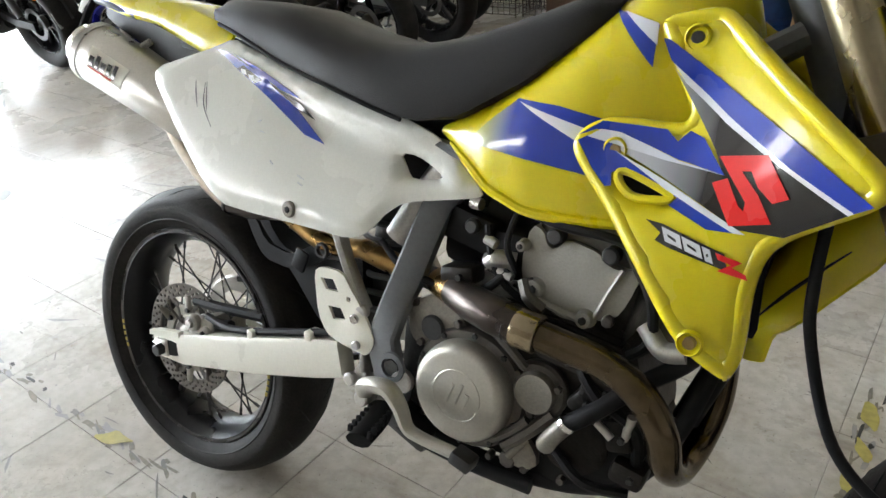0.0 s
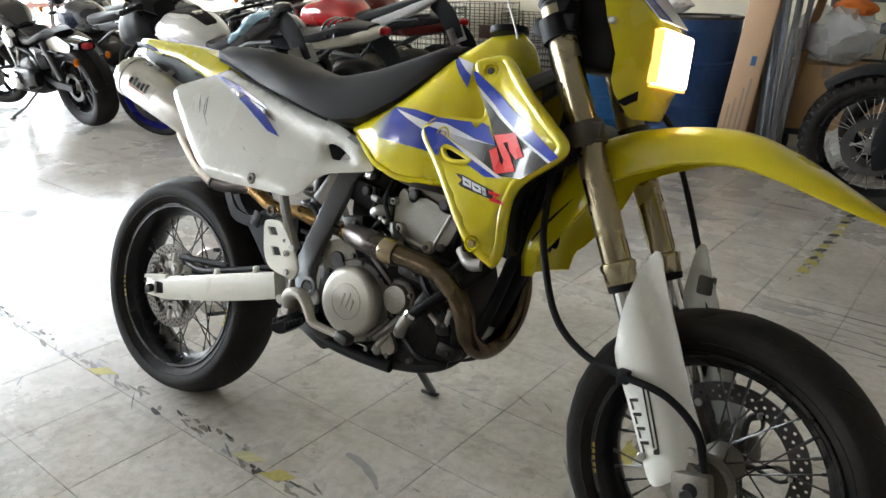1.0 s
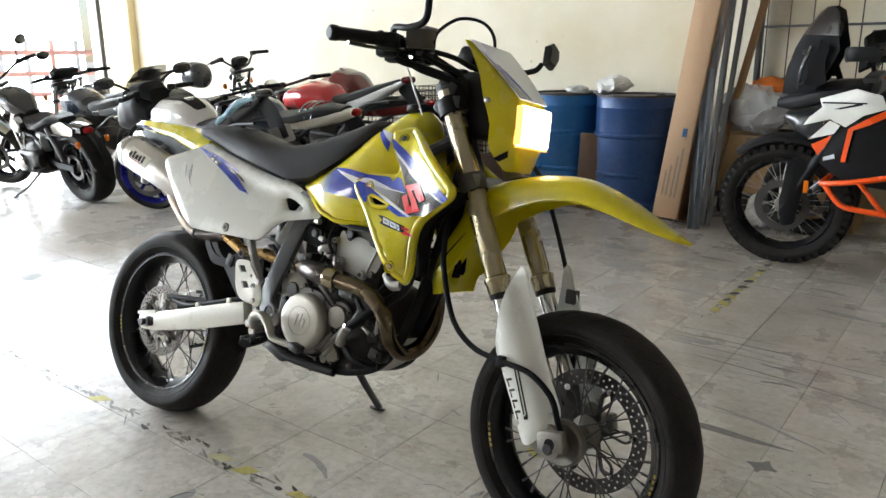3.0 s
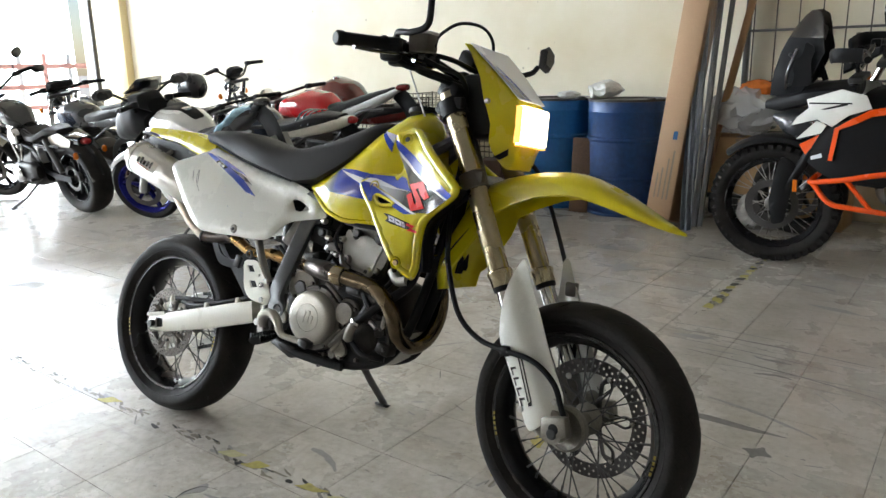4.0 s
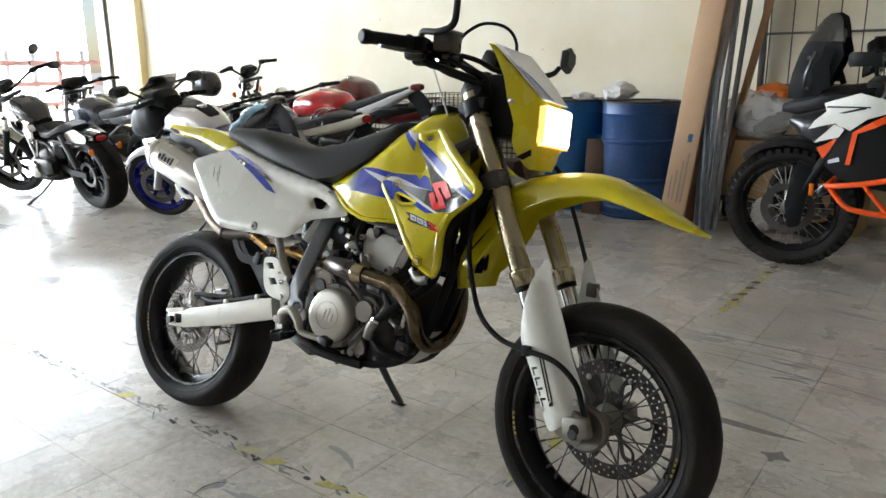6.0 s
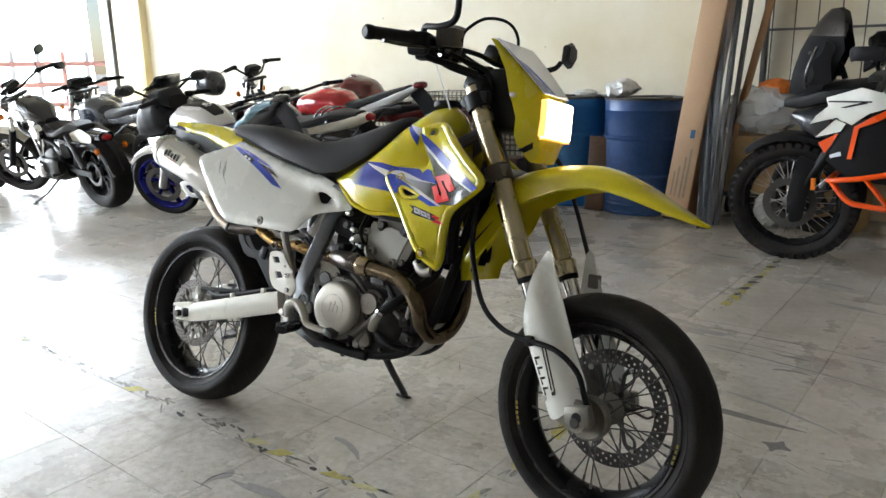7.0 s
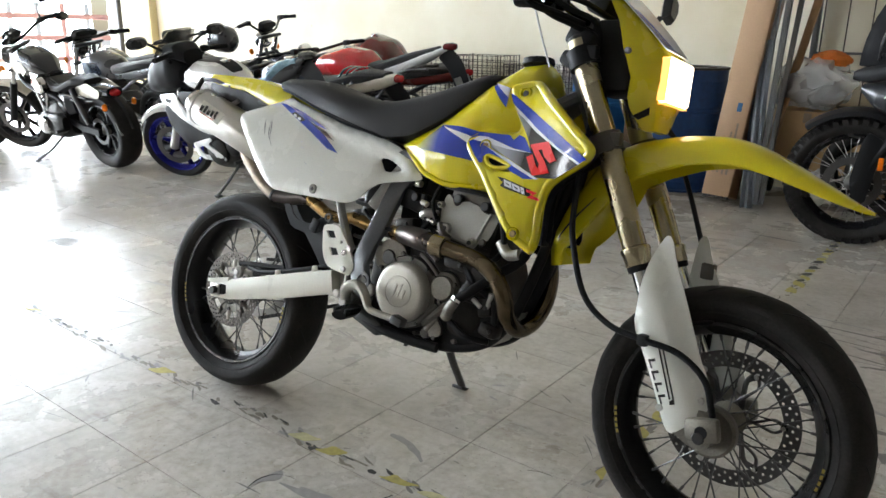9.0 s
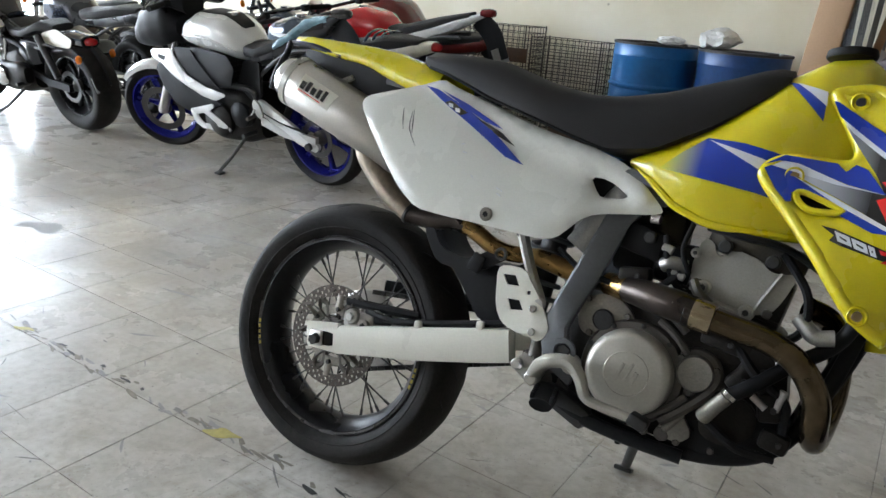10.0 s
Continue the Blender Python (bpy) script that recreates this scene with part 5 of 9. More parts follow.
# radiator shrouds
SHROUD_OUT = [(0.908, 0.995), (0.911, 1.007), (0.925, 1.015), (0.981, 1.026), (1.007, 1.007), (1.069, 0.958), (1.186, 0.868), (1.184, 0.840), (1.104, 0.786), (1.082, 0.762), (1.076, 0.720), (1.080, 0.640), (1.069, 0.608), (1.056, 0.612), (1.014, 0.637), (0.990, 0.662), (0.944, 0.718), (0.887, 0.779), (0.841, 0.824), (0.827, 0.846), (0.835, 0.866), (0.851, 0.880), (0.881, 0.890), (0.922, 0.889), (0.950, 0.889), (0.963, 0.892), (0.966, 0.905), (0.950, 0.930), (0.929, 0.965)]
SHROUD_HOLE = [(0.894, 0.823), (0.904, 0.829), (0.964, 0.810), (0.969, 0.806), (0.960, 0.801), (0.922, 0.797), (0.903, 0.808)]
m, nt, bsdf = nodes_of("grey_fade_decal")
tcn, sep, rmp = nt.nodes.new("ShaderNodeTexCoord"), nt.nodes.new("ShaderNodeSeparateXYZ"), nt.nodes.new("ShaderNodeValToRGB")
nt.links.new(tcn.outputs["Object"], sep.inputs[0])
mrn = nt.nodes.new("ShaderNodeMapRange")
mrn.inputs["From Min"].default_value, mrn.inputs["From Max"].default_value = 0.905, 1.005
nt.links.new(sep.outputs["X"], mrn.inputs["Value"])
nt.links.new(mrn.outputs[0], rmp.inputs[0])
rmp.color_ramp.elements[0].color, rmp.color_ramp.elements[1].color = (0.62, 0.63, 0.66, 1), (0.009, 0.009, 0.010, 1)
nt.links.new(rmp.outputs[0], bsdf.inputs["Base Color"])
bsdf.inputs["Roughness"].default_value = 0.2
bsdf.inputs["Coat Weight"].default_value = 0.9
GREY_FADE = m
for s in (-1, 1):
    sh = part("radiator_shroud", sheet(B(), SHROUD_OUT, sided(shroud_y, s), 0.005, [SHROUD_HOLE], step=0.02, soft=2, roll=0.012, rim=0.016), YELLOW, moto, "yellow plastic radiator shroud with blue, black and red decals", sharp=60)
    decal("shroud_decal", [(0.917, 0.985), (0.925, 0.984), (1.012, 0.934), (1.096, 0.886), (1.172, 0.838), (1.156, 0.828), (1.089, 0.861), (1.012, 0.906), (0.932, 0.960)], shroud_y, BLUE, sh, s=s)
    decal("shroud_decal", [(0.935, 0.958), (1.012, 0.906), (1.089, 0.861), (1.156, 0.828), (1.151, 0.8245), (1.083, 0.8585), (1.012, 0.897), (0.955, 0.936)], shroud_y, DECAL_WHITE, sh, s=s)
    decal("shroud_decal", [(0.936, 0.954), (0.955, 0.936), (1.012, 0.897), (1.083, 0.8585), (1.151, 0.8245), (1.096, 0.788), (1.048, 0.786), (0.960, 0.824), (0.890, 0.852), (0.900, 0.862), (0.965, 0.848), (1.020, 0.842), (1.005, 0.868), (0.985, 0.893)], shroud_y, GREY_FADE, sh, lift=0.0017, s=s)
    decal("shroud_decal", [(0.838, 0.862), (0.866, 0.883), (0.945, 0.882), (0.960, 0.870), (0.972, 0.884), (0.990, 0.878), (1.022, 0.842), (0.965, 0.850), (0.889, 0.872), (0.860, 0.872)], shroud_y, BLUE, sh, lift=0.0028, s=s)
    decal("shroud_decal", [(0.850, 0.862), (0.866, 0.873), (0.890, 0.872), (0.966, 0.849), (1.020, 0.842), (0.950, 0.847), (0.885, 0.857)], shroud_y, DECAL_WHITE, sh, lift=0.0034, s=s)
    decal("shroud_decal", [(0.839, 0.856), (0.850, 0.863), (0.885, 0.857), (0.892, 0.847), (0.960, 0.816), (1.045, 0.782), (1.015, 0.780), (0.966, 0.798), (0.974, 0.808), (0.905, 0.832), (0.889, 0.823), (0.892, 0.808), (0.884, 0.806), (0.862, 0.826)], shroud_y, BLUE, sh, lift=0.0028, s=s)
    decal("shroud_decal", [(0.887, 0.850), (0.957, 0.824), (1.057, 0.783), (1.044, 0.782), (0.958, 0.815)], shroud_y, DECAL_WHITE, sh, lift=0.0034, s=s)
    decal("shroud_mark", [(1.012, 0.862), (1.064, 0.872), (1.094, 0.830), (1.078, 0.822), (1.060, 0.836), (1.050, 0.852), (1.040, 0.850), (1.062, 0.828), (1.081, 0.800), (1.038, 0.789), (1.010, 0.832), (1.026, 0.840), (1.043, 0.813), (1.050, 0.808), (1.050, 0.818)], shroud_y, DECAL_RED, sh, lift=0.0042, label="red zigzag maker's shape", s=s, step=0.008)
    rim_pts = dense(SHROUD_OUT, 0.012, 2)
    border = []
    for k in range(len(rim_pts)):
        (xa, za), (xb, zb) = rim_pts[k - 1], rim_pts[(k + 1) % len(rim_pts)]
        ln = max(1e-6, math.hypot(xb - xa, zb - za))
        nx, nz = (zb - za) / ln, -(xb - xa) / ln
        x, z = rim_pts[k]
        if not inside((x + nx * 0.004, z + nz * 0.004), rim_pts):
            nx, nz = -nx, -nz
        x, z = x + nx * 0.0115, z + nz * 0.0115
        border.append((x, (shroud_y(x, z) + 0.0117) * -s, z))
    part("shroud_border", tube(B(), border + border[:2], 0.0122, 12, n=2), YELLOW, sh, "raised yellow edge")
    part("duct_back", sheet(B(), [(0.892, 0.823), (0.904, 0.831), (0.966, 0.811), (0.971, 0.806), (0.960, 0.800), (0.922, 0.796), (0.902, 0.808)], sided(lambda x, z: shroud_y(x, z) + 0.0135, s), 0.001, step=0.02, soft=1), BLACK, sh)
    duct_rim = [(x, (shroud_y(x, z) + 0.0022) * -s, z) for x, z in dense(SHROUD_HOLE, 0.010, 2)]
    part("duct_rim", tube(B(), duct_rim + duct_rim[:2], 0.0058, 8, n=2), YELLOW, sh)
    # model mark: unlettered slanted bars
    decal("model_bar", [(0.944, 0.778), (0.966, 0.776), (1.000, 0.767), (1.040, 0.757), (1.046, 0.739), (1.012, 0.745), (0.975, 0.752), (0.960, 0.757), (0.965, 0.766)], shroud_y, DECAL_BLACK, sh, lift=0.0016, s=s)
    for k, ln in ((0, 0.0225), (1, 0.0225), (2, 0.010)):
        x0, z0 = 0.9645 + 0.0245 * k, 0.7735 - 0.0062 * k
        decal("model_bar", [(x0, z0), (x0 + ln, z0 - 0.26 * ln), (x0 + ln + 0.0065, z0 - 0.26 * ln - 0.0145), (x0 + 0.0075, z0 - 0.0155)], shroud_y, DECAL_WHITE, sh, lift=0.0022, s=s)
        decal("model_bar", [(x0 + 0.0085, z0 - 0.0070), (x0 + ln - 0.003, z0 - 0.26 * ln - 0.0055), (x0 + ln - 0.002, z0 - 0.26 * ln - 0.0085), (x0 + 0.0100, z0 - 0.0100)], shroud_y, DECAL_BLACK, sh, lift=0.0028, s=s)
    decal("model_bar", [(1.030, 0.757), (1.060, 0.7515), (1.050, 0.744), (1.066, 0.739), (1.069, 0.7335), (1.036, 0.7375), (1.049, 0.747), (1.034, 0.750)], shroud_y, DECAL_RED, sh, lift=0.0026, s=s)
    for x, z in ((0.956, 0.988), (0.887, 0.850), (1.023, 0.650)):
        y = shroud_y(x, z)
        n0 = (x, (y - 0.0005) * -s, z)
        rimr = part("bolt_cup", lathe(B(), [(0.0105, -0.002), (0.0135, 0.0035), (0.0155, 0.0015), (0.0165, -0.002)], n0, (0, s, 0), 24, ring=True), YELLOW, sh)
        part("shroud_bolt", disc(B(), (x, (y + 0.006) * -s, z), (x, (y - 0.0030) * -s, z), 0.0080, 14, 0.002), DARK_STEEL if z > 0.9 else COLLAR, sh)
    # radiator behind the shroud
    bm = B()
    box(bm, (1.010, s * 0.078, 0.78), (0.036, 0.078, 0.24), 0.008, turn(0, -14, 0))
    rad = part("radiator", bm, BLACK, moto, "black radiator core")
    bm = B()
    for k in range(9):
        box(bm, (1.030 - 0.0068 * (k - 4), s * 0.078, 0.78 + 0.025 * (k - 4)), (0.010, 0.080, 0.006), 0.001, turn(0, 20, 0))
    part("radiator_louvre", bm, BLACK_GLOSS, rad)
    bm = B()
    sheet(bm, [(1.182, 0.862), (1.182, 0.842), (1.104, 0.788), (1.082, 0.765), (1.077, 0.72), (1.081, 0.64), (1.065, 0.64), (1.060, 0.72), (1.066, 0.775), (1.09, 0.80)], lambda u, v, o: Vector((u, s * (0.088 + 0.02 * ((v - 0.6) / 0.26)) - s * o, v)), 0.004, step=0.03, soft=1)
    part("radiator_guard", bm, BLACK, rad)
    # black inner panel that closes the gap between shroud and mudguard
    secs = []
    for x, z, y0, y1 in ((1.176, 0.860, 0.150, 0.110), (1.150, 0.828, 0.148, 0.095), (1.100, 0.790, 0.146, 0.085), (1.078, 0.755, 0.144, 0.080), (1.070, 0.71, 0.140, 0.076), (1.070, 0.655, 0.128, 0.070), (1.066, 0.63, 0.118, 0.068)):
        y0 = min(y0, -shroud_y(x, max(z, 0.62)) - 0.004)
        secs.append([(x, s * y0, z), (x - 0.004, s * y1, z), (x - 0.012, s * y1, z), (x - 0.008, s * y0, z)])
    part("inner_panel", loft(B(), secs), BLACK, rad, "black plastic panel beside the radiator")

# rear mudguard
RX_ = [-0.300, -0.24, -0.15, -0.05, 0.03, 0.10, 0.16]
RT = [1.004, 1.004, 1.000, 0.996, 0.988, 0.972, 0.955]
RS = [0.990, 0.978, 0.962, 0.952, 0.925, 0.905, 0.915]
RW = [0.030, 0.060, 0.075, 0.080, 0.084, 0.090, 0.092]
secs = []
for x in np.linspace(RX_[0], RX_[-1], 22):
    t, b, w = (float(np.interp(x, RX_, v)) for v in (RT, RS, RW))
    up = [(-w, b), (-0.97 * w, b + 0.4 * (t - b)), (-0.82 * w, t - 0.10 * (t - b)), (-0.5 * w, t), (0, t + 0.002), (0.5 * w, t), (0.82 * w, t - 0.10 * (t - b)), (0.97 * w, b + 0.4 * (t - b)), (w, b)]
    secs.append([(x, y, z) for y, z in up] + [(x, y * 0.95, z - 0.004) for y, z in up[::-1]])
part("rear_mudguard", loft(B(), secs), YELLOW, moto, "yellow plastic rear mudguard", sharp=55)
bm = B()
secs = []
for x, t, b, w in ((-0.245, 0.970, 0.955, 0.05), (-0.19, 0.968, 0.935, 0.062), (-0.08, 0.952, 0.90, 0.07), (0.0, 0.93, 0.872, 0.075), (0.10, 0.90, 0.80, 0.075), (0.2, 0.88, 0.74, 0.07)):
    secs.append([(x, -w, b), (x, -w, t), (x, w, t), (x, w, b)])
part("under_tail", loft(bm, secs), BLACK, moto, "black under-tail tray")
bm = B()
tube(bm, [(-0.315, -0.03, 0.985), (-0.295, -0.06, 0.955), (-0.30, -0.08, 0.90), (-0.30, -0.085, 0.86)], 0.008, 8)
tube(bm, [(-0.31, -0.03, 0.985), (-0.22, -0.06, 0.978), (-0.12, -0.07, 0.96)], 0.007, 8)
part("tail_bracket", bm, BLACK, moto, "black tail bracket bar")
part("tail_spring", tube(B(), [(-0.12 + 0.045 * t, -0.075 + 0.006 * math.cos(50 * t), 0.895 + 0.02 * t + 0.006 * math.sin(50 * t)) for t in np.linspace(0, 1, 50)], 0.002, 5, n=1), STEEL, moto)

# fork, in the steered part of the bike
def fork_x(z):
    return 1.303 + (0.648 - z) * 0.47


def FM(bm):
    return moved(bm, STEER)


FD = Vector((0.47, 0, -1)).normalized()
for s in (-1, 1):
    y = s * 0.102
    P = lambda z: Vector((fork_x(z), y, z))
    leg = part("fork_tube", FM(tube(B(), [P(1.125), P(0.640)], 0.0275, 28, n=1)), GOLD, moto, "gold upper fork tube")
    bm = B()
    tube(bm, [P(0.95), P(0.86)], 0.0285, 24, n=1)
    part("fork_clamp_sleeve", FM(bm), GOLD, leg)
    part("fork_collar", FM(lathe(B(), [(0.0275, -0.008), (0.033, -0.004), (0.034, 0.004), (0.031, 0.012), (0.030, 0.034), (0.027, 0.038)], P(0.665), FD, 28)), GOLD, leg, "gold seal collar")
    part("dust_seal", FM(lathe(B(), [(0.022, 0.0), (0.029, 0.0), (0.028, 0.012), (0.022, 0.014)], P(0.632), FD, 24, ring=True)), BLACK, leg)
    part("fork_slider", FM(tube(B(), [P(0.645), P(0.30)], 0.0225, 20, n=1)), CHROME, leg, "chromed lower fork leg")
    part("fork_cap", FM(lathe(B(), [(0.0275, 0), (0.028, 0.006), (0.022, 0.012), (0.0, 0.012)], P(1.125), -FD, 24)), DARK_STEEL, leg)
    bm = B()
    box(bm, (1.484, y, 0.322), (0.06, 0.05, 0.085), 0.012, turn(0, 26, 0))
    tube(bm, [(1.510, y - s * 0.02, 0.306), (1.510, y + s * 0.034, 0.306)], 0.026, 16, n=1)
    box(bm, (1.512, s * 0.126, 0.322), (0.072, 0.03, 0.052), 0.010, turn(0, -12, 0))
    part("axle_lug", FM(bm), ALLOY_DIM, leg, "dull alloy axle lug")
    part("axle_bore", FM(disc(B(), (1.514, s * 0.136, 0.319), (1.514, s * 0.1425, 0.319), 0.0135, 20, 0.001)), BLACK, leg, "dark axle bore")
    part("axle_end", FM(disc(B(), (1.510, y + s * 0.030, 0.306), (1.510, y + s * 0.042, 0.306), 0.014, 14)), DARK_STEEL, leg)
    # white guard curling round the slider
    def guard_place(u, v, o, s=s):
        d = (u - fork_x(v)) * 0.9
        return Vector((u, s * (0.098 + 0.044 * math.sqrt(max(0.05, 1 - (min(abs(d), 0.062) / 0.066) ** 2)) + o), v))
    outline = [(1.362, 0.708), (1.347, 0.66), (1.337, 0.606), (1.331, 0.504), (1.362, 0.45), (1.395, 0.388), (1.437, 0.300), (1.455, 0.296), (1.490, 0.33), (1.513, 0.36), (1.518, 0.389), (1.497, 0.43), (1.478, 0.463), (1.435, 0.566), (1.395, 0.655), (1.378, 0.708)]
    fg = part("fork_guard", FM(sheet(B(), outline, guard_place, 0.004, step=0.016, soft=1, roll=0.003)), WHITE, moto, "white plastic fork guard", sharp=60)
    bm = B()
    raised = lambda u, v, o: guard_place(u, v, 0.0012 + o)
    ax_, az_ = 0.0112, -0.0232
    for k in range(4):
        x0, z0 = 1.3785 + ax_ * k, 0.4400 + az_ * k
        sheet(bm, [(x0, z0), (x0 + 0.016, z0 + 0.0065), (x0 + 0.0185, z0 + 0.001), (x0 + 0.0025, z0 - 0.0055)], raised, 0.0006, step=0.01, soft=0)
        sheet(bm, [(x0 + 0.0035, z0 - 0.0055), (x0 + 0.0075, z0 - 0.004), (x0 + 0.0135, z0 - 0.0165), (x0 + 0.0095, z0 - 0.018)], raised, 0.0006, step=0.01, soft=0)
    sheet(bm, [(1.395, 0.478), (1.398, 0.4795), (1.4415, 0.3695), (1.4385, 0.368)], raised, 0.0006, step=0.012, soft=0)
    sheet(bm, [(1.405, 0.474), (1.408, 0.4755), (1.4490, 0.3720), (1.4520, 0.3610), (1.4420, 0.3570), (1.4400, 0.3640), (1.4460, 0.3705)], raised, 0.0006, step=0.012, soft=0)
    part("guard_print", FM(bm), DECAL_BLACK, fg, "black print bars")
    for x, z in ((1.497, 0.378), (1.354, 0.482), (1.420, 0.345)):
        d = guard_place(x, z, 0.0)
        part("guard_bolt", FM(disc(B(), d, d + Vector((0, s * 0.006, 0)), 0.008, 12, 0.002)), STEEL, fg)
# triple clamps
for z, name in ((1.085, "upper_clamp"), (0.893, "lower_clamp")):
    bm = B()
    c = Vector((fork_x(z), 0, z))
    for s in (-1, 1):
        tube(bm, [c + Vector((0, s * 0.102, 0)) - FD * 0.022, c + Vector((0, s * 0.102, 0)) + FD * 0.022], 0.037, 24, n=1)
        box(bm, c + Vector((0.028, s * 0.118, 0.012)), (0.03, 0.02, 0.03), 0.004)
    box(bm, c + Vector((-0.028, 0, -0.008)), (0.09, 0.20, 0.036), 0.01, turn(0, 26, 0))
    part(name, FM(bm), ALLOY_DULL if z < 1 else BLACK, moto, "dull alloy fork clamp" if z < 1 else "black fork clamp")
part("axle", FM(tube(B(), [(1.510, -0.13, 0.306), (1.510, 0.13, 0.306)], 0.011, 12, n=1)), STEEL, moto)
part("speed_drive", FM(lathe(B(), [(0.02, 0.0), (0.052, 0.0), (0.056, 0.006), (0.056, 0.026), (0.050, 0.030), (0.046, 0.026), (0.030, 0.022), (0.0, 0.022)], (1.512, -0.056, 0.308), (0, -1, 0), 32)), ALLOY_DIM, moto, "round alloy speedometer drive")
bm = B()
box(bm, (1.425, 0.085, 0.36), (0.07, 0.05, 0.10), 0.015, turn(0, -20, 0))
part("front_caliper", FM(bm), ALLOY_DULL, moto, "grey front brake caliper")

# front mudguard
FXP = [(1.054, 0.585), (1.044, 0.650), (1.068, 0.72), (1.114, 0.80), (1.160, 0.870), (1.232, 0.907), (1.31, 0.926), (1.371, 0.934), (1.454, 0.933), (1.535, 0.908), (1.628, 0.861), (1.695, 0.826), (1.732, 0.809)]
FW = [0.076, 0.084, 0.088, 0.084, 0.074, 0.075, 0.075, 0.074, 0.074, 0.070, 0.052, 0.026, 0.004]
FDp = [0.040, 0.066, 0.084, 0.094, 0.090, 0.085, 0.075, 0.066, 0.058, 0.045, 0.026, 0.012, 0.003]
line = curve([(x, 0, z) for x, z in FXP], 4)
secs = []
for i, p in enumerate(line):
    d = (line[min(i + 1, len(line) - 1)] - line[max(i - 1, 0)]).normalized()
    nrm = Vector((-d.z, 0, d.x))
    u = i / (len(line) - 1) * (len(FW) - 1)
    w, dp = float(np.interp(u, range(len(FW)), FW)), float(np.interp(u, range(len(FW)), FDp))
    up = [(-w, -dp), (-0.985 * w, -0.62 * dp), (-0.90 * w, -0.30 * dp), (-0.62 * w, -0.07 * dp), (-0.3 * w, -0.02 * dp), (0, 0)]
    up = up + [(-a, b) for a, b in up[-2::-1]]
    secs.append([p + Vector((0, a, 0)) + nrm * b for a, b in up] + [p + Vector((0, a * 0.94, 0)) + nrm * (b - 0.004) for a, b in up[::-1]])
fm = part("front_mudguard", FM(loft(B(), secs)), YELLOW, moto, "long yellow plastic front mudguard", sharp=50)
bm = B()
slot = []
for i in range(5, 13):
    u = i / (len(line) - 1) * (len(FW) - 1)
    d = (line[i + 1] - line[i - 1]).normalized()
    depth = 0.036 + 0.004 * (i - 5)
    wall = float(np.interp(depth / float(np.interp(u, range(len(FW)), FDp)), [0.07, 0.30, 0.62, 1.0], [0.62, 0.90, 0.985, 1.0]))
    slot.append(line[i] + Vector((0, -wall * float(np.interp(u, range(len(FW)), FW)) - 0.0006, 0)) + Vector((d.z, 0, -d.x)) * depth)
tube(bm, slot, [0.0008, 0.0024, 0.0024, 0.0008], 8)
part("mudguard_slot", FM(bm), BLACK, fm)

# headlight mask: wide at the back, narrowing to the lamp
MASK = ((1.260, 1.110, 0.094, 1.118, 0.092), (1.23, 1.138, 0.097, 1.152, 0.090), (1.17, 1.174, 0.099, 1.216, 0.078), (1.108, 1.194, 0.100, 1.276, 0.064), (1.086, 1.205, 0.099, 1.288, 0.060), (1.046, 1.220, 0.098, 1.290, 0.059), (1.001, 1.218, 0.096, 1.286, 0.058), (0.978, 1.222, 0.086, 1.276, 0.055), (0.952, 1.236, 0.070, 1.272, 0.048), (0.934, 1.246, 0.052, 1.268, 0.040))
secs = []
for z, xb, wb, xf, wf in MASK:
    pts = [(xb, -wb), (xb + 0.4 * (xf - xb), -wb - 0.35 * (wf - wb) - 0.001), (xf - 0.006, -wf - 0.002), (xf, -wf + 0.004), (xf + 0.003, -wf * 0.5), (xf + 0.004, 0)]
    ring = pts + [(x, -y) for x, y in pts[-2::-1]] + [(xb + 0.004, wb - 0.006), (xb + 0.004, -wb + 0.006)]
    secs.append([(x, y, z) for x, y in ring])
mask = part("headlight_mask", FM(loft(B(), secs)), YELLOW, moto, "yellow headlight mask with white number plate", sharp=40)


def plate_place(q, v, o):
    """q across from -1 to 1, v up the sloping plate from 0 to 1."""
    z = 1.110 + 0.150 * v
    x = float(np.interp(z, [1.108, 1.17, 1.23, 1.260], [1.276, 1.216, 1.152, 1.118]))
    w = float(np.interp(z, [1.108, 1.17, 1.23, 1.260], [0.063, 0.077, 0.089, 0.091]))
    return Vector((x + 0.0065 + o * 0.7, q * w, z + 0.0035 + o * 0.7))


plate_panel = part("number_plate_panel", FM(sheet(B(), [(-0.97, 0.0), (0.97, 0.0), (0.97, 0.99), (-0.97, 0.99)], plate_place, 0.002, step=0.15, soft=0)), PLATE_DECAL, mask, "plain white plate")
for pts in ([(-0.96, 0.78), (-0.96, 0.02), (-0.46, 0.02), (-0.74, 0.42)], [(-0.36, 0.02), (-0.22, 0.02), (-0.68, 0.56), (-0.74, 0.60)], [(-0.14, 0.02), (-0.04, 0.02), (-0.60, 0.56), (-0.64, 0.60)]):
    part("plate_stripe", FM(sheet(B(), pts, lambda u, v, o: plate_place(u, v, 0.0014 + o), 0.0006, step=0.15, soft=0)), BLUE, plate_panel)
bm = B()
secs = []
for x, w, z0, z1 in ((1.262, 0.0625, 0.998, 1.099), (1.293, 0.0615, 0.999, 1.098), (1.2985, 0.059, 1.003, 1.094), (1.300, 0.050, 1.012, 1.085)):
    zc, hh = (z0 + z1) / 2, (z1 - z0) / 2
    secs.append([(x, w * sx, zc + hh * sz) for sx, sz in ((-1, -0.93), (-0.95, -1), (0.95, -1), (1, -0.93), (1, 0.93), (0.95, 1), (-0.95, 1), (-1, 0.93))])
part("headlight_lens", FM(loft(bm, secs)), LAMP, mask, "lit warm white headlight", sharp=30)
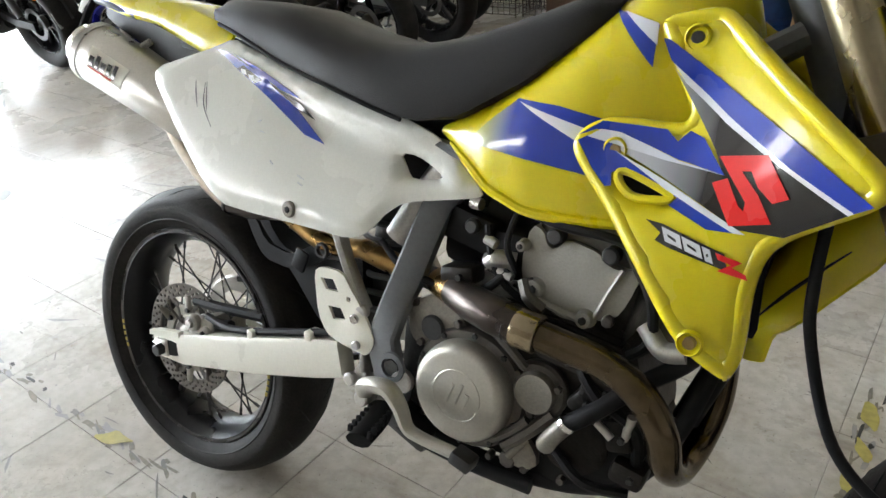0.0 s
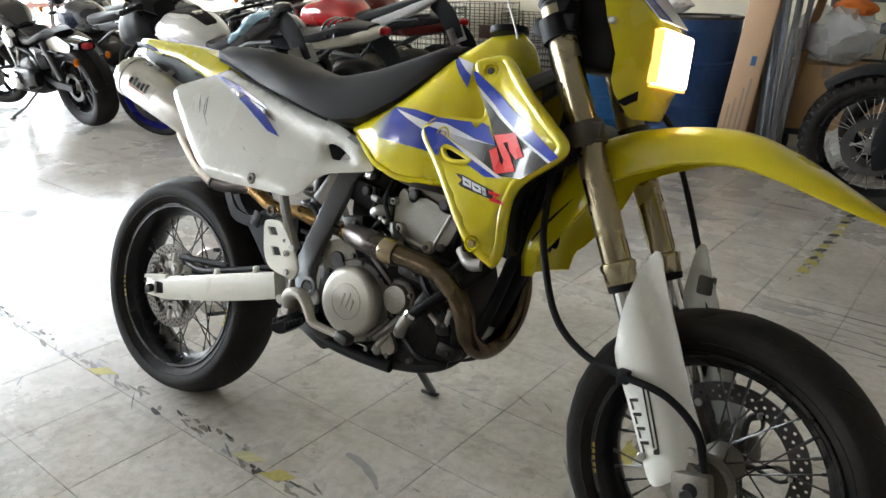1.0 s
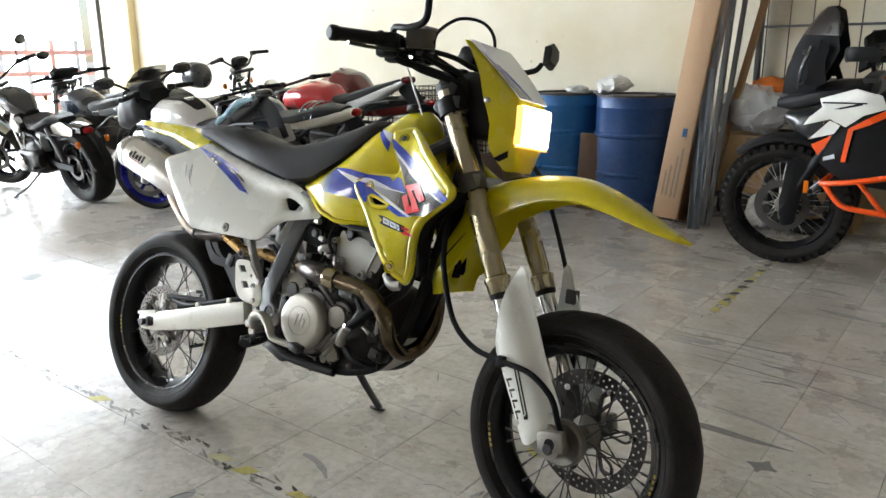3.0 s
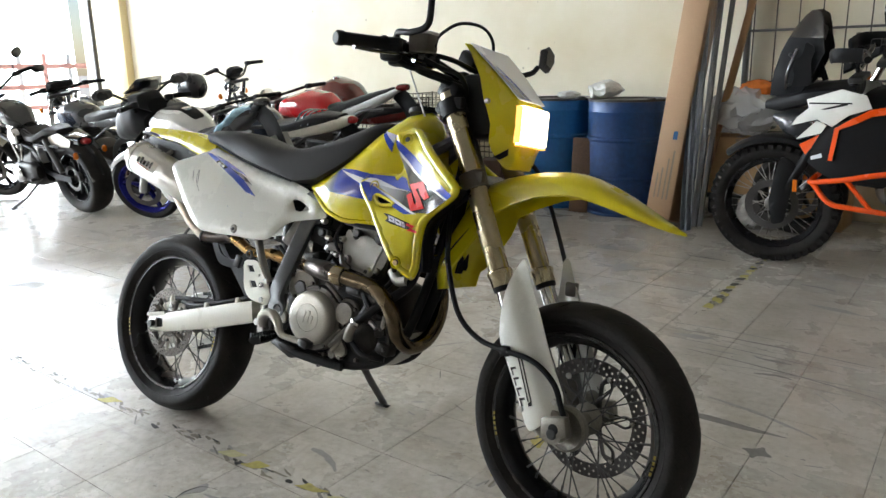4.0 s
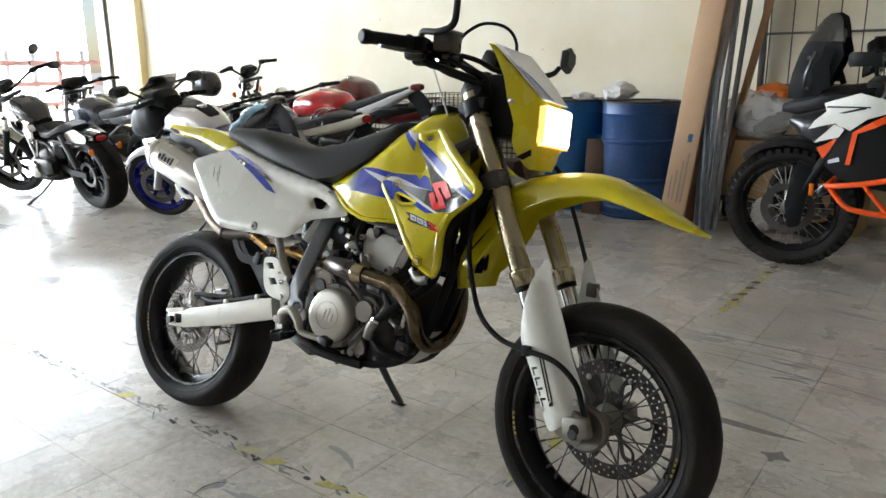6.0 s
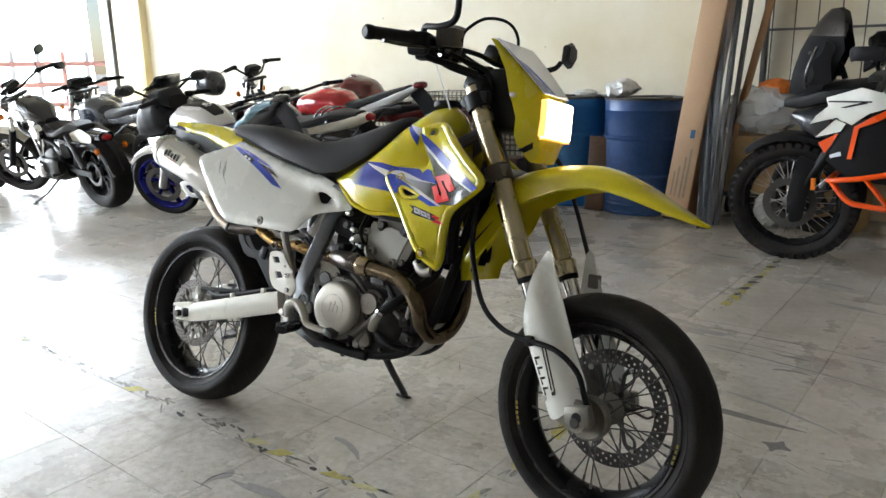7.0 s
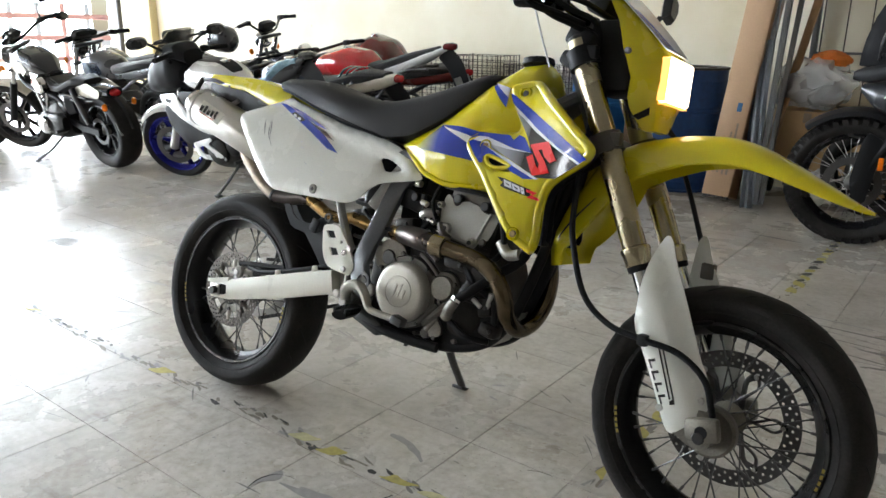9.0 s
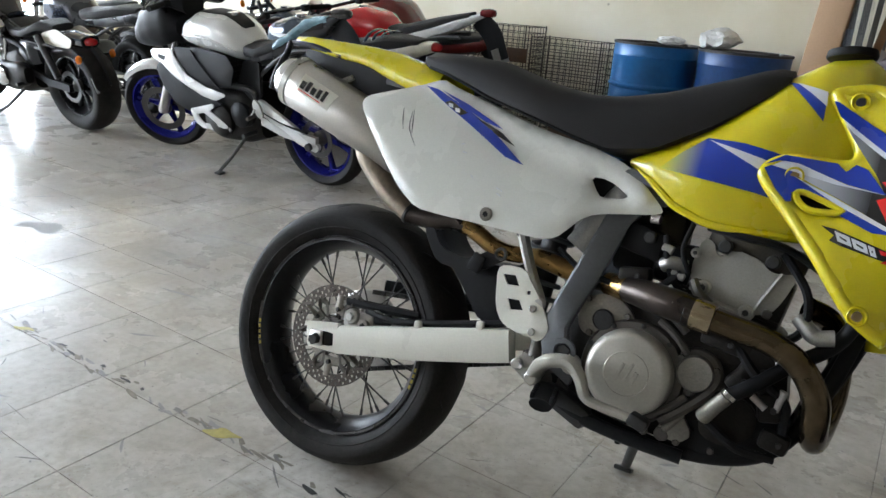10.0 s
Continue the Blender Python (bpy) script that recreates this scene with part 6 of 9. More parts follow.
for s in (-1, 1):
    # added glowing strips for the orange fringe of the lit lens
    part("headlight_edge_glow", FM(box(B(), (1.284, s * 0.0635, 1.049), (0.020, 0.004, 0.096), 0.0015)), LAMP_EDGE, mask)
    part("headlight_edge_glow", FM(box(B(), (1.286, s * 0.031, 0.9960), (0.020, 0.061, 0.004), 0.0015)), LAMP_EDGE, mask)
    part("mask_vent", FM(loft(B(), [[(x + dx, s * (y + dy), z) for x, y, z in ((1.232, 0.083, 0.962), (1.262, 0.062, 0.985), (1.262, 0.060, 0.968), (1.244, 0.072, 0.955))] for dx, dy in ((0, 0.004), (-0.01, -0.01))])), BLACK, mask)
    part("mask_chin", FM(box(B(), (1.252, s * 0.028, 0.958), (0.028, 0.05, 0.05), 0.008, turn(0, 22, s * 14))), YELLOW, mask)
part("mask_bolt", FM(disc(B(), (1.205, -0.092, 1.105), (1.205, -0.107, 1.105), 0.007, 12)), STEEL, mask)
bm = B()
box(bm, (1.145, 0, 1.10), (0.12, 0.15, 0.17), 0.02)
box(bm, (1.085, 0, 1.225), (0.06, 0.11, 0.05), 0.012, turn(0, 25, 0))
part("instrument_housing", FM(bm), BLACK, moto, "black instruments and wiring behind the mask")

# handlebar and controls
bar = part("handlebar", FM(tube(B(), [(0.972, -0.415, 1.214), (1.005, -0.26, 1.227), (1.035, -0.15, 1.212), (1.070, -0.06, 1.178), (1.075, 0, 1.175), (1.070, 0.06, 1.178), (1.035, 0.15, 1.212), (1.005, 0.26, 1.227), (0.972, 0.415, 1.214)], 0.0125, 12)), BLACK_GLOSS, moto, "black motocross handlebar")
for s in (-1, 1):
    g0, g1 = Vector((0.973, s * 0.412, 1.2145)), Vector((1.000, s * 0.285, 1.226))
    d = (g1 - g0).normalized()
    part("grip", FM(lathe(B(), [(0.018, 0.0), (0.0185, 0.004), (0.0165, 0.010), (0.0165, 0.118), (0.021, 0.124), (0.021, 0.131), (0.014, 0.134)], g0, d, 20)), BLACK, bar, "black rubber grip")
    part("bar_end", FM(lathe(B(), [(0.0, -0.016), (0.014, -0.016), (0.019, -0.010), (0.019, 0.0), (0.012, 0.001)], g0, d, 20)), BLACK, bar)
    part("switch_block", FM(box(B(), (1.008, s * 0.25, 1.222), (0.045, 0.05, 0.05), 0.01, turn(0, 0, -s * 15))), BLACK, bar)
    part("lever", FM(tube(B(), [(1.040, s * 0.22, 1.212), (1.070, s * 0.28, 1.198), (1.045, s * 0.35, 1.190), (1.030, s * 0.42, 1.188)], [0.011, 0.008, 0.007, 0.008], 8, flat=0.6)), BLACK_GLOSS, bar, "black control lever")
    part("bar_clamp", FM(box(B(), (1.070, s * 0.05, 1.158), (0.045, 0.03, 0.07), 0.008)), DARK_STEEL, bar)
    part("bar_mount", FM(box(B(), (1.085, s * 0.092, 1.132), (0.07, 0.062, 0.05), 0.012, turn(0, 24, 0))), BLACK, bar)
for pts, r in (([(1.02, -0.24, 1.205), (1.05, -0.20, 1.17), (1.09, -0.12, 1.15), (1.12, -0.06, 1.11)], 0.008), ([(1.0, -0.25, 1.20), (1.03, -0.19, 1.185), (1.07, -0.11, 1.165), (1.10, -0.02, 1.15)], 0.006), ([(1.03, -0.16, 1.225), (1.08, -0.10, 1.215), (1.12, -0.03, 1.19)], 0.007)):
    part("bar_cable", FM(tube(B(), pts, r, 8)), BLACK, bar)
part("throttle_sleeve", FM(tube(B(), [(1.004, -0.265, 1.226), (1.022, -0.20, 1.221), (1.045, -0.13, 1.204)], [0.021, 0.019, 0.017], 12, n=4)), BLACK, bar)
for q in (0.12, 0.35, 0.6, 0.85):
    part("perch_clamp", FM(disc(B(), (1.004 + 0.041 * q - 0.006, -0.265 + 0.135 * q - 0.010, 1.226 - 0.018 * q), (1.004 + 0.041 * q + 0.006, -0.265 + 0.135 * q + 0.010, 1.226 - 0.020 * q), 0.0245, 16, 0.003)), BLACK_GLOSS, bar)
part("cable_elbow", FM(tube(B(), [(1.010, -0.262, 1.200), (1.030, -0.24, 1.180), (1.060, -0.19, 1.172), (1.095, -0.12, 1.160)], 0.0085, 8)), BLACK, bar)
part("bar_pad_bolt", FM(disc(B(), (1.030, -0.165, 1.188), (1.030, -0.165, 1.240), 0.012, 10)), DARK_STEEL, bar)
part("throttle_housing", FM(box(B(), (1.012, -0.272, 1.214), (0.06, 0.03, 0.062), 0.012, turn(0, 0, 15))), BLACK, bar)
part("kill_switch", FM(box(B(), (1.000, -0.232, 1.198), (0.05, 0.035, 0.04), 0.01, turn(0, 0, 15))), BLACK, bar)
part("brake_reservoir", FM(box(B(), (1.060, -0.205, 1.240), (0.055, 0.075, 0.046), 0.006, turn(8, 0, 20))), ALLOY_DULL, bar, "grey brake fluid reservoir")
part("reservoir_lid", FM(box(B(), (1.060, -0.205, 1.266), (0.058, 0.078, 0.008), 0.003, turn(8, 0, 20))), ALLOY, bar)
part("mirror_stalk", FM(tube(B(), [(1.010, -0.255, 1.235), (1.030, -0.27, 1.256), (1.085, -0.28, 1.250), (1.135, -0.28, 1.262), (1.148, -0.285, 1.31), (1.150, -0.295, 1.42), (1.135, -0.34, 1.47)], 0.0085, 8)), BLACK, bar, "black mirror stalk")
part("mirror", FM(box(B(), (1.125, -0.36, 1.51), (0.02, 0.12, 0.075), 0.018)), BLACK, bar, "black rear-view mirror")
part("mirror_stalk", FM(tube(B(), [(1.010, 0.255, 1.235), (1.03, 0.29, 1.245), (1.045, 0.34, 1.262), (1.050, 0.365, 1.285)], 0.0085, 8)), BLACK, bar)
part("mirror", FM(loft(B(), [[(x, 0.385 + 0.75 * dy * k, z + 0.85 * dz * k) for dy, dz in ((-0.035, -0.03), (0.02, -0.045), (0.05, -0.01), (0.045, 0.03), (0.005, 0.05), (-0.03, 0.035))] for x, z, k, f_ in ((1.050, 1.310, 0.7, 0), (1.057, 1.310, 1.0, 0), (1.071, 1.312, 1.0, 0), (1.081, 1.313, 0.75, 0))])), BLACK_GLOSS, bar, "black folded rear-view mirror")
part("brake_hose", FM(tube(B(), [(1.080, -0.18, 1.235), (1.060, -0.14, 1.275), (1.092, -0.10, 1.312), (1.125, -0.04, 1.312), (1.128, 0.01, 1.275), (1.105, 0.03, 1.20), (1.10, 0.03, 1.10)], 0.0044, 8)), BLACK, moto, "black brake hose looping over the mask")
part("throttle_cable", FM(tube(B(), [(1.03, -0.2, 1.215), (1.07, -0.15, 1.19), (1.12, -0.10, 1.16), (1.11, -0.05, 1.05)], 0.007, 8)), BLACK, moto)
part("clutch_cable", FM(tube(B(), [(1.0, -0.20, 1.205), (1.01, -0.17, 1.14), (1.03, -0.14, 1.06)], 0.0022, 6)), STEEL, moto)
part("speedometer_cable", FM(tube(B(), [(1.140, -0.10, 0.95), (1.147, -0.13, 0.849), (1.148, -0.14, 0.743), (1.159, -0.145, 0.667), (1.206, -0.148, 0.551), (1.278, -0.150, 0.496), (1.361, -0.153, 0.482), (1.446, -0.150, 0.471), (1.505, -0.143, 0.429), (1.524, -0.13, 0.372), (1.524, -0.10, 0.330)], 0.0072, 10)), BLACK, moto, "black speedometer cable hanging to the front hub")
part("cable_clip", FM(box(B(), (1.365, -0.150, 0.480), (0.022, 0.02, 0.026), 0.004)), BLACK, moto)
part("front_brake_line", FM(tube(B(), [(1.20, 0.07, 1.0), (1.27, 0.10, 0.92), (1.291, 0.12, 0.85), (1.328, 0.12, 0.766), (1.379, 0.12, 0.637), (1.41, 0.12, 0.54), (1.42, 0.10, 0.42)], 0.0062, 8)), BLACK, moto, "black front brake line")
part("line_clamp", FM(box(B(), (1.388, 0.115, 0.626), (0.034, 0.022, 0.04), 0.006)), ALLOY_DULL, moto)


# ---- parked motorcycles ----
def cast_wheel(parent, name, c, R, width, rim_r, rim_mat, spokes=5, disc_r=0.14, side=1, wire=False, knobs=False):
    w = part(name, lathe(B(), rim_profile(rim_r, width * 0.75), c, seg=48, ring=True), rim_mat, parent)
    part("tyre", lathe(B(), tyre_profile(R, width, rim_r, width * 0.75), c, seg=64, ring=True), RUBBER, w)
    if knobs:
        bm = B()
        for i in range(44):
            for h, off in ((-0.38, 0), (-0.13, 0.5), (0.13, 0), (0.38, 0.5)):
                a = 2 * math.pi * (i + off) / 44
                rr = R - 0.004 - (0.012 if abs(h) > 0.3 else 0)
                q = Matrix.Translation(c) @ Matrix.Rotation(-a, 4, "Y")
                p = q @ Vector((rr, h * width, 0))
                b = bmesh.ops.create_cube(bm, size=1, matrix=Matrix.Translation(p) @ Matrix.Rotation(-a, 4, "Y") @ Matrix.Diagonal((0.030, width * 0.2, 0.028, 1)))
        part("tread_pattern", bm, RUBBER, w)["kind"] = "stuff"
    if wire:
        for k in range(36):
            a = 2 * math.pi * k / 36
            s = 1 if k % 2 else -1
            ln = 0.5 if (k // 2) % 2 else -0.5
            p0 = Vector(c) + Vector((0.045 * math.cos(a + ln), s * 0.04, 0.045 * math.sin(a + ln)))
            p1 = Vector(c) + Vector(((rim_r - 0.024) * math.cos(a), s * 0.01, (rim_r - 0.024) * math.sin(a)))
            part("spoke", tube(B(), [p0, p1], 0.0022, 5, n=1), STEEL, w)
    else:
        for k in range(spokes):
            a = 2 * math.pi * k / spokes + 0.3
            d = Vector((math.cos(a), 0, math.sin(a)))
            t = Vector((-math.sin(a), 0, math.cos(a)))
            secs = []
            for r, hw, th in ((0.03, 0.020, 0.022), (rim_r * 0.55, 0.012, 0.016), (rim_r - 0.022, 0.017, 0.020)):
                o = Vector(c) + d * r
                secs.append([o + t * (hw * sx) + Vector((0, th * sy, 0)) for sx, sy in ((-1, -0.6), (-0.5, -1), (0.5, -1), (1, -0.6), (1, 0.6), (0.5, 1), (-0.5, 1), (-1, 0.6))])
            part("spoke", loft(B(), secs), rim_mat, w)
    part("hub", lathe(B(), [(0.012, -0.07), (0.04, -0.055), (0.045, -0.03), (0.036, 0), (0.045, 0.03), (0.04, 0.055), (0.012, 0.07)], c, seg=20), ALLOY_DULL, w)
    for s in ((1,) if side == 1 else (-1, 1)):
        y = s * (width * 0.38 + 0.016)
        part("brake_disc", lathe(B(), [(disc_r, -0.002), (disc_r, 0.002), (disc_r * 0.72, 0.002), (disc_r * 0.72, -0.002)], (c[0], y, c[2]), seg=40, ring=True), FRONT_DISC, w)
    return w


def body_of(stations, n=20, power=2.6):
    """Closed rounded body from stations of (x, top, bottom, half width)."""
    xs = [s[0] for s in stations]
    secs = []
    for x in np.linspace(xs[0], xs[-1], 18):
        t, b, w = (float(np.interp(x, xs, [s[k] for s in stations])) for k in (1, 2, 3))
        zc, h = (t + b) / 2, (t - b) / 2
        ring = []
        for k in range(n):
            a = 2 * math.pi * k / n
            ca, sa = math.cos(a), math.sin(a)
            ring.append((float(x), w * math.copysign(abs(ca) ** (2 / power), ca), zc + h * math.copysign(abs(sa) ** (2 / power), sa)))
        secs.append(ring)
    return loft(B(), secs)


def parked(name, label, x, y, p, group="parked motorcycles", yaw=180.0, lean=-9.0):
    """A motorcycle built heading +x with its rear contact at the origin, then turned and leaned on its stand."""
    m = Matrix.Translation((x, y, 0.0)) @ pose(0, 0, 0, 0, 0, yaw) @ pose(0, 0, 0, lean) @ Matrix.Translation((0, 0, 0.006))
    t = thing(name, label, "motorcycle", group, m)
    wb, Rf, Rr = p["wb"], p["Rf"], p["Rr"]
    FC, RC = (wb, 0, Rf), (0, 0, Rr)
    trim, rimm = p.get("trim", BLACK), p.get("rim", RIM_BLACK)
    cast_wheel(t, "front_wheel", FC, Rf, p.get("wf", 0.11), p.get("rimf", 0.22), rimm, p.get("spokes", 5), 0.15, p.get("discs", 1), p.get("wire", False), p.get("knobs", False))
    cast_wheel(t, "rear_wheel", RC, Rr, p.get("wr", 0.15), p.get("rimr", 0.22), rimm, p.get("spokes", 5), 0.11, 1, p.get("wire", False), p.get("knobs", False))
    rake = p.get("rake", 0.45)
    hz = p.get("head", 0.98)
    fx = lambda z: wb - 0.04 - (z - Rf) * rake
    for s in (-1, 1):
        part("fork_leg", tube(B(), [(fx(Rf) + 0.02, s * 0.095, Rf), (fx(Rf + 0.34), s * 0.095, Rf + 0.34)], 0.030, 12, n=1), p.get("fork", DARK_STEEL), t)
        part("fork_stanchion", tube(B(), [(fx(Rf + 0.3), s * 0.095, Rf + 0.3), (fx(hz), s * 0.095, hz)], 0.021, 12, n=1), p.get("stanchion", CHROME), t)
        bm = B()
        secs = [[(xx - dz * 0.004, s * (0.115 if xx < 0.3 else 0.10) + dy * 0.014, zz + dz * 0.026) for dy, dz in ((-1, -1), (1, -1), (1, 1), (-1, 1))] for xx, zz in ((-0.04, Rr), (0.2, Rr + 0.02), (0.45, Rr + 0.08))]
        part("swingarm", loft(bm, secs), p.get("arm", DARK_STEEL), t)
        part("frame_tube", tube(B(), [(fx(hz - 0.1), s * 0.04, hz - 0.12), (wb * 0.62, s * 0.12, hz - 0.30), (0.42, s * 0.13, Rr + 0.24), (0.42, s * 0.10, Rr + 0.05)], 0.018, 8), p.get("frame", DARK_STEEL), t)
        part("seat_rail", tube(B(), [(0.45, s * 0.10, Rr + 0.26), (0.15, s * 0.09, p["tail_z"] - 0.10), (-0.12, s * 0.07, p["tail_z"] - 0.06)], 0.013, 8), DARK_STEEL, t)
    for z in (hz, hz - 0.17):
        part("fork_yoke", box(B(), (fx(z), 0, z), (0.07, 0.25, 0.03), 0.008), DARK_STEEL, t)
    # engine
    ez = Rr + 0.06
    em = p.get("engine", ALLOY_DULL)
    eng = part("engine", body_of([(0.38, ez + 0.10, ez - 0.12, 0.12), (0.5, ez + 0.18, ez - 0.16, 0.16), (0.72, ez + 0.16, ez - 0.17, 0.16), (0.86, ez + 0.02, ez - 0.14, 0.12)], 16, 4), em, t)
    for s in (-1, 1):
        part("side_cover", lathe(B(), [(0.10, 0.0), (0.10, 0.03), (0.085, 0.042), (0.0, 0.045)], (0.66, s * 0.15, ez - 0.02), (0, s, 0), 28), p.get("cover", ALLOY_DULL), eng)
        part("sprocket_cover", lathe(B(), [(0.06, 0.0), (0.06, 0.02), (0.05, 0.03), (0.0, 0.03)], (0.47, s * 0.13, ez + 0.02), (0, s, 0), 20), em, eng)
    lean_c = 0.35
    for k in range(8):
        z = ez + 0.17 + 0.026 * k
        part("cooling_fin", box(B(), (0.70 + lean_c * 0.026 * k, 0, z), (0.19, 0.24, 0.008), 0.002, turn(0, 18, 0)), em, eng)
    part("cylinder", box(B(), (0.735, 0, ez + 0.26), (0.15, 0.20, 0.22), 0.01, turn(0, 18, 0)), em, eng)
    if p.get("vtwin"):
        for k in range(8):
            part("cooling_fin", box(B(), (0.58 - 0.012 * k, 0, ez + 0.15 + 0.026 * k), (0.15, 0.2, 0.008), 0.002, turn(0, -22, 0)), em, eng)
        part("air_cleaner", lathe(B(), [(0.07, 0), (0.07, 0.04), (0.055, 0.055), (0, 0.06)], (0.65, 0.13, ez + 0.3), (0, 1, 0), 24), CHROME, eng)
        part("primary_cover", body_of([(0.36, ez + 0.05, ez - 0.06, 0.03), (0.42, ez + 0.08, ez - 0.09, 0.045), (0.70, ez + 0.07, ez - 0.10, 0.045), (0.80, ez + 0.03, ez - 0.06, 0.03)], 14, 3), p.get("cover", CHROME), eng).location = (0, 0.17, 0)
    ex = p.get("pipe", STEEL)
    part("exhaust_pipe", tube(B(), [(0.82, -0.06, ez + 0.22), (0.96, -0.08, ez + 0.10), (0.90, -0.11, ez - 0.14), (0.5, -0.15, ez - 0.16), (0.2, -0.17, ez - 0.08)], 0.024, 10), ex, t)
    e0, e1 = p.get("can", ((0.25, -0.18, ez - 0.08), (-0.2, -0.20, ez + 0.08)))
    d = (Vector(e1) - Vector(e0))
    part("silencer", lathe(B(), [(0.02, -0.02), (0.05, 0.02), (0.055, 0.05), (0.055, d.length - 0.02), (0.04, d.length), (0.03, d.length - 0.03)], e0, d.normalized(), 24), p.get("can_mat", STEEL), t)
    # tank, seat, tail
    tk = part("fuel_tank", body_of(p["tank"]), p["paint"], t)
    part("tank_cap", disc(B(), (p["tank"][2][0], 0, p["tank"][2][1] - 0.012), (p["tank"][2][0], 0, p["tank"][2][1] + 0.008), 0.035, 20), p.get("cap", CHROME), tk)
    if "flash" in p:
        for s in (-1, 1):
            x0, x1, z0, z1 = p["flash_box"]
            wv = lambda u, v, s=s: s * (float(np.interp(u, [q[0] for q in p["tank"]], [q[3] for q in p["tank"]])) * (1 - 0.10 * abs((v - (z0 + z1) / 2) / (z1 - z0)) ** 2) + 0.003)
            part("tank_panel", sheet(B(), [(x0, z0 + 0.3 * (z1 - z0)), (x0 + 0.06, z1), (x1 - 0.04, z1), (x1, z0 + 0.5 * (z1 - z0)), (x1 - 0.1, z0), (x0 + 0.08, z0)], lambda u, v, o: Vector((u, wv(u, v) + o * s, v)), 0.003, step=0.03, soft=2), p["flash"], tk)
    part("seat", body_of(p["seat"], 18, 3.2), p.get("seat_mat", SEAT_BLACK), t, "black vinyl seat")
    lens = p.get("lens", RED_LENS)
    tl = part("tail", body_of(p["tail"], 16, 3.0), p.get("tail_paint", p["paint"]), t)
    tx, tz = p["tail"][0][0], (p["tail"][0][1] + p["tail"][0][2]) / 2
    part("tail_light", body_of([(tx - 0.045, tz + 0.012, tz - 0.016, 0.012), (tx - 0.035, tz + 0.022, tz - 0.024, 0.032), (tx, tz + 0.028, tz - 0.028, 0.044), (tx + 0.05, tz + 0.024, tz - 0.028, 0.046)], 16, 2.3), lens, tl, "tail light")
    part("rear_mudguard", tube(B(), [(tx + 0.08, 0, tz - 0.04), (tx - 0.02, 0, tz - 0.14), (tx - 0.08, 0, tz - 0.30)], [0.07, 0.075, 0.07], 10, flat=0.14, up=(0, 1, 0)), BLACK, t)
    part("plate_holder", box(B(), (tx - 0.085, 0, tz - 0.27), (0.008, 0.19, 0.11), 0.003, turn(0, 20, 0)), p.get("plate", PLATE_WHITE), t, "grey licence plate with unreadable marks")
    for s in (-1, 1):
        part("foot_peg", tube(B(), [(0.40, s * 0.15, Rr + 0.0), (0.40, s * 0.25, Rr + 0.0)], 0.014, 8, n=1), DARK_STEEL, t)
        part("shock", tube(B(), [(0.06, s * 0.13, Rr + 0.06), (0.22, s * 0.12, Rr + 0.34)], 0.026, 12, n=1), p.get("shock", DARK_STEEL), t) if p.get("twin_shock") else None
        if not p.get("signals", True):
            continue
        part("indicator", body_of([(tx - 0.05, tz - 0.075, tz - 0.115, 0.008), (tx - 0.03, tz - 0.065, tz - 0.125, 0.024), (tx - 0.005, tz - 0.08, tz - 0.11, 0.012)], 12, 2.4), AMBER, t, "amber indicator").location = (0, s * 0.13, 0)
        part("indicator_stem", tube(B(), [(tx, s * 0.05, tz - 0.09), (tx - 0.02, s * 0.13, tz - 0.095)], 0.007, 6, n=1), BLACK, t)
        part("front_indicator", body_of([(fx(hz - 0.1) + 0.04, hz - 0.10, hz - 0.15, 0.008), (fx(hz - 0.1) + 0.06, hz - 0.095, hz - 0.155, 0.024), (fx(hz - 0.1) + 0.085, hz - 0.11, hz - 0.14, 0.012)], 12, 2.4), AMBER, t).location = (0, s * 0.17, 0)
    # front end
    bz, bx, bw = p["bar"]
    top = Vector((fx(hz), 0, hz))
    hb = part("handlebar", tube(B(), [(bx, -bw, bz), (bx + 0.05, -bw * 0.62, bz + 0.01), (top.x, -0.08, hz + 0.05), (top.x, 0.08, hz + 0.05), (bx + 0.05, bw * 0.62, bz + 0.01), (bx, bw, bz)], 0.0125, 8), p.get("bar_mat", BLACK_GLOSS), t)
    for s in (-1, 1):
        part("grip", tube(B(), [(bx - 0.004, s * (bw + 0.01), bz), (bx + 0.035, s * (bw - 0.12), bz + 0.008)], 0.018, 10, n=1), BLACK, hb)
        part("lever", tube(B(), [(bx + 0.06, s * (bw - 0.14), bz), (bx + 0.07, s * bw, bz - 0.012)], 0.007, 6, n=1), DARK_STEEL, hb)
        part("control_block", box(B(), (bx + 0.05, s * (bw - 0.15), bz + 0.008), (0.05, 0.05, 0.045), 0.01), BLACK, hb)
        if s not in p.get("mirrors", ()):
            continue
        mz = p.get("mirror_up", 0.16)
        part("mirror_stem", tube(B(), [(bx + 0.05, s * (bw - 0.15), bz + 0.02), (bx + 0.07, s * (bw - 0.10), bz + mz * 0.6), (bx + 0.06, s * (bw - 0.04), bz + mz)], 0.006, 6), p.get("mirror_stem", BLACK), hb)
        part("mirror", body_of([(bx + 0.03, bz + mz + 0.03, bz + mz - 0.03, 0.045), (bx + 0.04, bz + mz + 0.045, bz + mz - 0.045, 0.075), (bx + 0.07, bz + mz + 0.03, bz + mz - 0.03, 0.05)], 16, 2.3), p.get("mirror_mat", BLACK_GLOSS), hb).location = (0, s * (bw - 0.02), 0)
    if p.get("dash", True):
        part("instrument_panel", body_of([(top.x - 0.03, hz + 0.13, hz + 0.08, 0.08), (top.x + 0.03, hz + 0.15, hz + 0.04, 0.10), (top.x + 0.07, hz + 0.10, hz + 0.02, 0.07)], 14, 3), BLACK, t)
    lx, lz, lr = p.get("lamp", (top.x + 0.12, hz - 0.04, 0.085))
